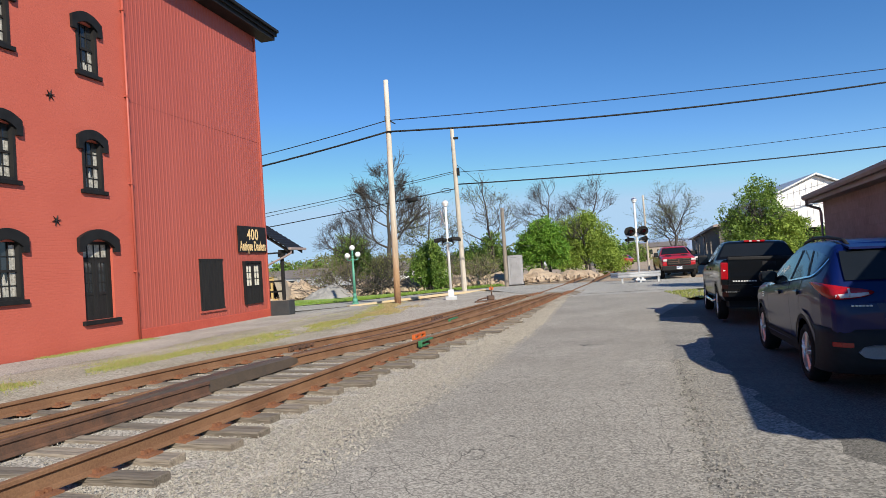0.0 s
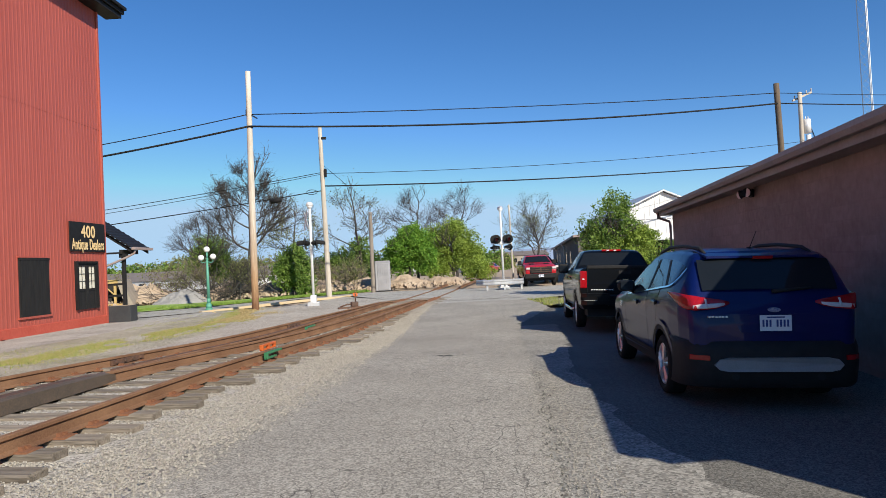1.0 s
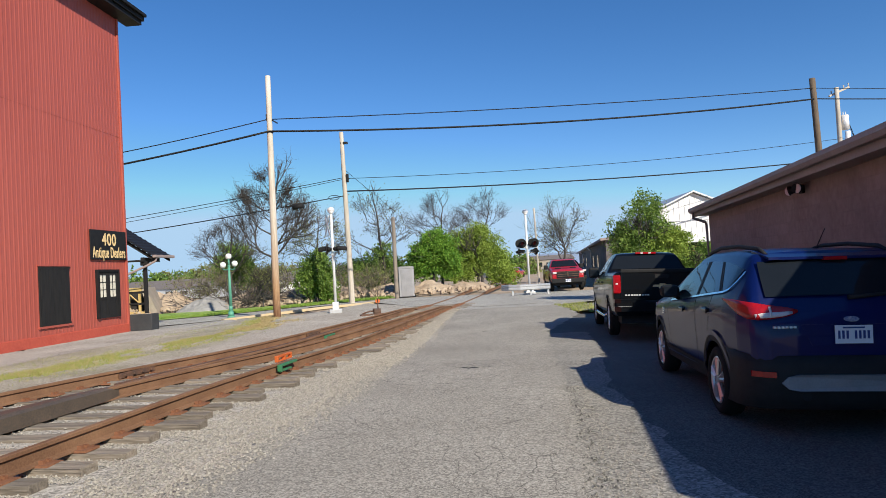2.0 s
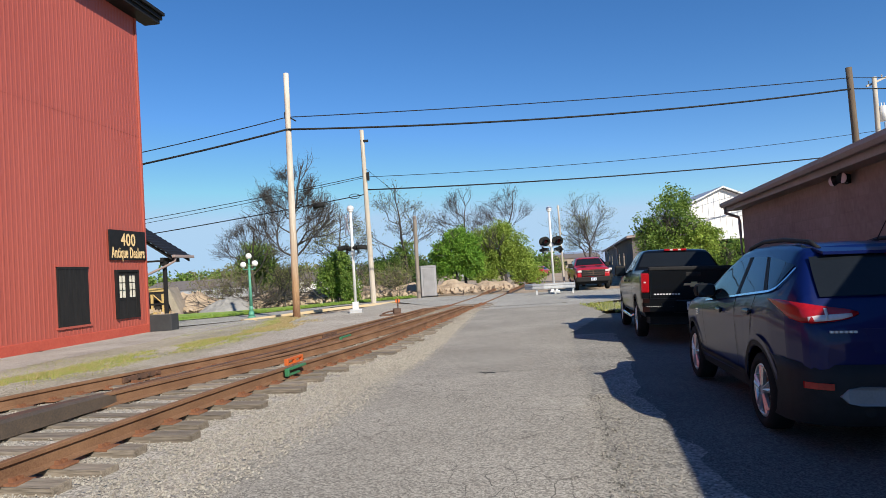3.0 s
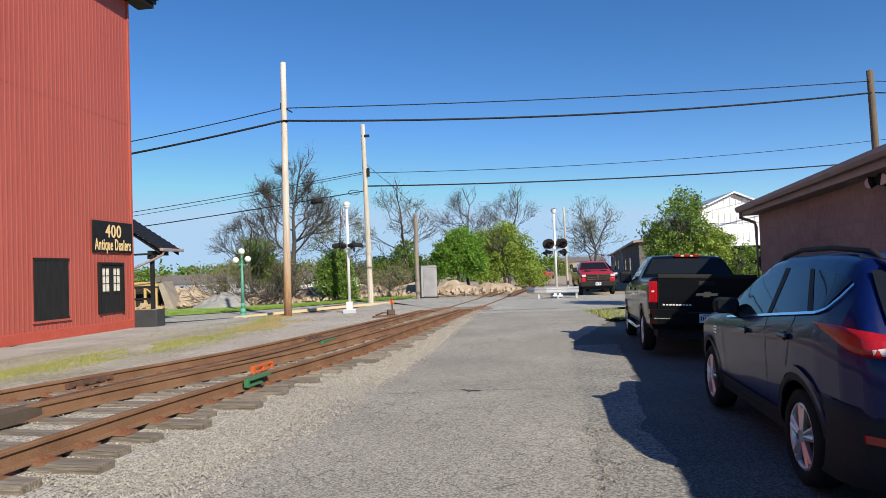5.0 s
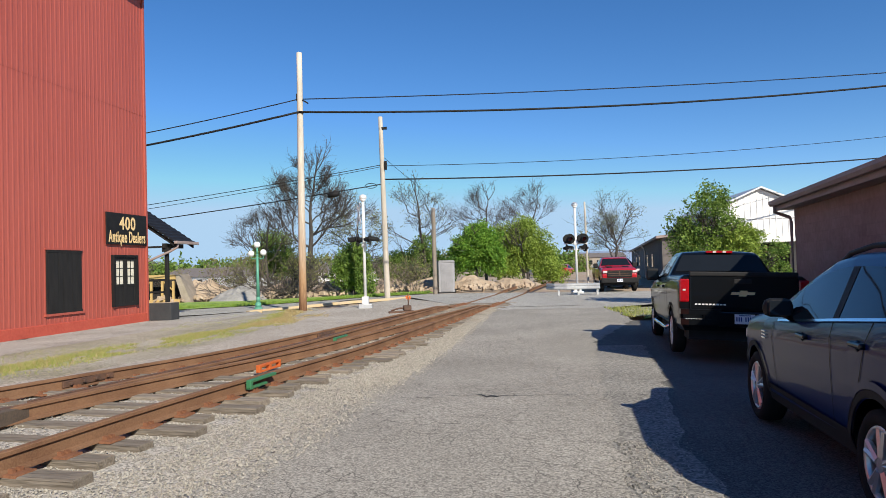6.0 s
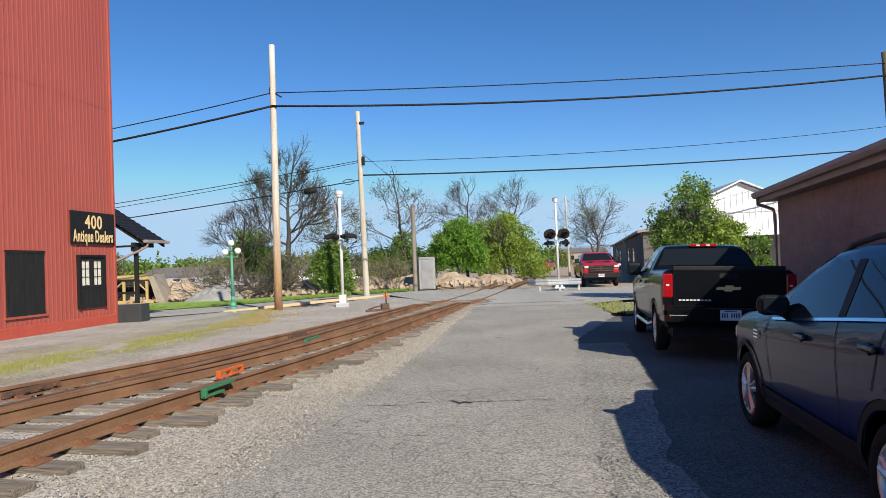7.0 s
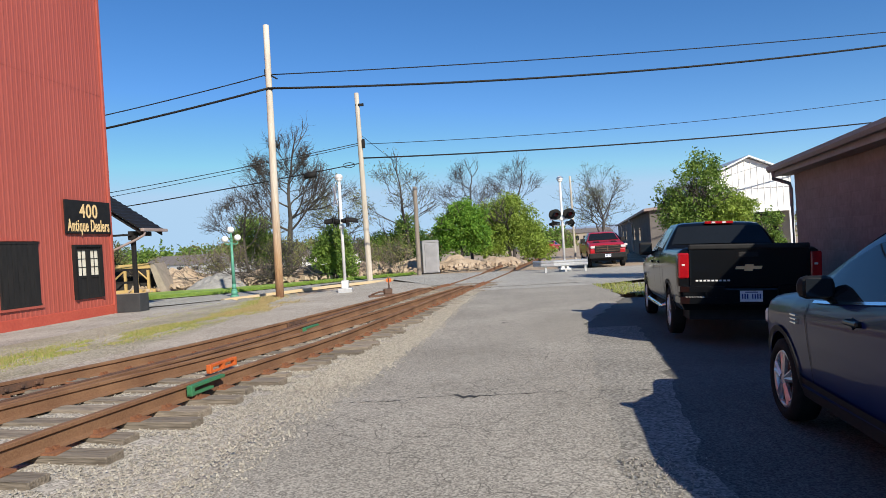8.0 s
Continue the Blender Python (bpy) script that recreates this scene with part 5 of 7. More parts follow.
        lamp_skin(bm, s, [(0.43, 1.095, 1.115), (0.5, 1.065, 1.135), (0.6, 1.045, 1.15), (0.7, 1.035, 1.165), (0.78, 1.03, 1.18), (0.83, 1.035, 1.19), (0.865, 1.06, 1.198), (0.885, 1.1, 1.203), (0.9, 1.16, 1.205), (0.908, 1.192, 1.204)], 0.02)
        tl = part("tail_lamp", bm, "taillight", car, "red and clear wraparound tail lamp")
        bm = B()
        lamp_skin(bm, s, [(0.48, 1.082, 1.105), (0.56, 1.06, 1.1), (0.66, 1.05, 1.095), (0.74, 1.045, 1.09), (0.8, 1.045, 1.08)], 0.026)
        part("clear_lens", bm, "clearlens", tl)
        bm = B()
        lamp_skin(bm, s, [(0.655, 1.06, 1.145), (0.675, 1.06, 1.147)], 0.028)
        part("clear_bar", bm, "clearlens", tl)
        bm = B()
        prism(bm, [(s * x, y, 0.525) for x, y in ((0.67, -0.065), (0.77, -0.018), (0.84, 0.055), (0.84, 0.12), (0.77, 0.05), (0.67, 0.0))], (0, 0, 0.05))
        part("reflector", bm, "taillight", car)
        bm = B()
        p = sh.side(4.1, 0.78)
        box(bm, s * (p.x - 0.06) - 0.03, s * (p.x - 0.06) + 0.06, 3.98, 4.3, 0.74, 0.88, bevel=0.03)
        part("headlamp", bm, "clearlens", car)
        bm = B()
        p = sh.side(3.2, 0.9, 0.01)
        for dz in (0, 0.03, 0.06):
            box(bm, s * p.x - 0.012, s * p.x + 0.01, 3.14, 3.26, 0.87 + dz, 0.882 + dz)
        part("fender_vent", bm, "chrome", car)
        for h in SUV_HUBS:
            wheel(car, s * 0.795, h, 0.345, 0.24, s)
    bm = B()
    sh.end_glass(bm, 1.215, 1.535, 0.87, 0.93, out=0.03)
    part("rear_window", bm, "glass", body)
    bm = B()
    sh.end_glass(bm, 1.18, 1.58, 0.9, 0.9, True)
    part("windscreen", bm, "glass", body)
    bm = B()
    prism(bm, [(-0.58, 0.27, 1.565), (0.58, 0.27, 1.565), (0.62, 0.6, 1.635), (-0.62, 0.6, 1.635)], (0, 0, 0.025))
    part("spoiler", bm, "blue", car)
    bm = B()
    box(bm, -0.1, 0.1, 0.255, 0.32, 1.555, 1.585)
    part("brake_lamp", bm, "taillight", car)
    bm = B()
    rod(bm, (0.06, 0.8, 1.66), (0.06, 0.58, 1.86), 0.006, 0.003)
    ball(bm, (0.06, 0.8, 1.675), 0.03, 1, (1, 1.5, 0.6))
    part("antenna", bm, "trim", car)
    bm = B()
    rod(bm, (0.02, 0.1, 1.215), (0.42, 0.1, 1.25), 0.022, 0.012)
    part("rear_wiper", bm, "trim", car)
    # bumper: dark plastic with a silver skid strip
    bm = B()
    prof = [(0.03, 0.23), (-0.02, 0.27), (-0.05, 0.36), (-0.075, 0.5), (-0.06, 0.64), (-0.02, 0.71), (0.1, 0.725)]
    xs = [-0.918, -0.9, -0.86, -0.77, -0.58, 0, 0.58, 0.77, 0.86, 0.9, 0.918]
    grid = [[bm.verts.new((x, y + float(np.interp(abs(x), (0.58, 0.77, 0.86, 0.9, 0.918), (0, 0.07, 0.17, 0.28, 0.5))), z)) for y, z in prof] for x in xs]
    for a, b in zip(grid, grid[1:]):
        for j in range(len(prof) - 1):
            bm.faces.new((a[j], a[j + 1], b[j + 1], b[j])).smooth = True
    part("rear_bumper", bm, "trim", car, "dark plastic rear bumper")
    bm = B()
    prism(bm, [(-0.5, -0.1, 0.415), (0.5, -0.1, 0.415), (0.58, -0.09, 0.43), (0.63, -0.08, 0.48), (0.58, -0.085, 0.535), (0.48, -0.1, 0.555), (-0.48, -0.1, 0.555), (-0.58, -0.085, 0.535), (-0.63, -0.08, 0.48), (-0.58, -0.09, 0.43)], (0, 0.05, 0))
    part("skid_plate", bm, "skid", car, "dull silver skid plate")
    for x in (-0.42, 0.42):
        bm = B()
        rod(bm, (x, -0.06, 0.36), (x, 0.2, 0.36), 0.04, 0.04, 12)
        part("exhaust", bm, "trim", car)
    # hatch details
    bm = B()
    prism(bm, [(-0.34, -0.008, 0.8), (0.34, -0.008, 0.8), (0.42, 0.012, 0.985), (-0.42, 0.012, 0.985)], (0, 0.02, 0))
    part("plate_recess", bm, "blue", car)
    number_plate(car, 0, -0.024, 0.898)
    bm = B()
    rod(bm, (0, -0.002, 1.03), (0, 0.04, 1.03), 0.04, 0.04, 20)
    for v in bm.verts:
        v.co.x *= 1.5
        v.co.z = 1.03 + (v.co.z - 1.03) * 0.6
    part("badge", bm, "badgeblue", car, "small oval blue badge")
    bm = B()
    for k in range(6):
        box(bm, -0.66 + k * 0.034, -0.638 + k * 0.034, -0.012, 0.03, 0.955, 0.972)
    part("badge_bars", bm, "alu", car)
    underbody(car, 4.52, 0.9, 0.24, 0.5, SUV_HUBS)
    return car


def pickup(m, paint, label, front):
    car = thing("pickup_truck", label, "pickup truck", m, "parked vehicles")
    sh = Shell(5.84, [(0, 1.41), (0.05, 1.445), (1.72, 1.45), (1.8, 1.45), (1.84, 1.5), (1.92, 1.67), (2.0, 1.82), (2.08, 1.88), (2.25, 1.905), (3.1, 1.915), (3.45, 1.875), (3.8, 1.685), (4.2, 1.43), (4.4, 1.38), (5.4, 1.31), (5.7, 1.2), (5.84, 0.95)],
               [(0, 1.38), (1.8, 1.38), (2.2, 1.36), (4.3, 1.31), (5.8, 1.16)], [(0, 0.985), (0.1, 1.01), (4.6, 1.01), (5.5, 0.98), (5.75, 0.93), (5.84, 0.88)],
               0.71, (1.18, 4.83), 0.50, 0.48, 0.40)
    bm = B()
    sh.body(bm)
    body = part("body", bm, paint, car)
    for s in (-1, 1):
        low = [(2.1, 1.41), (4.2, 1.345)]
        high = [(2.1, 1.79), (2.4, 1.82), (3.2, 1.825), (3.5, 1.765), (3.85, 1.56), (4.2, 1.37)]
        for foot, head in (((2.2, 3.02), (2.3, 3.02)), ((3.1, 4.1), (3.1, 3.6))):
            bm = B()
            sh.glazing(bm, low, high, foot, head, s)
            part("side_window", bm, "glass", body)
        bm = B()
        sh.strip(bm, [(1.76, 0.55 + 0.9 * k / 5) for k in range(6)], s, 0.03, 0.003)
        part("bed_gap", bm, "trim", body, "dark gap between cab and bed")
        for y in (2.12, 3.06, 4.12):
            bm = B()
            sh.strip(bm, [(y, 0.55 + (sh.at(y)[1] - 0.55) * k / 5) for k in range(6)], s, 0.014)
            part("door_seam", bm, "trim", body)
        bm = B()
        sh.strip(bm, [(1.82 + k * 0.3, 0.56) for k in range(8)], s, 0.014)
        part("door_seam", bm, "trim", body)
        for y in (2.3, 3.3):
            bm = B()
            p = sh.side(y, 1.2)
            box(bm, s * p.x - 0.03, s * p.x + 0.03, y - 0.1, y + 0.1, 1.18, 1.225, bevel=0.012)
            part("door_handle", bm, paint, body)
        for h in (1.18, 4.83):
            bm = B()
            sh.strip(bm, [(h + 0.5 * math.cos(t), 0.40 + 0.5 * math.sin(t)) for t in np.linspace(0.1, math.pi - 0.1, 18)], s, 0.06, 0.012)
            part("wheel_lip", bm, "trim", car)
        bm = B()
        tube(bm, [(s * 0.93, 1.8, 0.46), (s * 1.0, 1.95, 0.40), (s * 1.0, 4.1, 0.40), (s * 0.93, 4.25, 0.46)], 0.04, 10)
        part("side_step", bm, "chrome", car, "chrome side step")
        mirror(car, sh, 3.85, 1.36, s, "trim", 0.15, True)
        for h in (1.18, 4.83):
            wheel(car, s * 0.88, h, 0.40, 0.27, s, 6)
        bm = B()
        box(bm, s * 0.92 - 0.075, s * 0.92 + 0.085, -0.02, 0.13, 0.975, 1.365, bevel=0.025)
        tl = part("tail_lamp", bm, "taillight", car, "tall red tail lamp")
        bm = B()
        box(bm, s * 0.92 - 0.025, s * 0.92 + 0.025, -0.026, 0.0, 1.165, 1.195, bevel=0.006)
        part("reversing_lens", bm, "clearlens", tl)
        bm = B()
        box(bm, s * 0.78 - 0.16, s * 0.78 + 0.1, 5.7, 5.87, 1.04, 1.17, bevel=0.03)
        part("headlamp", bm, "clearlens", car)
    bm = B()
    sh.end_glass(bm, 1.5, 1.815, 0.93, 0.92)
    part("rear_window", bm, "glass", body)
    bm = B()
    sh.end_glass(bm, 1.44, 1.82, 0.92, 0.9, True)
    part("windscreen", bm, "glass", body)
    bm = B()
    box(bm, -0.24, 0.24, 1.99, 2.12, 1.872, 1.918, bevel=0.01)
    bl = part("brake_lamp", bm, "taillight", car)
    for x in (-0.12, 0.06):
        bm = B()
        box(bm, x, x + 0.06, 1.982, 2.0, 1.88, 1.91)
        part("cargo_lens", bm, "clearlens", bl)
    # tailgate
    bm = B()
    box(bm, -0.835, 0.835, -0.025, 0.03, 0.83, 1.44, bevel=0.018)
    tg = part("tailgate", bm, paint, car)
    bm = B()
    box(bm, -0.84, 0.84, -0.045, 0.06, 1.41, 1.49, bevel=0.02)
    part("tailgate_cap", bm, "trim", tg)
    bm = B()
    cross = [(-0.19, 0.0), (-0.06, 0.0), (-0.065, -0.025), (0.05, -0.025), (0.055, 0.0), (0.17, 0.0), (0.19, 0.045), (0.065, 0.045), (0.07, 0.07), (-0.045, 0.07), (-0.05, 0.045), (-0.17, 0.045)]
    prism(bm, [(x, -0.04, 1.11 + z) for x, z in cross], (0, 0.02, 0))
    part("badge", bm, "gold", tg, "pale gold badge")
    bm = B()
    for k in range(9):
        box(bm, -0.75 + k * 0.056, -0.712 + k * 0.056, -0.03, 0, 0.93, 0.955)
    part("badge_bars", bm, "alu", tg)
    bm = B()
    box(bm, -0.14, 0.14, -0.03, 0, 1.29, 1.37, bevel=0.012)
    part("tailgate_handle", bm, "trim", tg)
    bm = B()
    for sx in (-1, 1):
        # the corner of the bumper, with its step cut in
        prism(bm, [(sx * x, y, 0.60) for x, y in ((0.36, -0.17), (0.86, -0.15), (0.98, -0.06), (1.0, 0.3), (0.9, 0.3), (0.36, 0.05))], (0, 0, 0.1))
        prism(bm, [(sx * x, y, 0.775) for x, y in ((0.36, -0.17), (0.86, -0.15), (0.98, -0.06), (1.0, 0.3), (0.9, 0.3), (0.36, 0.05))], (0, 0, 0.085))
        prism(bm, [(sx * x, y, 0.69) for x, y in ((0.36, -0.165), (0.62, -0.155), (0.62, 0.05), (0.36, 0.05))], (0, 0, 0.1))
        prism(bm, [(sx * x, y, 0.69) for x, y in ((0.62, -0.05), (0.93, -0.02), (0.99, 0.3), (0.62, 0.3))], (0, 0, 0.1))
    box(bm, -0.38, 0.38, -0.14, 0.1, 0.58, 0.83, bevel=0.02)
    bp = part("rear_bumper", bm, paint, car, "glossy black bumper with corner steps")
    for sx in (-1, 1):
        bm = B()
        for k in range(7):
            box(bm, sx * 0.775 - 0.13 + k * 0.04, sx * 0.775 - 0.11 + k * 0.04, -0.14, -0.05, 0.698, 0.706)
        part("step_tread", bm, "alu", bp, "pale treads of the step")
    number_plate(car, 0, -0.155, 0.715)
    if front:
        bm = B()
        box(bm, -0.66, 0.66, 5.74, 5.88, 0.8, 1.19, bevel=0.03)
        gr = part("grille", bm, "trim", car, "black grille with crossed bars")
        bm = B()
        for z in (0.88, 1.0, 1.13):
            box(bm, -0.62, 0.62, 5.87, 5.9, z, z + 0.025)
        box(bm, -0.03, 0.03, 5.87, 5.905, 0.87, 1.15)
        part("grille_bar", bm, "iron", gr)
        bm = B()
        box(bm, -0.98, 0.98, 5.72, 5.95, 0.5, 0.78, bevel=0.05)
        part("front_bumper", bm, "trim", car)
        number_plate(car, 0.0, 5.955, 0.64, 1)
        for x in (-0.45, 0.45):
            bm = B()
            prism(bm, [(x - 0.16, 4.55, 1.385), (x + 0.16, 4.55, 1.385), (x + 0.12, 5.3, 1.335), (x - 0.12, 5.3, 1.335)], (0, 0, 0.02))
            part("hood_vent", bm, "trim", car)
    underbody(car, 5.84, 0.98, 0.34, 0.7, (1.18, 4.83))
    return car


suv(pose(2.945, 3.365, -0.05, 0, 1.8, -6.8) @ Matrix.Scale(0.932, 4))
pickup(pose(3.88, 10.85, -0.115, -1.2, 2.2, -8.4) @ Matrix.Scale(0.94, 4), "blackcar", "glossy black crew-cab pickup truck parked by the shed", False)
pickup(pose(7.3, 42.2, -0.16, 0, 0, 176), "redcar", "red pickup truck parked nose-on with black grille", True)


# ---- poles and cables ----
def utility_pole(label, base, top, r0, r1, material):
    p = thing("utility_pole", label, "utility pole", Matrix.Translation(base), "utility poles")
    bm = B()
    t = Vector(top) - Vector(base)
    n = 8
    rings = []
    for k in range(n + 1):
        c, r = t * (k / n) - Vector((0, 0, 0.3 if k == 0 else 0)), r0 + (r1 - r0) * k / n
        rings.append([bm.verts.new(c + Vector((r * math.cos(j * math.tau / 16), r * math.sin(j * math.tau / 16), 0))) for j in range(16)])
    for a, b in zip(rings, rings[1:]):
        for j in range(16):
            bm.faces.new((a[j], a[(j + 1) % 16], b[(j + 1) % 16], b[j])).smooth = True
    bm.faces.new(rings[-1])
    part("pole", bm, material, p)
    return p


P1B, P1T = (-8.0, 27.35, -0.2), (-7.86, 27.2, 10.75)
P2B, P2T = (-5.98, 37.0, -0.2), (-6.1, 36.9, 10.15)
P3B, P3T = (20.0, 32.4, -0.2), (19.75, 32.3, 10.55)
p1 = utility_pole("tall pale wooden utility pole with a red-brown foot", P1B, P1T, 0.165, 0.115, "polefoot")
bm = B()
rod(bm, (0.12, -0.1, 9.0), (0.5, -0.25, 8.75), 0.03)
part("cable_stub", bm, "wire", p1)
bm = B()
rod(bm, (0.05, -0.1, 8.35), (0.3, -0.2, 8.4), 0.045)
part("cable_clamp", bm, "wire", p1)
bm = B()
box(bm, -0.03, 0.2, -0.2, -0.1, 8.9, 9.2, bevel=0.02)
part("cable_bracket", bm, "wire", p1)
p2 = utility_pole("pale wooden utility pole beyond the street", P2B, P2T, 0.17, 0.12, "polewood")
bm = B()
box(bm, -0.2, 0.25, -0.2, -0.1, 9.6, 9.75, bevel=0.02)
part("cable_bracket", bm, "wire", p2)
bm = B()
box(bm, 0.05, 0.2, -0.25, -0.12, 7.3, 7.8, bevel=0.02)
part("terminal_box", bm, "wire", p2)
bm = B()
ring = [(-0.75 + 0.32 * math.cos(a), -0.15, 6.42 + 0.14 * math.sin(a)) for a in np.linspace(0, math.tau, 20)]
tube(bm, ring, 0.02, 6)
part("cable_coil", bm, "wire", p2, "spare loop of black cable")
utility_pole("dark brown wooden utility pole behind the shed", P3B, P3T, 0.18, 0.15, "poledark")
p4 = utility_pole("grey transformer pole with a crossarm", (23.35, 36.2, -0.2), (23.3, 36.0, 10.9), 0.16, 0.12, "polewood")
bm = B()
box(bm, -0.4, 0.9, -0.06, 0.06, 0, 0.11, Matrix.Translation((0, 0, 10.75)) @ pose(0, 0, 0, 0, -22, 0))
for x in (-0.25, 0.1, 0.5, 0.8):
    z = 10.85 + 0.4 * x
    rod(bm, (x, 0, z), (x, 0, z + 0.14), 0.03)
    ball(bm, (x, 0, z + 0.17), 0.05, 1)
part("crossarm", bm, "polewood", p4)
bm = B()
rod(bm, (0.36, -0.1, 8.6), (0.36, -0.1, 9.45), 0.22, 0.22, 16)
for x in (0.28, 0.44):
    rod(bm, (x, -0.1, 9.45), (x, -0.1, 9.65), 0.03, 0.02)
part("transformer", bm, "alu", p4, "pale grey transformer can")
bm = B()
for k in range(5):
    tube(bm, [(0.5, 0, 9.4 - 0.1 * k), (0.8 + 0.05 * k, 0, 8.6 - 0.15 * k), (0.9 - 0.3 * k, 0, 7.9 - 0.1 * k)], 0.012, 5)
part("drop_cable", bm, "wire", p4)
p5 = utility_pole("short weathered grey wooden pole", (-3.52, 40.0, -0.25), (-3.5, 40.0, 5.1), 0.14, 0.12, "greypole")
p6 = utility_pole("thin brown pole beyond the crossing", (6.57, 46, -0.2), (6.5, 46, 5.7), 0.08, 0.06, "polewood")


def cable(label, a, b, sag, r, extra=()):
    a, b = Vector(a), Vector(b)
    bm = B()
    tube(bm, [a.lerp(b, k / 24) - Vector((0, 0, sag * 4 * (k / 24) * (1 - k / 24))) for k in range(25)], r, 6)
    tagged(part("overhead_cable", bm, "wire"), label, "cable", "overhead cables")


cable("thin black overhead cable", (-7.9, 27.2, 8.77), (19.7, 32.2, 10.0), 0.16, 0.022)
cable("thick black overhead cable", (-7.9, 27.1, 8.2), (19.7, 32.2, 9.42), 0.38, 0.045)
cable("thin black overhead cable", (-7.9, 27.2, 8.78), (-32, 27.5, 6.1), 0.45, 0.022)
cable("thick black overhead cable", (-7.9, 27.1, 8.2), (-32, 27.5, 5.6), 0.45, 0.045)
cable("thin black overhead cable", (-6.1, 36.9, 7.34), (38, 46, 10.35), 0.7, 0.018)
cable("thick black overhead cable", (-6.1, 36.9, 6.57), (38, 46, 8.55), 0.5, 0.042)
cable("thin black overhead cable", (-6.1, 36.9, 7.4), (-45, 34, 3.2), 0.5, 0.02)
cable("thin black overhead cable", (-6.1, 36.9, 7.3), (-45, 34, 2.85), 0.55, 0.016)
cable("black overhead cable between the poles", (-6.1, 36.9, 6.3), (-45, 34, 2.7), 0.5, 0.03)
cable("thin steel guy wire beside the pole", (-6.05, 36.9, 7.9), (-3.2, 46, 5.5), 0.0, 0.012)
cable("thin black overhead cable", (19.7, 32.2, 10.0), (60, 40, 11.5), 0.5, 0.016)
cable("thick black overhead cable", (19.7, 32.2, 9.43), (60, 40, 10.9), 0.5, 0.03)
splice = thing("cable_splice", "black cable splice case hanging on the cable", "cable box", pose(-8.86, 36.7, 5.8, 0, 0, 0))
bm = B()
rod(bm, (-0.33, 0, -0.06), (0.33, 0, 0.04), 0.15, 0.15, 14)
rod(bm, (-0.4, 0, 0.1), (0.4, 0, 0.2), 0.015)
part("case", bm, "wire", splice)

# ---- crossing signals ----
def crossing_signal(m, buck, label):
    s = thing("crossing_signal", label, "railway signal", m, "crossing signals")
    bm = B()
    box(bm, -0.28, 0.28, -0.28, 0.28, -0.2, 0.1, bevel=0.02)
    part("footing", bm, "galv", s)
    bm = B()
    box(bm, -0.2, 0.2, -0.14, 0.14, 0.1, 0.42, bevel=0.02)
    part("junction_box", bm, "alu", s)
    bm = B()
    rod(bm, (0, 0, 0.1), (0, 0, 4.55), 0.065, 0.06, 14)
    part("mast", bm, "alu", s, "silver painted mast")
    bm = B()
    rod(bm, (0, 0, 4.5), (0, 0, 4.6), 0.07, 0.14, 14)
    ball(bm, (0, 0, 4.68), 0.17, 2, (1, 1, 0.85))
    part("bell", bm, "alu", s)
    bm = B()
    rod(bm, (-0.62, 0, 2.62), (0.62, 0, 2.62), 0.035)
    box(bm, -0.12, 0.12, -0.1, 0.1, 2.54, 2.72, bevel=0.02)
    part("lamp_arm", bm, "alu", s)
    for x in (-0.36, 0.36):
        for y, f in ((-0.26, -1), (0.26, 1)):
            bm = B()
            yy = y
            rod(bm, (x, yy - 0.012, 2.86), (x, yy + 0.012, 2.86), 0.27, 0.27, 24)
            rod(bm, (x, yy, 2.86), (x, yy - f * 0.24, 2.86), 0.13, 0.06, 16)
            lampo = part("lamp", bm, "signalblack", s, "round black signal lamp target")
            bm = B()
            rod(bm, (x, yy + f * 0.013, 2.86), (x, yy + f * 0.02, 2.86), 0.115, 0.115, 20)
            part("lens", bm, "signalred", lampo)
            bm = B()
            pts = [(x + 0.14 * math.cos(a), 2.86 + 0.14 * math.sin(a)) for a in np.linspace(-0.2, math.pi + 0.2, 12)]
            for (xa, za), (xb, zb) in zip(pts, pts[1:]):
                prism(bm, [(xa, yy, za), (xb, yy, zb), (xb, yy + f * 0.38, zb - 0.06), (xa, yy + f * 0.38, za - 0.06)], (0, 0, 0.006))
            part("visor", bm, "signalblack", lampo)
    if not buck:
        bm = B()
        rod(bm, (-0.45, 0, 2.3), (0.45, 0, 2.3), 0.03)
        part("lamp_arm", bm, "alu", s)
    for x, turn in () if buck else ((-0.48, 62), (0.48, -62)):
        m2 = pose(x, 0, 2.38, 0, 0, turn)
        bm = B()
        rod(bm, m2 @ Vector((0, -0.012, 0)), m2 @ Vector((0, 0.012, 0)), 0.2, 0.2, 20)
        rod(bm, m2 @ Vector((0, 0, 0)), m2 @ Vector((0, 0.2, 0)), 0.12, 0.06, 14)
        for k in range(10):
            an = -0.2 + (math.pi + 0.4) * k / 9
            rod(bm, m2 @ Vector((0.13 * math.cos(an), 0, 0.13 * math.sin(an))), m2 @ Vector((0.13 * math.cos(an), -0.34, 0.13 * math.sin(an) - 0.05)), 0.024, 0.02, 5)
        part("lamp", bm, "signalblack", s, "visored black signal lamp turned aside")
    for a in (45, -45) if buck else ():
        bm = B()
        box(bm, -0.6, 0.6, -0.006, 0.006, -0.1, 0.1, pose(0, 0.19 if a > 0 else 0.175, 3.95, 0, a, 0) if not buck else pose(0, 0.2, 3.95, 0, 0, 16) @ pose(0, 0.01 if a > 0 else -0.005, 0, 0, a, 0))
        part("crossbuck_board", bm, "white", s, "white crossbuck board")
    return s


crossing_signal(pose(-5.45, 28.0, -0.1, 0, 0, 96), True, "silver crossing signal mast seen side-on with crossbuck")
crossing_signal(pose(4.45, 35.2, -0.1, 0, 0, 4), False, "silver crossing signal mast with two round lamps")
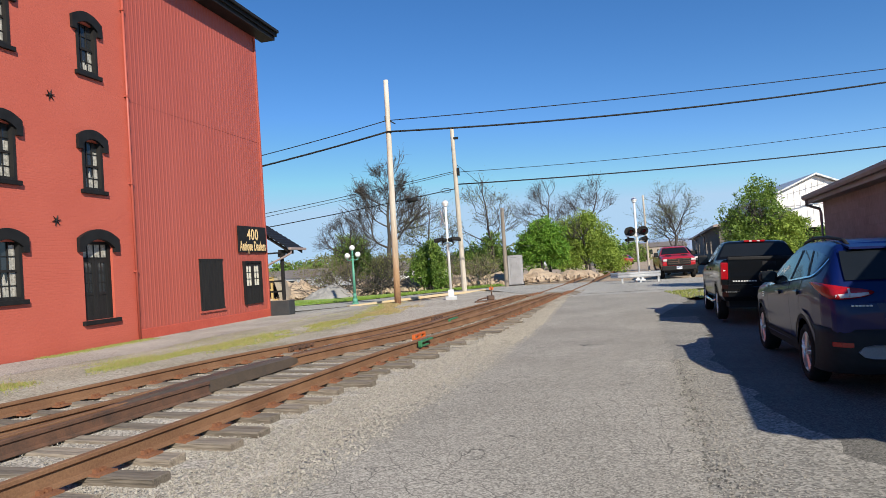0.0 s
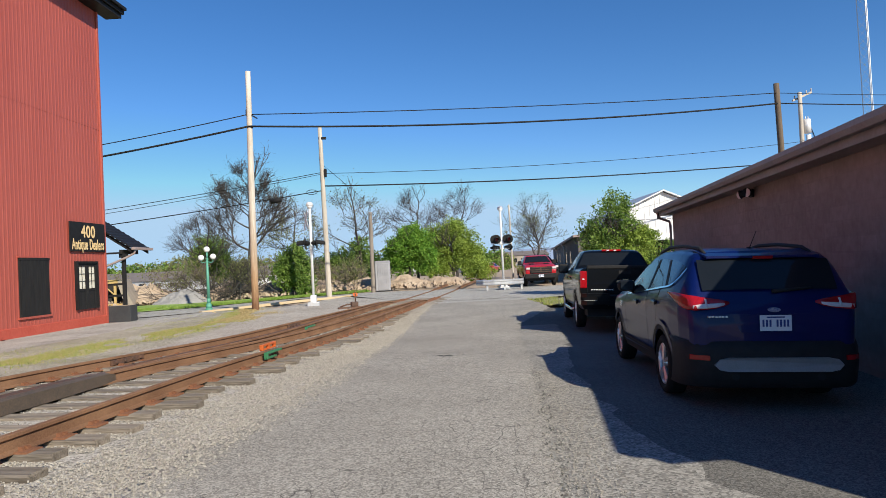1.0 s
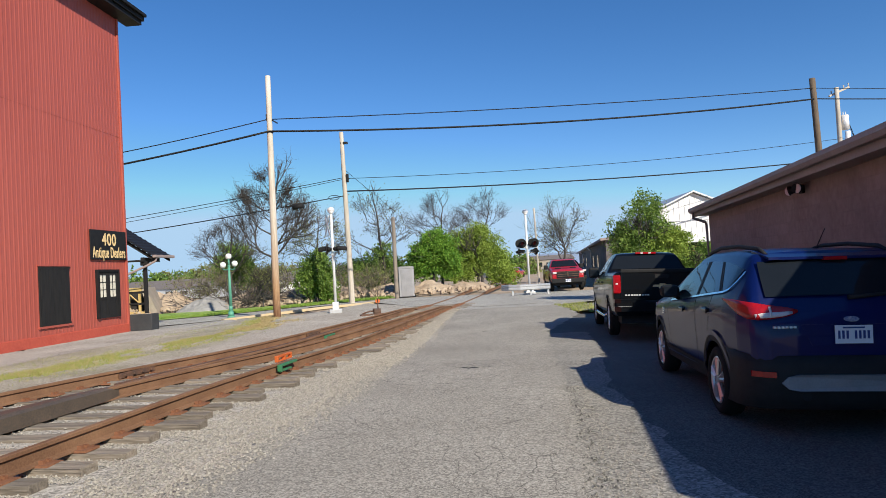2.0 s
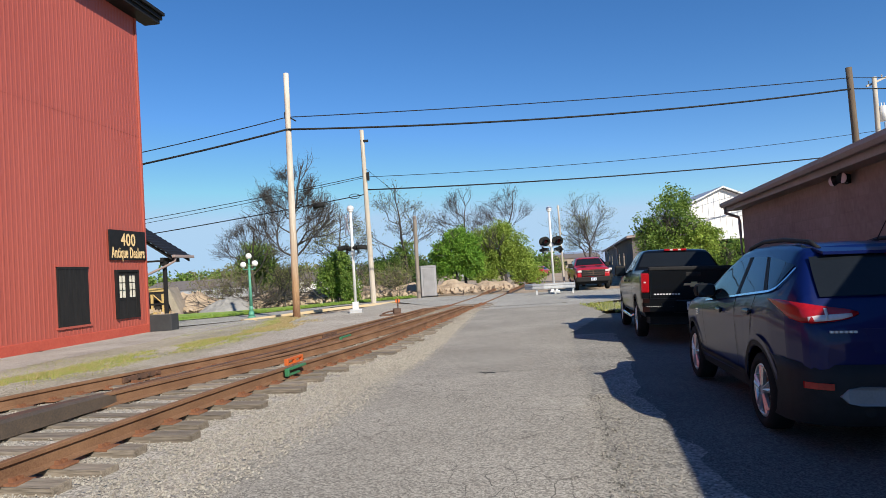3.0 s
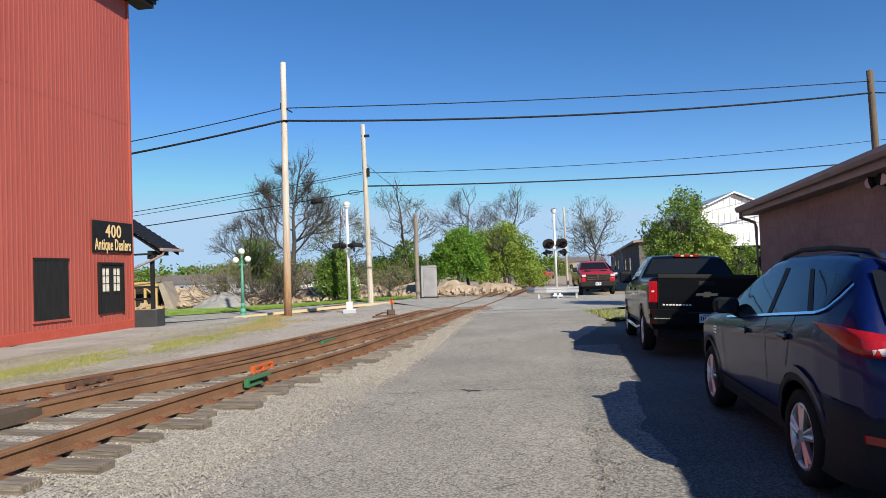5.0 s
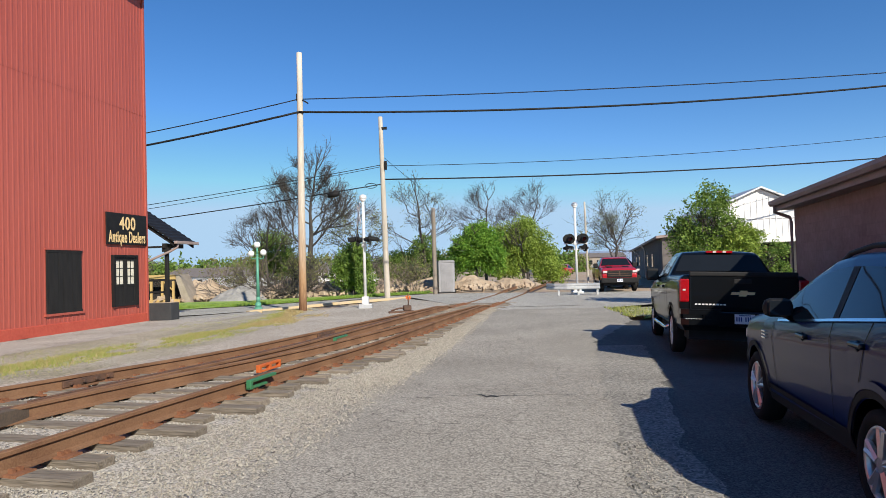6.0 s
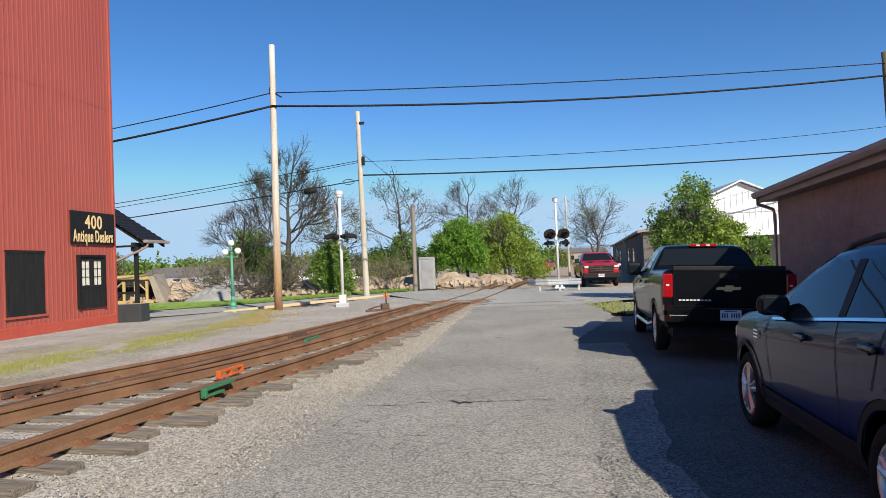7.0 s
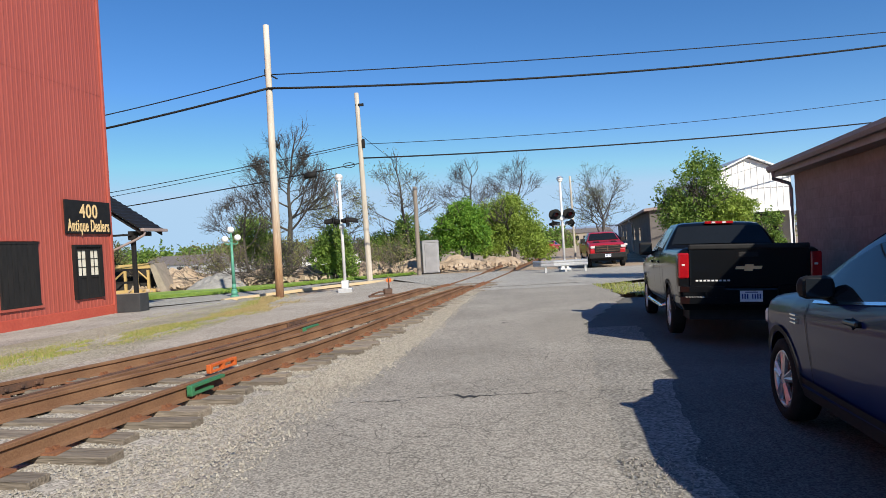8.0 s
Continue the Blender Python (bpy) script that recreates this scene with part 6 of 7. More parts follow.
# steel guard rail at the street's edge
gr = thing("guard_rail", "short galvanised steel guard rail at the street edge", "guard rail", pose(4.4, 34.2, -0.15, 0, 0, 0))
bm = B()
wprof = [(0.0, 0.0), (0.05, 0.04), (0.05, 0.1), (0.0, 0.15), (0.0, 0.17), (0.05, 0.22), (0.05, 0.28), (0.0, 0.32), (-0.006, 0.32), (0.042, 0.28), (0.042, 0.22), (-0.008, 0.17), (-0.008, 0.15), (0.042, 0.1), (0.042, 0.04), (-0.006, 0.0)]
sweep(bm, [(-1.55, 0.9, 0.28), (-1.2, 0.2, 0.28), (-0.6, 0.0, 0.28), (0.4, 0.0, 0.28), (1.05, -0.1, 0.28)], wprof)
part("rail_beam", bm, "galv", gr)
for x, y in ((-1.0, 0.15), (0.0, 0.1), (0.95, 0.0)):
    bm = B()
    box(bm, x - 0.05, x + 0.05, y + 0.03, y + 0.15, -0.1, 0.58)
    part("post", bm, "galv", gr)
# portable toilet beside the short pole
wc = thing("portable_toilet", "grey plastic portable toilet with louvred door", "portable toilet", pose(-3.2, 44.4, -0.28, 0, 0, 14))
bm = B()
box(bm, -0.55, 0.55, -0.55, 0.55, 0.06, 2.05, bevel=0.03)
part("cabin", bm, "plastic2", wc)
bm = B()
prism(bm, [(-0.58, -0.58, 2.05), (0.58, -0.58, 2.05), (0.5, -0.58, 2.2), (-0.5, -0.58, 2.2)], (0, 1.16, 0))
part("roof", bm, "plastic", wc)
bm = B()
box(bm, -0.4, 0.4, -0.585, -0.55, 0.12, 1.98, bevel=0.01)
wd = part("door", bm, "plastic", wc)
for z0, z1 in ((0.25, 0.9), (1.15, 1.85)):
    for k in range(5):
        bm = B()
        x = -0.3 + k * 0.13
        box(bm, x, x + 0.06, -0.6, -0.58, z0, z1)
        part("louvre", bm, "plastic", wd)
bm = B()
box(bm, -0.6, 0.6, -0.6, 0.6, 0, 0.07)
part("skid", bm, "trim", wc)

# green street lamp with three globes
sl = thing("street_lamp", "green cast iron street lamp with three white globes", "street lamp", pose(-11.25, 30.9, -0.28))
bm = B()
lp = [(0.0, 0.2), (0.06, 0.2), (0.1, 0.15), (0.3, 0.13), (0.36, 0.1), (0.6, 0.085), (2.55, 0.05), (2.6, 0.08), (2.66, 0.05), (2.95, 0.04)]
for (z0, r0), (z1, r1) in zip(lp, lp[1:]):
    rod(bm, (0, 0, z0), (0, 0, z1), r0, r1, 14)
part("post", bm, "lampgreen", sl)
for x in (-0.3, 0.3):
    bm = B()
    tube(bm, [(0, 0, 2.5), (x * 0.5, 0, 2.42), (x, 0, 2.45), (x, 0, 2.55)], 0.025, 8)
    part("arm", bm, "lampgreen", sl)
for x, z in ((-0.3, 2.68), (0.3, 2.72), (0, 3.1)):
    bm = B()
    ball(bm, (x, 0, z), 0.15, 3)
    part("globe", bm, "globe", sl)
# yellow kerb
bm = B()
sweep(bm, [(x, y, H(x, y) - 0.095) for x, y in ((-11.0, 28.9), (-9.6, 30.7), (-7.4, 33.6), (-4.7, 36.6))], [(-0.17, 0), (-0.17, 0.1), (-0.13, 0.13), (0.12, 0.13), (0.16, 0.1), (0.16, 0)])
tagged(part("kerb", bm, "yellowcurb"), "worn yellow painted concrete kerb", "kerb", kind="structure")
# switch stand beside the points
st = thing("switch_stand", "low rusty switch stand with a red and yellow target", "switch stand", pose(-3.2, 24.6, -0.2, 0, 0, 20))
bm = B()
box(bm, -0.7, 0.25, -0.12, 0.12, 0.0, 0.1, bevel=0.02)
box(bm, -0.15, 0.15, -0.12, 0.12, 0.1, 0.3, bevel=0.04)
tube(bm, [(-0.6, 0, 0.12), (-0.3, 0, 0.2), (0, 0, 0.2)], 0.03, 8)
part("base", bm, "iron", st)
bm = B()
rod(bm, (0.05, 0, 0.28), (0.05, 0, 0.72), 0.025)
part("spindle", bm, "iron", st)
for a, c in ((0, "orange"), (90, "yellowcurb")):
    bm = B()
    prism(bm, [(-0.04, -0.006, 0.44), (0.04, -0.006, 0.44), (0.15, -0.006, 0.5), (0.12, -0.006, 0.57), (0.17, -0.006, 0.63), (0.06, -0.006, 0.66), (0, -0.006, 0.72), (-0.06, -0.006, 0.66), (-0.17, -0.006, 0.63), (-0.12, -0.006, 0.57), (-0.15, -0.006, 0.5)], (0, 0.012, 0))
    bmesh.ops.transform(bm, matrix=pose(0.05, 0, 0.2 if a == 0 else 0.25, 0, 0, a) @ Matrix.Scale(0.7, 4), verts=bm.verts)
    part("target", bm, c, st)

# ---- buildings beyond the street ----
h2 = thing("block_building", "long low grey block building along the tracks", "building", pose(10.4, 42.5, -0.2, 0, 0, -10))
bm = B()
prism(bm, [(0.35, 0, 0), (0.35, 0, 3.1), (4.6, 0, 3.5), (4.6, 0, 0)], (0, 60, 0))
part("wall", bm, "block", h2)
bm = B()
prism(bm, [(0.0, -0.3, 3.08), (0.0, -0.3, 3.24), (4.9, -0.3, 3.7), (4.9, -0.3, 3.54)], (0, 60.6, 0))
part("roof", bm, "fascia", h2, "shallow roof with a pale fascia")
for v in (19.8, 44.0):
    bm = B()
    tube(bm, [(0.0, v, 3.08), (0.05, v, 2.95), (0.28, v, 2.75), (0.3, v, 0.1)], 0.06, 8)
    part("downpipe", bm, "alu", h2)
for v in (9, 16, 32, 40):
    bm = B()
    box(bm, 0.32, 0.36, v, v + 1.6, 1.2, 2.2)
    part("window", bm, "winglass", h2)
# white board-and-batten gable over an open dark bay
h4 = thing("white_barn", "white board-and-batten gabled building over an open bay", "building", pose(18.5, 46.6, -0.2, 0, 0, -2))
bm = B()
prism(bm, [(-2.75, 0, 2.95), (-2.75, 0, 5.2), (0, 0, 6.4), (2.75, 0, 5.2), (2.75, 0, 2.95)], (0, 0.15, 0))
part("gable_wall", bm, "white", h4)
for k in range(14):
    x = -2.65 + k * 0.408
    bm = B()
    box(bm, x - 0.03, x + 0.03, -0.03, 0.0, 3.0, 6.35 - abs(x) * 0.44)
    part("batten", bm, "white", h4)
bm = B()
box(bm, -2.75, 2.75, -0.02, 0.005, 4.3, 4.36)
part("joint_shadow", bm, "plastic2", h4)
bm = B()
for sx in (-1, 1):
    prism(bm, [(0, -0.35, 6.45), (0, -0.35, 6.57), (sx * 3.1, -0.35, 5.2), (sx * 3.1, -0.35, 5.08)], (0, 12, 0))
part("roof", bm, "galv", h4)
bm = B()
box(bm, -2.75, -2.6, 0, 12, 0, 5.2)
box(bm, 2.6, 2.75, 0, 12, 0, 5.2)
box(bm, -2.6, 2.6, 11.8, 12, 0, 5.2)
part("side_wall", bm, "white", h4)
bm = B()
box(bm, -2.8, -2.5, -0.1, 0.2, 0, 2.95)
box(bm, 2.5, 2.8, -0.1, 0.2, 0, 2.95)
box(bm, -2.8, 2.8, -0.12, 0.2, 2.72, 2.96)
part("post", bm, "alu", h4)
# added near-black sheet that paints the shade inside the bay
bm = B()
box(bm, -2.6, 2.6, 2.0, 2.2, 0, 2.7)
part("bay_shade_sheet", bm, "dark", h4)
for z in (2.35, 2.05):
    bm = B()
    box(bm, -2.4, 1.8, 0.9, 0.98, z, z + 0.06)
    part("shelf_bar", bm, "lumber", h4)
# lattice mast
tw = thing("lattice_mast", "tall thin steel lattice mast", "mast", pose(45.2, 60.3, -0.2))
corners = [(0.0, -0.5), (0.45, 0.3), (-0.45, 0.3)]
for cx, cy in corners:
    bm = B()
    rod(bm, (cx, cy, 0), (cx, cy, 42), 0.05, 0.05, 6)
    part("leg", bm, "galv", tw)
bm = B()
for k in range(52):
    z = k * 0.8
    for a, b in zip(corners, corners[1:] + corners[:1]):
        rod(bm, (*a, z), (*b, z + 0.8), 0.014, 0.014, 4, False)
tagged(part("lattice", bm, "galv", tw), kind="stuff")
vp = thing("vent_pipe", "short white vent pipe beyond the shed roof", "pipe", pose(20.6, 31, -0.2))
bm = B()
rod(bm, (0, 0, 0), (0, 0, 7.6), 0.12, 0.12, 12)
part("pipe", bm, "white", vp)


# ---- trees ----
def limbs(bm, rng, p, d, length, r, depth, tips, spread, rmin, rise=0.12):
    """Tapered limbs that fork until depth runs out; tips collects the ends."""
    q = p
    n = 3
    for k in range(n):
        d = (d + Vector((rng.gauss(0, 0.13), rng.gauss(0, 0.13), rng.gauss(rise * 0.4, 0.08)))).normalized()
        nxt = q + d * length / n
        ra, rb = max(rmin, r * (1 - 0.3 * k / n)), max(rmin, r * (1 - 0.3 * (k + 1) / n))
        rod(bm, q, nxt, ra, rb, 8 if r > 0.05 else (5 if r > 0.02 else 3), False)
        q = nxt
        if depth > 0 and k >= 1 and rng.random() < 0.75:
            side = (d + Vector((rng.gauss(0, 1), rng.gauss(0, 1), rng.gauss(0.1, 0.6))).normalized() * spread).normalized()
            limbs(bm, rng, q, side, length * rng.uniform(0.6, 0.9), r * 0.5, depth - 1, tips, spread, rmin, rise)
    tips.append(q)
    if depth > 0:
        for _ in range(2):
            side = (d + Vector((rng.gauss(0, 1), rng.gauss(0, 1), rng.gauss(0.15, 0.5))).normalized() * spread * 0.8).normalized()
            limbs(bm, rng, q, side, length * rng.uniform(0.68, 0.95), r * 0.62, depth - 1, tips, spread, rmin, rise)


def leaf_mesh(points, size, rng, material, name="crown"):
    """Small folded leaves, one island each, at the given points."""
    pts = np.array(points, float)
    n = len(pts)
    a = rng.normal(size=(n, 3))
    a /= np.linalg.norm(a, axis=1)[:, None]
    b = np.cross(a, rng.normal(size=(n, 3)))
    b /= np.linalg.norm(b, axis=1)[:, None]
    s = size * rng.uniform(0.6, 1.3, (n, 1))
    c = np.cross(a, b) * s * 0.18
    v = np.stack([pts - a * s, pts + b * s * 0.55 + c, pts + a * s, pts - b * s * 0.55 + c], 1).reshape(-1, 3)
    f = np.arange(4 * n).reshape(-1, 4)
    tri = np.concatenate([f[:, [0, 1, 2]], f[:, [0, 2, 3]]])
    me = bpy.data.meshes.new(name)
    me.from_pydata(v.tolist(), [], tri.tolist())
    me.materials.append(M[material])
    return me


def cloud(blobs, n, rng, shell=0.55):
    """Points in a few rough ellipsoids, thicker to the outside, with gaps."""
    vol = np.array([b[3] * b[4] * b[5] for b in blobs]) ** 0.67
    pick = rng.choice(len(blobs), n, p=vol / vol.sum())
    bl = np.array(blobs)[pick]
    d = rng.normal(size=(n, 3))
    d /= np.linalg.norm(d, axis=1)[:, None]
    r = rng.uniform(shell ** 3, 1, n) ** (1 / 3)
    lump = 1 + 0.16 * np.sin(d[:, 0] * 5.1 + pick) * np.sin(d[:, 1] * 4.3 + 2 * pick) + 0.12 * np.sin(d[:, 2] * 7.7 + d[:, 0] * 6 + pick) + 0.06 * rng.normal(size=n)
    p = bl[:, :3] + d * bl[:, 3:6] * (r * lump)[:, None]
    m = max(8, n // 45)
    core = p[rng.choice(n, m, replace=False)]
    which = rng.integers(0, m, n)
    tight = 0.16 * (bl[:, 3:6].mean(1) / 1.2)[:, None]
    p = np.where(rng.random((n, 1)) < 0.72, core[which] + rng.normal(size=(n, 3)) * tight, p)
    keep = np.sin(p[:, 0] * 2.3 + p[:, 2] * 1.7) + np.sin(p[:, 1] * 2.9 - p[:, 2] * 2.1) + rng.normal(size=n) * 0.8 > -1.35
    return p[keep]


def tree(name, label, loc, trunk_h, length, r, depth, seed, leaves=0, leaf="leaf", size=0.1, jitter=0.35, spread=0.75, lean=(0, 0), bark="bark", rmin=0.012, blobs=None, rise=0.12, category="tree", more=None, leader=0, twigs=0):
    t = thing(name, label, category, Matrix.Translation(loc), "trees")
    rng = random.Random(seed)
    bm = B()
    tips = []
    base = Vector((0, 0, -0.2))
    top = Vector((lean[0], lean[1], trunk_h))
    mid = base.lerp(top, 0.5) + Vector((rng.gauss(0, 0.06), rng.gauss(0, 0.06), 0))
    rod(bm, base, Vector((0, 0, 0.25)), r * 1.35, r * 1.08, 10, False)
    rod(bm, Vector((0, 0, 0.25)), mid, r * 1.08, r * 0.95, 10, False)
    rod(bm, mid, top, r * 0.95, r * 0.85, 10, False)
    if leader:
        q, d, rr = top, Vector((lean[0] * 0.1, lean[1] * 0.1, 1)).normalized(), r * 0.85
        for k in range(leader):
            nd = (d + Vector((rng.gauss(0, 0.1), rng.gauss(0, 0.1), 0.05))).normalized()
            nxt = q + nd * length * 0.42
            rod(bm, q, nxt, rr, rr * 0.84, 9, False)
            q, d, rr = nxt, nd, rr * 0.84
            for _ in range(2):
                an = rng.uniform(0, math.tau)
                f = 1 - 0.55 * k / leader
                limbs(bm, rng, q, Vector((math.cos(an), math.sin(an), rng.uniform(0.1, 0.8))).normalized(), length * 0.75 * f, rr * 0.5, depth - 1, tips, spread, rmin, rise)
        limbs(bm, rng, q, d, length * 0.6, rr, depth - 2, tips, spread, rmin, rise)
    for k in range(0 if leader else 3):
        an = rng.uniform(0, math.tau)
        limbs(bm, rng, top, Vector((math.cos(an) * spread * 0.8, math.sin(an) * spread * 0.8, 1)).normalized(), length, r * 0.7, depth, tips, spread, rmin, rise)
    if twigs:
        for p in list(tips):
            for _ in range(twigs):
                d = Vector((rng.gauss(0, 1), rng.gauss(0, 1), rng.gauss(0.4, 0.7))).normalized()
                q = p + d * rng.uniform(0.15, 0.4)
                rod(bm, p, q, rmin * 0.7, rmin * 0.55, 3, False)
                rod(bm, q, q + (d + Vector((rng.gauss(0, 0.5), rng.gauss(0, 0.5), 0.2))).normalized() * rng.uniform(0.15, 0.4), rmin * 0.55, rmin * 0.4, 3, False)
    part("trunk", bm, bark, t)
    nr = np.random.default_rng(seed)
    pts = []
    if leaves and blobs:
        pts = cloud(blobs, leaves, nr)
    elif leaves:
        tp = np.array([tuple(p) for p in tips])
        pts = tp[nr.integers(0, len(tp), leaves)] + nr.normal(size=(leaves, 3)) * jitter
    if len(pts):
        ob = new("crown", leaf_mesh(pts, size, nr, leaf))
        ob.parent = t
    if more:
        ob = new("crown", leaf_mesh(cloud(more[0], more[1], nr), size, nr, more[2]))
        ob.parent = t
    return t


# the small leafy tree at the corner, greener one side and yellow on the other
tree("leafy_tree", "small leafy green tree at the street corner", (8.15, 25.2, -0.2), 1.1, 0.75, 0.09, 4, 3, 13000, "leafmid", 0.055, spread=0.7,
     blobs=[(-0.3, 0, 3.1, 1.05, 0.9, 1.05), (-0.9, 0.2, 2.4, 0.7, 0.7, 0.75), (0.5, 0.3, 2.6, 0.9, 0.8, 0.9), (0.1, 0, 3.9, 0.6, 0.6, 0.6), (-0.5, -0.2, 1.7, 0.8, 0.7, 0.6)],
     more=([(0.9, -0.3, 2.2, 0.75, 0.6, 0.7), (1.3, -0.2, 2.5, 0.6, 0.5, 0.35), (0.5, -0.5, 1.6, 0.7, 0.5, 0.5)], 6000, "leafyellow"))
tree("bush", "leafy yellow-green bush beside the shed end", (10.2, 25.5, -0.2), 0.4, 0.5, 0.04, 3, 31, 5200, "leafmid", 0.055, category="bush",
     blobs=[(0, 0, 1.6, 0.7, 0.6, 0.5), (-0.5, 0, 1.0, 0.6, 0.6, 0.7), (0.4, 0, 0.9, 0.7, 0.6, 0.7), (0.5, 0, 2.0, 0.4, 0.4, 0.3)])
# bare trees behind the street
tree("bare_tree", "tall bare tree with dark forked limbs", (-12.95, 45.5, -0.1), 2.4, 1.95, 0.24, 5, 11, spread=0.6, rmin=0.011, rise=0.12, lean=(0.1, 0), leader=6, twigs=1)
tree("bare_tree", "bare leaning tree with thin limbs", (-15.6, 45.2, -0.1), 1.6, 1.6, 0.13, 4, 15, spread=0.75, rmin=0.010, rise=0.12, lean=(-0.3, 0), leader=4, twigs=2)
tree("bare_tree", "bare many-limbed tree behind the street", (-5.0, 48.5, 0.2), 1.8, 1.9, 0.15, 4, 21, 900, "leafpale", 0.06, spread=0.8, rmin=0.011, rise=0.1, leader=5)
tree("bare_tree", "pale budding tree behind the street", (-11.2, 52, 0), 1.6, 1.9, 0.14, 4, 24, 2500, "leafpale", 0.07, spread=0.85, rmin=0.011, rise=0.05, leader=4)
tree("bare_tree", "far bare tree over the bushes", (-0.6, 60, 0), 3.0, 2.0, 0.13, 4, 27, spread=0.7, rmin=0.011, rise=0.14, leader=4, twigs=2)
tree("bare_tree", "far bare tree over the bushes", (3.4, 64, 0), 3.2, 2.1, 0.13, 4, 29, spread=0.7, rmin=0.011, rise=0.14, leader=4, twigs=2)
tree("budding_tree", "thin budding tree beyond the parked red truck", (10.6, 58, -0.1), 1.6, 1.75, 0.13, 4, 33, 2600, "leafpale", 0.06, jitter=0.25, spread=0.95, rmin=0.01, rise=0.06, twigs=1)
# green trees and bushes
tree("leafy_tree", "dense bright green leafy tree", (-1.2, 50.5, -0.1), 1.5, 1.2, 0.12, 3, 41, 26000, "leaf", 0.1,
     blobs=[(0.2, 0, 3.2, 1.6, 1.4, 1.6), (-0.7, 0, 2.8, 1.3, 1.2, 1.3), (1.0, 0, 2.4, 1.2, 1.2, 1.3), (0.2, 0, 4.1, 0.9, 0.9, 0.8), (-1.2, 0, 2.0, 0.9, 0.9, 0.9)])
tree("leafy_tree", "large yellow-green tree beyond the bright green one", (2.6, 57, -0.1), 1.0, 1.6, 0.14, 3, 43, 30000, "leafyellow", 0.1,
     blobs=[(0.2, 0, 3.4, 2.0, 1.6, 1.7), (1.4, 0, 2.2, 1.5, 1.3, 1.6), (-1.0, 0, 3.6, 1.4, 1.2, 1.6), (0.4, 0, 4.8, 1.0, 1.0, 0.8), (2.2, -1, 1.0, 1.5, 1.2, 1.0), (-1.2, 0, 1.8, 1.4, 1.2, 1.4)])
tree("bush", "dark green leafy bush behind the street", (-9.2, 43.0, -0.1), 0.6, 1.0, 0.08, 3, 45, 15000, "leafmid", 0.085, category="bush",
     blobs=[(0, 0, 1.9, 1.2, 1.0, 1.3), (-0.6, 0, 1.2, 0.9, 0.9, 1.1), (0.6, 0, 1.1, 0.9, 0.9, 1.1), (0.1, 0, 2.9, 0.6, 0.6, 0.6)])
tree("bush", "tangled green shrubbery behind the street", (-5.6, 49.5, -0.1), 0.6, 1.2, 0.08, 3, 47, 14000, "leafdark", 0.09, category="bush",
     blobs=[(0, 0, 1.6, 2.4, 1.2, 1.5), (-2.0, 0, 1.4, 1.4, 1.0, 1.3), (1.8, 0, 1.2, 1.2, 1.0, 1.2)], more=([(0.5, -0.8, 2.6, 1.0, 0.7, 1.3), (-1.5, -0.6, 1.6, 1.2, 0.7, 1.0)], 6000, "leafmid"))
tree("leafy_tree", "leafy green tree behind the rubble heaps", (-18.3, 54, -0.2), 1.6, 1.4, 0.14, 3, 49, 12000, "leafmid", 0.1,
     blobs=[(0, 0, 3.6, 1.7, 1.5, 1.6), (-0.9, 0, 2.4, 1.3, 1.2, 1.2), (1.0, 0, 2.2, 1.2, 1.1, 1.2)])
tree("bush", "spindly half-leafed bush by the street lamp", (-12.6, 41.6, -0.2), 0.3, 0.8, 0.04, 4, 51, 900, "leafpale", 0.06, jitter=0.2, category="bush", rmin=0.008)
tree("bush", "green and brown bush behind the porch", (-24.5, 43, -0.2), 0.5, 0.9, 0.06, 3, 53, 3000, "leafpale", 0.09, category="bush",
     blobs=[(0, 0, 2.0, 1.1, 1.0, 1.6), (0.8, 0, 1.2, 0.9, 0.9, 1.0)])

nr = np.random.default_rng(9)
blobs = []
for k in range(70):
    x = nr.uniform(-150, -22) if k < 50 else nr.uniform(-22, 60)
    y = nr.uniform(95, 150)
    h = nr.uniform(1.4, 3.2) * (y / 110)
    blobs.append((x, y, h * 0.35, h * 1.6, h, h))
for leaf, n, sl in (("leafmid", 55000, slice(0, None, 2)), ("leafpale", 55000, slice(1, None, 2))):
    ob = new("far_woods", leaf_mesh(cloud(blobs[sl], n, nr), 0.32, nr, leaf, "far_woods"))
    tagged(ob, "far line of spring woods in mixed greens", "trees", kind="stuff")

# low bare scrub along the rubble
tips, bm, rs = [], B(), random.Random(12)
for k in range(60):
    x = rs.uniform(-24, -5)
    limbs(bm, rs, Vector((x, 43.5 + 0.12 * x * 0 + rs.uniform(-1, 5), -0.2)), Vector((rs.gauss(0, 0.5), rs.gauss(0, 0.4), 1)).normalized(), rs.uniform(0.5, 1.0), 0.02, 3, tips, 0.8, 0.008)
tagged(part("scrub", bm, "twig"), "bare brown scrub along the rubble", "scrub", kind="stuff")
ob = new("scrub_leaves", leaf_mesh(np.array([tuple(p) for p in tips])[nr.integers(0, len(tips), 5000)] + nr.normal(size=(5000, 3)) * 0.25, 0.07, nr, "leafpale", "scrub_leaves"))
tagged(ob, "small pale leaves on the scrub", "scrub", kind="stuff")

bm, rs = B(), random.Random(31)
for k in range(46):
    base = Vector((rs.gauss(-14.2, 1.3), rs.gauss(42.6, 0.6), -0.25 + 0.5 * rs.random()))
    limbs(bm, rs, base, Vector((rs.gauss(0, 1), rs.gauss(0, 0.6), rs.uniform(0.05, 0.5))).normalized(), rs.uniform(0.7, 1.4), 0.035, 2, [], 0.9, 0.011, 0.0)
tagged(part("brush_pile", bm, "bark"), "dark tangled heap of cut branches among the rubble", "brush pile", kind="stuff")


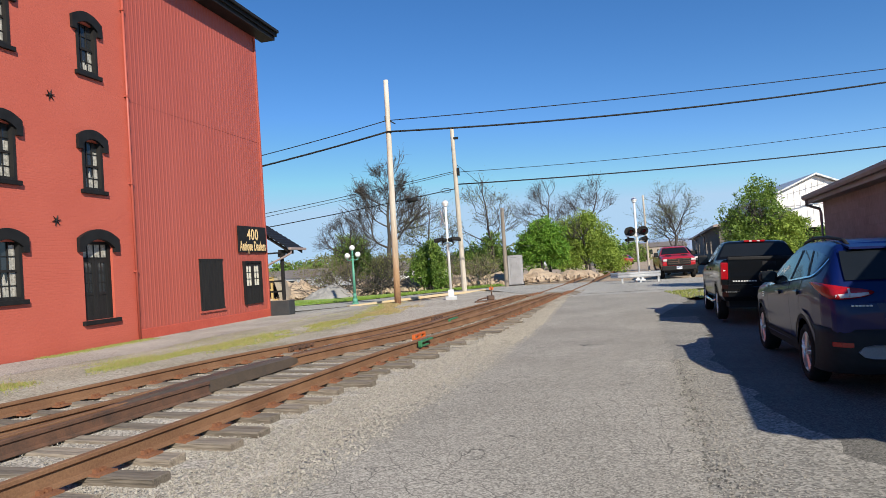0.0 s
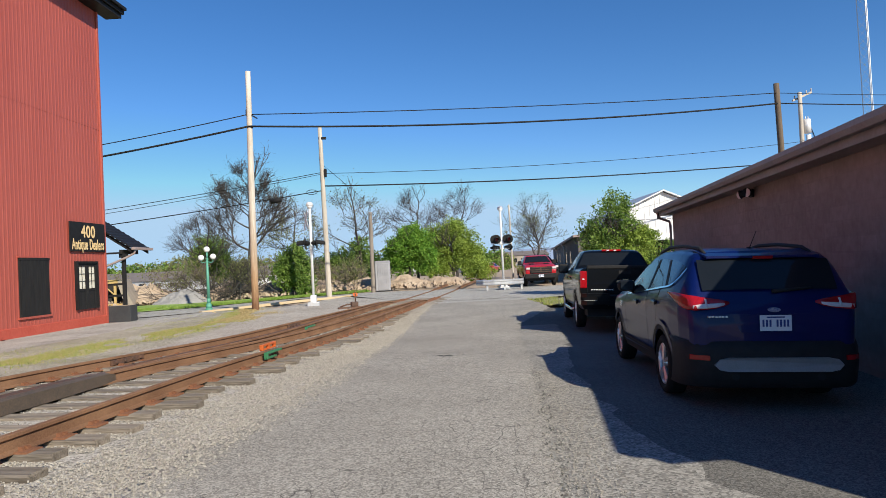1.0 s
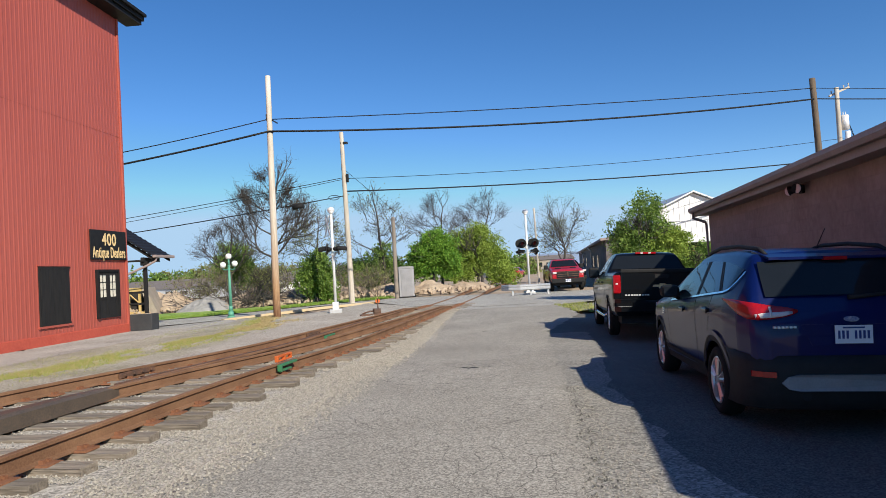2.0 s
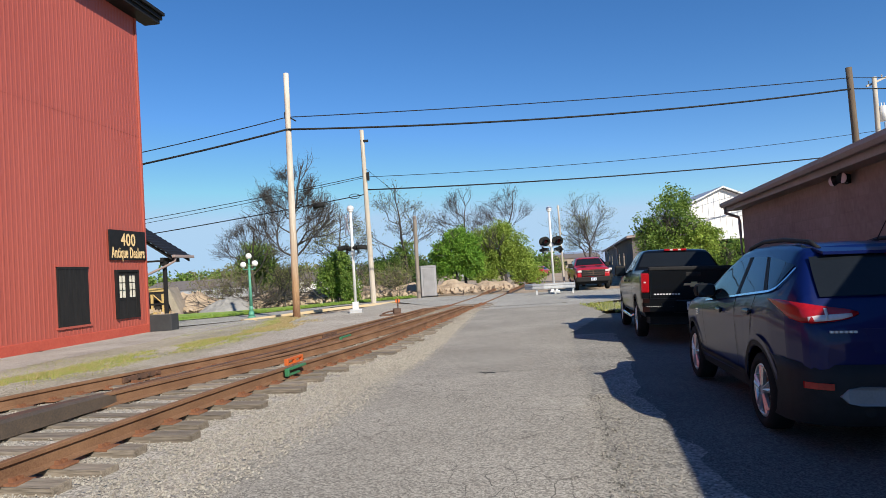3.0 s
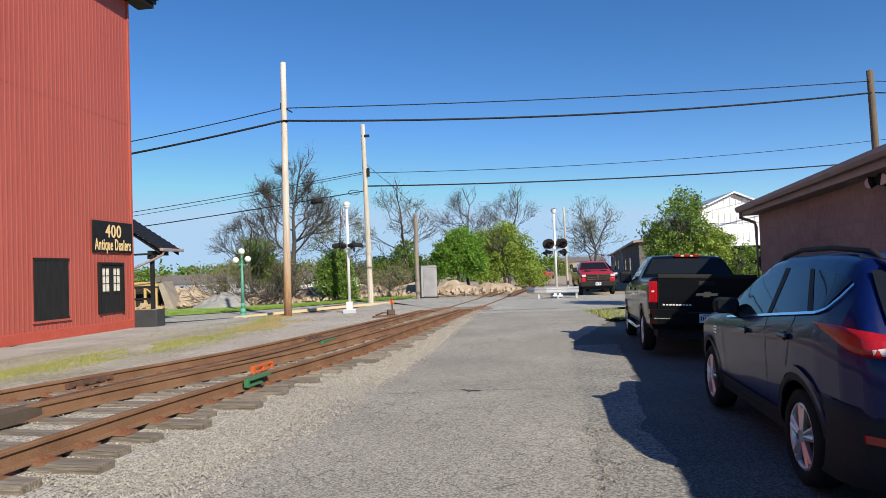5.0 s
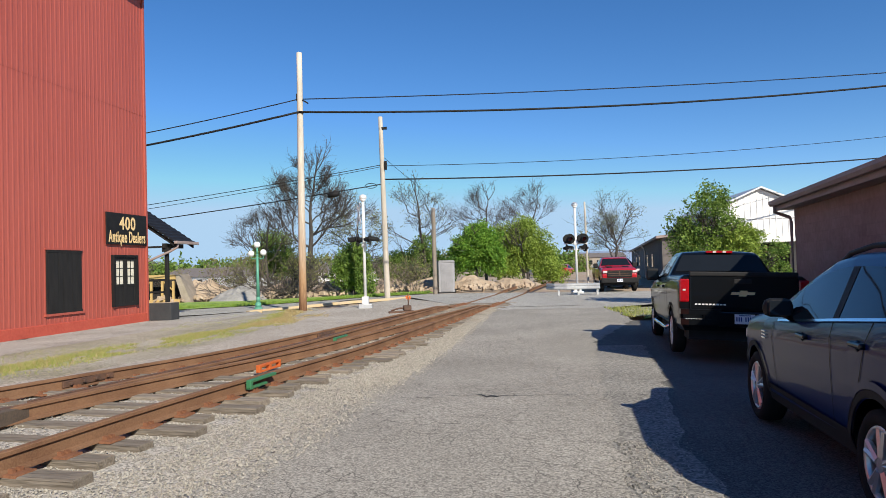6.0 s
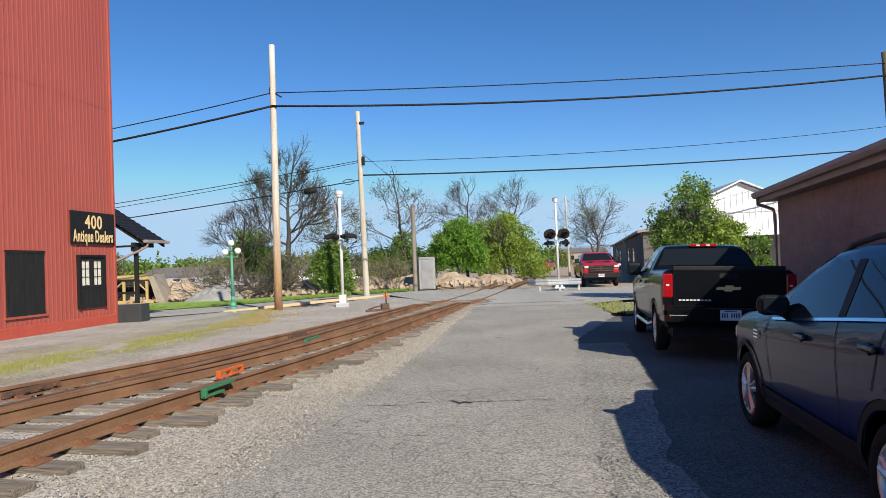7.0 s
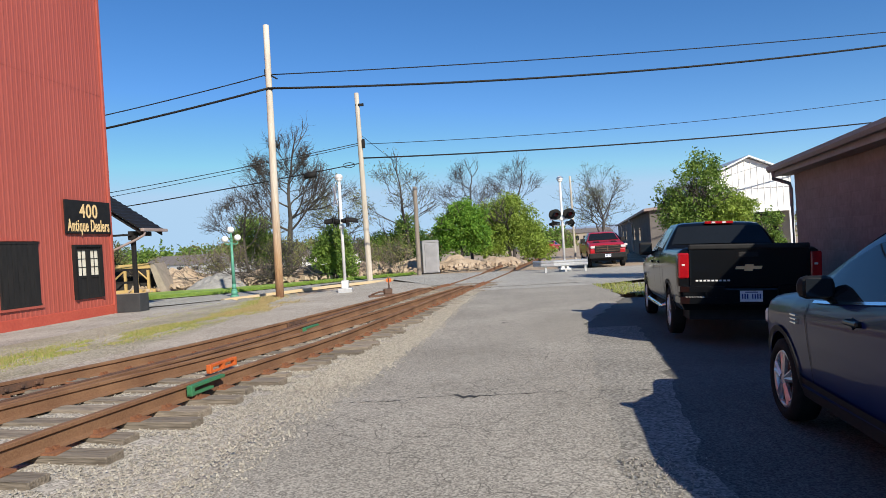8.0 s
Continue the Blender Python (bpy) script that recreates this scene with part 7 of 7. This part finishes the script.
# ---- rubble mounds ----
def mound(label, x, y, rx, ry, h, material, seed):
    bm = B()
    n, rings = 36, 10
    grid = []
    for i in range(rings + 1):
        f = i / rings
        row = []
        for k in range(n):
            a = k * math.tau / n
            px, py = x + rx * f * math.cos(a), y + ry * f * math.sin(a)
            nz = noise.noise(Vector((px * 0.7, py * 0.7, seed))) * 0.5 + noise.noise(Vector((px * 2.4, py * 2.4, seed))) * 0.25
            row.append(bm.verts.new((px, py, H(px, py) - 0.06 + h * (1 - f * f) * (0.85 + nz) if i < rings else H(px, py) - 0.1)))
        grid.append(row)
    for a, b in zip(grid, grid[1:]):
        for k in range(n):
            bm.faces.new((a[k], a[(k + 1) % n], b[(k + 1) % n], b[k]))
    bmesh.ops.remove_doubles(bm, verts=grid[0], dist=0.01)
    tagged(part("rubble_mound", bm, material), label, "mound", "rubble mounds")


for k, (x, y, rx, ry, h, m) in enumerate(((-19.5, 43.5, 3.0, 2.2, 1.3, "earth"), (-16.5, 41.5, 2.0, 1.4, 0.95, "slate"), (-14, 44.5, 2.6, 1.8, 1.3, "earth"), (-11.2, 45.5, 1.9, 1.4, 1.2, "earth"), (-7.4, 46.5, 2.4, 1.6, 1.2, "earth"),
                                          (-4.6, 47.2, 2.4, 1.5, 1.0, "earth"), (-1.6, 49.0, 2.4, 1.4, 0.9, "earth"), (1.6, 52.0, 2.4, 1.4, 0.7, "earth"), (-22.5, 47, 3.5, 2.5, 1.5, "earth"))):
    mound("heap of pale brown earth and broken stone" if m == "earth" else "heap of grey crushed stone", x, y, rx, ry, h, m, k)


def stones(name, label, places, sizes, material, seed):
    """Loose angular stones, joined."""
    g = np.random.default_rng(seed)
    base = np.array([(-1, -1, -0.7), (1, -1, -0.7), (1, 1, -0.7), (-1, 1, -0.7), (-0.7, -0.7, 0.7), (0.7, -0.7, 0.7), (0.7, 0.7, 0.7), (-0.7, 0.7, 0.7)])
    tri = np.array([(0, 1, 5), (0, 5, 4), (1, 2, 6), (1, 6, 5), (2, 3, 7), (2, 7, 6), (3, 0, 4), (3, 4, 7), (4, 5, 6), (4, 6, 7)])
    n = len(places)
    v = base[None] * g.uniform(0.6, 1.2, (n, 8, 3)) * (np.array(sizes)[:, None, None]) * g.uniform(0.6, 1.2, (n, 1, 3))
    an = g.uniform(0, math.tau, n)
    c, s = np.cos(an)[:, None], np.sin(an)[:, None]
    x, y = v[..., 0] * c - v[..., 1] * s, v[..., 0] * s + v[..., 1] * c
    tilt = g.normal(0, 0.4, (n, 1))
    v = np.stack([x, y, v[..., 2] + x * tilt], -1) + np.array(places)[:, None]
    f = (tri[None] + 8 * np.arange(n)[:, None, None]).reshape(-1, 3)
    me = bpy.data.meshes.new(name)
    me.from_pydata(v.reshape(-1, 3).tolist(), [], f.tolist())
    me.materials.append(M[material])
    return tagged(new(name, me), label, "stones", kind="stuff")


def stone_mat():
    m = M["stone"]
    t = m.node_tree
    p = t.nodes["Principled BSDF"]
    g = t.nodes.new("ShaderNodeNewGeometry")
    r = t.nodes.new("ShaderNodeValToRGB")
    r.color_ramp.elements[0].color, r.color_ramp.elements[1].color = (0.22, 0.20, 0.17, 1), (0.43, 0.40, 0.345, 1)
    t.links.new(g.outputs["Random Per Island"], r.inputs[0])
    t.links.new(r.outputs[0], p.inputs["Base Color"])


stone_mat()
g = np.random.default_rng(5)
pl, sz = [], []


for _ in range(120000):
    y = float(-4 + 30 * g.random() ** 1.6)
    x = float(g.uniform(xr(y) + 0.06, edge_x(y) + 0.15 + abs(g.normal(0, 0.12)))) if g.random() < 0.72 else float(g.uniform(xr(y) - spread_of(y) - 1.2, xr(y) - 0.06))
    along = y + 0.1725 * (x - xr(y))
    if x < xr(y) + 0.75 and min(abs(along - t) for t in TIES) < 0.125:
        continue
    s = float(g.uniform(0.004, 0.010)) + (0.003 if y > 9 else 0)
    pl.append((x, y, H(x, y) + bed(x, y) + s * 0.35 + float(g.uniform(0, 0.02))))
    sz.append(s)
stones("ballast_stones", "loose pale grey crushed ballast stones", pl, sz, "stone", 1)
pl, sz = [], []
for _ in range(9000):
    y = float(-3 + 9 * g.random() ** 1.3)
    c = float(np.interp(y, [-6, 0, 2.2, 6.1, 11], [-0.2, 0.3, 0.56, 1.08, 1.66]))
    x = float(c + 0.15 + g.normal(0, 0.18))
    s = float(g.uniform(0.002, 0.006))
    pl.append((x, y, H(x, y) + s * 0.3))
    sz.append(s)
stones("loose_gravel", "loose fine gravel along the broken asphalt edge", pl, sz, "stone", 2)
pl, sz = [], []
for _ in range(500):
    y = float(-3 + 9 * g.random() ** 1.3)
    x = float(np.interp(y, [-6, 0, 2.2, 6.1, 11], [-0.2, 0.3, 0.56, 1.08, 1.66])) + float(g.normal(0.03, 0.07))
    s = float(g.uniform(0.004, 0.011))
    pl.append((x, y, H(x, y) + s * 0.2))
    sz.append(s)
stones("crumbled_asphalt", "dark crumbled asphalt pieces along the broken edge", pl, sz, "lot", 4)
pl, sz = [], []
for _ in range(500):
    x = float(g.uniform(-22, 3))
    y = 42.2 + 0.2 * (x + 12) + float(abs(g.normal(0, 1.2)))
    s = float(g.uniform(0.05, 0.2))
    pl.append((x, y, H(x, y) + s * 0.4 + 0.25 * float(g.random())))
    sz.append(s)
stones("broken_stones", "pale broken stones among the rubble", pl, sz, "earth", 3)


def grass(name, label, points, h0, h1, material, seed, width=0.006):
    g2 = np.random.default_rng(seed)
    p = np.array(points)
    n = len(p)
    an = g2.uniform(0, math.tau, n)
    side = np.stack([np.cos(an), np.sin(an), 0 * an], 1) * width
    bend = np.stack([g2.normal(0, 0.4, n), g2.normal(0, 0.4, n), np.ones(n)], 1) * g2.uniform(h0, h1, n)[:, None]
    v = np.stack([p - side, p + side, p + bend], 1).reshape(-1, 3)
    me = bpy.data.meshes.new(name)
    me.from_pydata(v.tolist(), [], np.arange(3 * n).reshape(-1, 3).tolist())
    me.materials.append(M[material])
    tagged(new(name, me), label, "grass", kind="stuff")


pts, dry = [], []
for _ in range(150000):
    y = float(g.uniform(-2, 28.5))
    mid = float(np.interp(y, [-2, 0, 8, 13, 17, 20, 24, 28.5], [-11.5, -11.2, -10.2, -8.9, -8.1, -7.5, -7.4, -8.8]))
    off = float(g.normal(0, 0.5))
    x = mid + off
    patchy = noise.noise(Vector((x * 0.9, y * 0.45, 3))) + 0.6 * noise.noise(Vector((x * 3, y * 1.6, 7)))
    if patchy + 0.24 - 0.25 * abs(off) > 0.5 * float(g.random()) - 0.12:
        (dry if g.random() < 0.12 + 0.75 * step((y - 18.5) / 4) * (off > -0.35) else pts).append((x, y, H(x, y) - 0.024))
for _ in range(9000):
    x, y = float(g.uniform(-12.8, -7.6)), float(g.uniform(0, 27))
    if noise.noise(Vector((x * 0.7, y * 0.3, 5))) > 0.12 and x > -12.6 + 0.06 * y:
        pts.append((x, y, H(x, y) - 0.024))
for _ in range(5000):
    y = float(g.uniform(12.3, 16.9))
    x = -13.83 + 0.078 * (y - 25.44) + 0.1 + abs(float(g.normal(0, 0.28)))
    pts.append((x, y, H(x, y) - 0.02))
grass("verge_grass", "yellow-green grass tufts along the verge", pts, 0.015, 0.06, "blade", 6, 0.007)
grass("dry_grass", "dry straw-coloured grass beside the pole", dry, 0.03, 0.09, "dryblade", 7, 0.007)
pts = []
for _ in range(5000):
    x, y = float(g.uniform(4.0, 8.2)), float(g.uniform(19.4, 24.4))
    if noise.noise(Vector((x, y, 1))) > -0.15:
        pts.append((x, y, H(x, y)))
grass("corner_grass", "green grass on the corner patch", pts, 0.05, 0.13, "blade", 8, 0.012)

pts = []
for _ in range(26000):
    x = float(g.uniform(-30, -4))
    near = float(np.interp(x, (-30, -16, -6, -3.4), (29.3, 32.5, 39.2, 40.8)))
    y = near + abs(float(g.normal(0, 1.4)))
    if y < near + 4.5 and noise.noise(Vector((x * 0.5, y * 0.5, 2))) > -0.25:
        pts.append((x, y, H(x, y) + 0.015))
grass("lawn_grass", "fresh green grass blades of the roadside lawn", pts, 0.05, 0.16, "lawnblade", 9, 0.014)

# timber frame stacked beyond the porch
lf = thing("timber_frame", "low open timber frame of yellow lumber under a board roof", "shed", pose(-21.5, 40.5, -0.4, 0, 0, 6))
for x in (-1.9, -1.2, -0.4, 0.3, 1.0):
    bm = B()
    box(bm, x, x + 0.14, 0, 0.14, 0, 1.5)
    part("post", bm, "lumber", lf)
bm = B()
box(bm, -2.1, 1.5, -0.05, 0.05, 0.1, 0.32)
part("low_board", bm, "lumber", lf)
bm = B()
box(bm, -2.3, 1.3, -0.1, 0.12, 1.6, 1.9)
part("beam", bm, "lumber", lf)
bm = B()
prism(bm, [(1.2, -0.1, 1.9), (1.5, -0.1, 1.9), (2.3, -0.1, 0.0), (1.75, -0.1, 0.0)], (0, 1.8, 0))
part("end_board", bm, "oldboard", lf)
# added near-black panel, the frame's inner shade put into its colour
bm = B()
box(bm, -2.2, 1.5, 1.2, 1.4, 0, 1.8)
part("frame_shade_panel", bm, "dark", lf)
for x0, x1 in ((-1.1, -0.4), (1.0, 0.4)):
    bm = B()
    rod(bm, (x0, 0.1, 0.9), (x1, 0.1, 1.5), 0.05, 0.05, 4)
    part("brace", bm, "lumber", lf)
# pale structures and parked cars far off
for x, y, w, h, m, lab in ((-36, 84, 16, 1.4, "galv", "long pale grey industrial roof far off"), (-20, 90, 9, 1.6, "white", "white low structure far off"), (7.5, 150, 9, 3.4, "redbrick", "red brick building far off"), (27, 170, 14, 3.0, "oldboard", "low brown building far off"), (-10, 190, 24, 3, "block", "grey building far off")):
    b = thing("far_building", lab, "building", pose(x, y, -0.3))
    bm = B()
    box(bm, -w / 2, w / 2, 0, 10, 0, h)
    part("wall", bm, m, b)
    bm = B()
    prism(bm, [(-w / 2 - 0.3, -0.3, h), (-w / 2 - 0.3, 10.3, h), (-w / 2 - 0.3, 5, h + 1.2)], (w + 0.6, 0, 0))
    part("roof", bm, "shingle", b)
    for k in range(int(w / 2)):
        bm = B()
        box(bm, -w / 2 + 0.6 + 2 * k, -w / 2 + 1.5 + 2 * k, -0.04, 0.0, h * 0.4, h * 0.75)
        part("window", bm, "winglass", b)


def far_car(x, y, rz, paint, label):
    car = thing("parked_car", label, "car", pose(x, y, -0.17, 0, 0, rz), "cars far along the street")
    sh = Shell(4.6, [(0, 0.8), (0.1, 0.98), (0.9, 1.05), (1.5, 1.4), (2.4, 1.45), (3.1, 1.1), (3.5, 1.0), (4.4, 0.85), (4.6, 0.6)], [(0, 0.95), (4.6, 0.85)], [(0, 0.75), (0.3, 0.86), (4.2, 0.86), (4.6, 0.7)], 0.6, (0.95, 3.65), 0.28, 0.36, 0.32)
    bm = B()
    sh.body(bm)
    body = part("body", bm, paint, car)
    bm = B()
    sh.end_glass(bm, 1.08, 1.38, 0.9, 0.9)
    part("rear_window", bm, "glass", body)
    bm = B()
    sh.end_glass(bm, 1.12, 1.4, 0.9, 0.9, True)
    part("windscreen", bm, "glass", body)
    for s in (-1, 1):
        bm = B()
        sh.glass(bm, 1.2, 2.9, s)
        part("side_window", bm, "glass", body)
        for h in (0.95, 3.65):
            bm = B()
            rod(bm, (s * 0.7, h, 0.32), (s * 0.86, h, 0.32), 0.32, 0.32, 16)
            part("wheel", bm, "tyre", car)


for x, y, rz, paint, lab in ((6.2, 84, 10, "silvercar", "silver car far along the street"), (9.4, 92, -20, "redcar", "red car far along the street"), (11.6, 100, 60, "silvercar", "pale car far along the street"), (4.2, 108, 90, "blackcar", "dark car far along the street"), (13, 112, 80, "blue", "dark blue car far along the street"), (1.5, 116, 95, "silvercar", "white car far along the street")):
    far_car(x, y, rz, paint, lab)
far = pickup(pose(8.6, 48.5, -0.17, 0, 0, 178), "blackcar", "dark pickup truck parked behind the red one", True)

# hills, with the haze of distance painted in as blue
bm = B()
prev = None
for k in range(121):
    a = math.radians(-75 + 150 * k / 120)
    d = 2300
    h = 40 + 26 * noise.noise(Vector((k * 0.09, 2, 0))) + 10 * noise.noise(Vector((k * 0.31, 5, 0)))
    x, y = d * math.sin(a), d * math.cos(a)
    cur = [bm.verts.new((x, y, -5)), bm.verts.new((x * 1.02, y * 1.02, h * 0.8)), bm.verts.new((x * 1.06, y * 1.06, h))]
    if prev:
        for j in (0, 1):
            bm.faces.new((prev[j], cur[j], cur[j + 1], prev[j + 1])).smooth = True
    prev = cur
tagged(part("backdrop", bm, "hill"), "far hills on the horizon, tinted blue for haze", "hills", kind="structure")
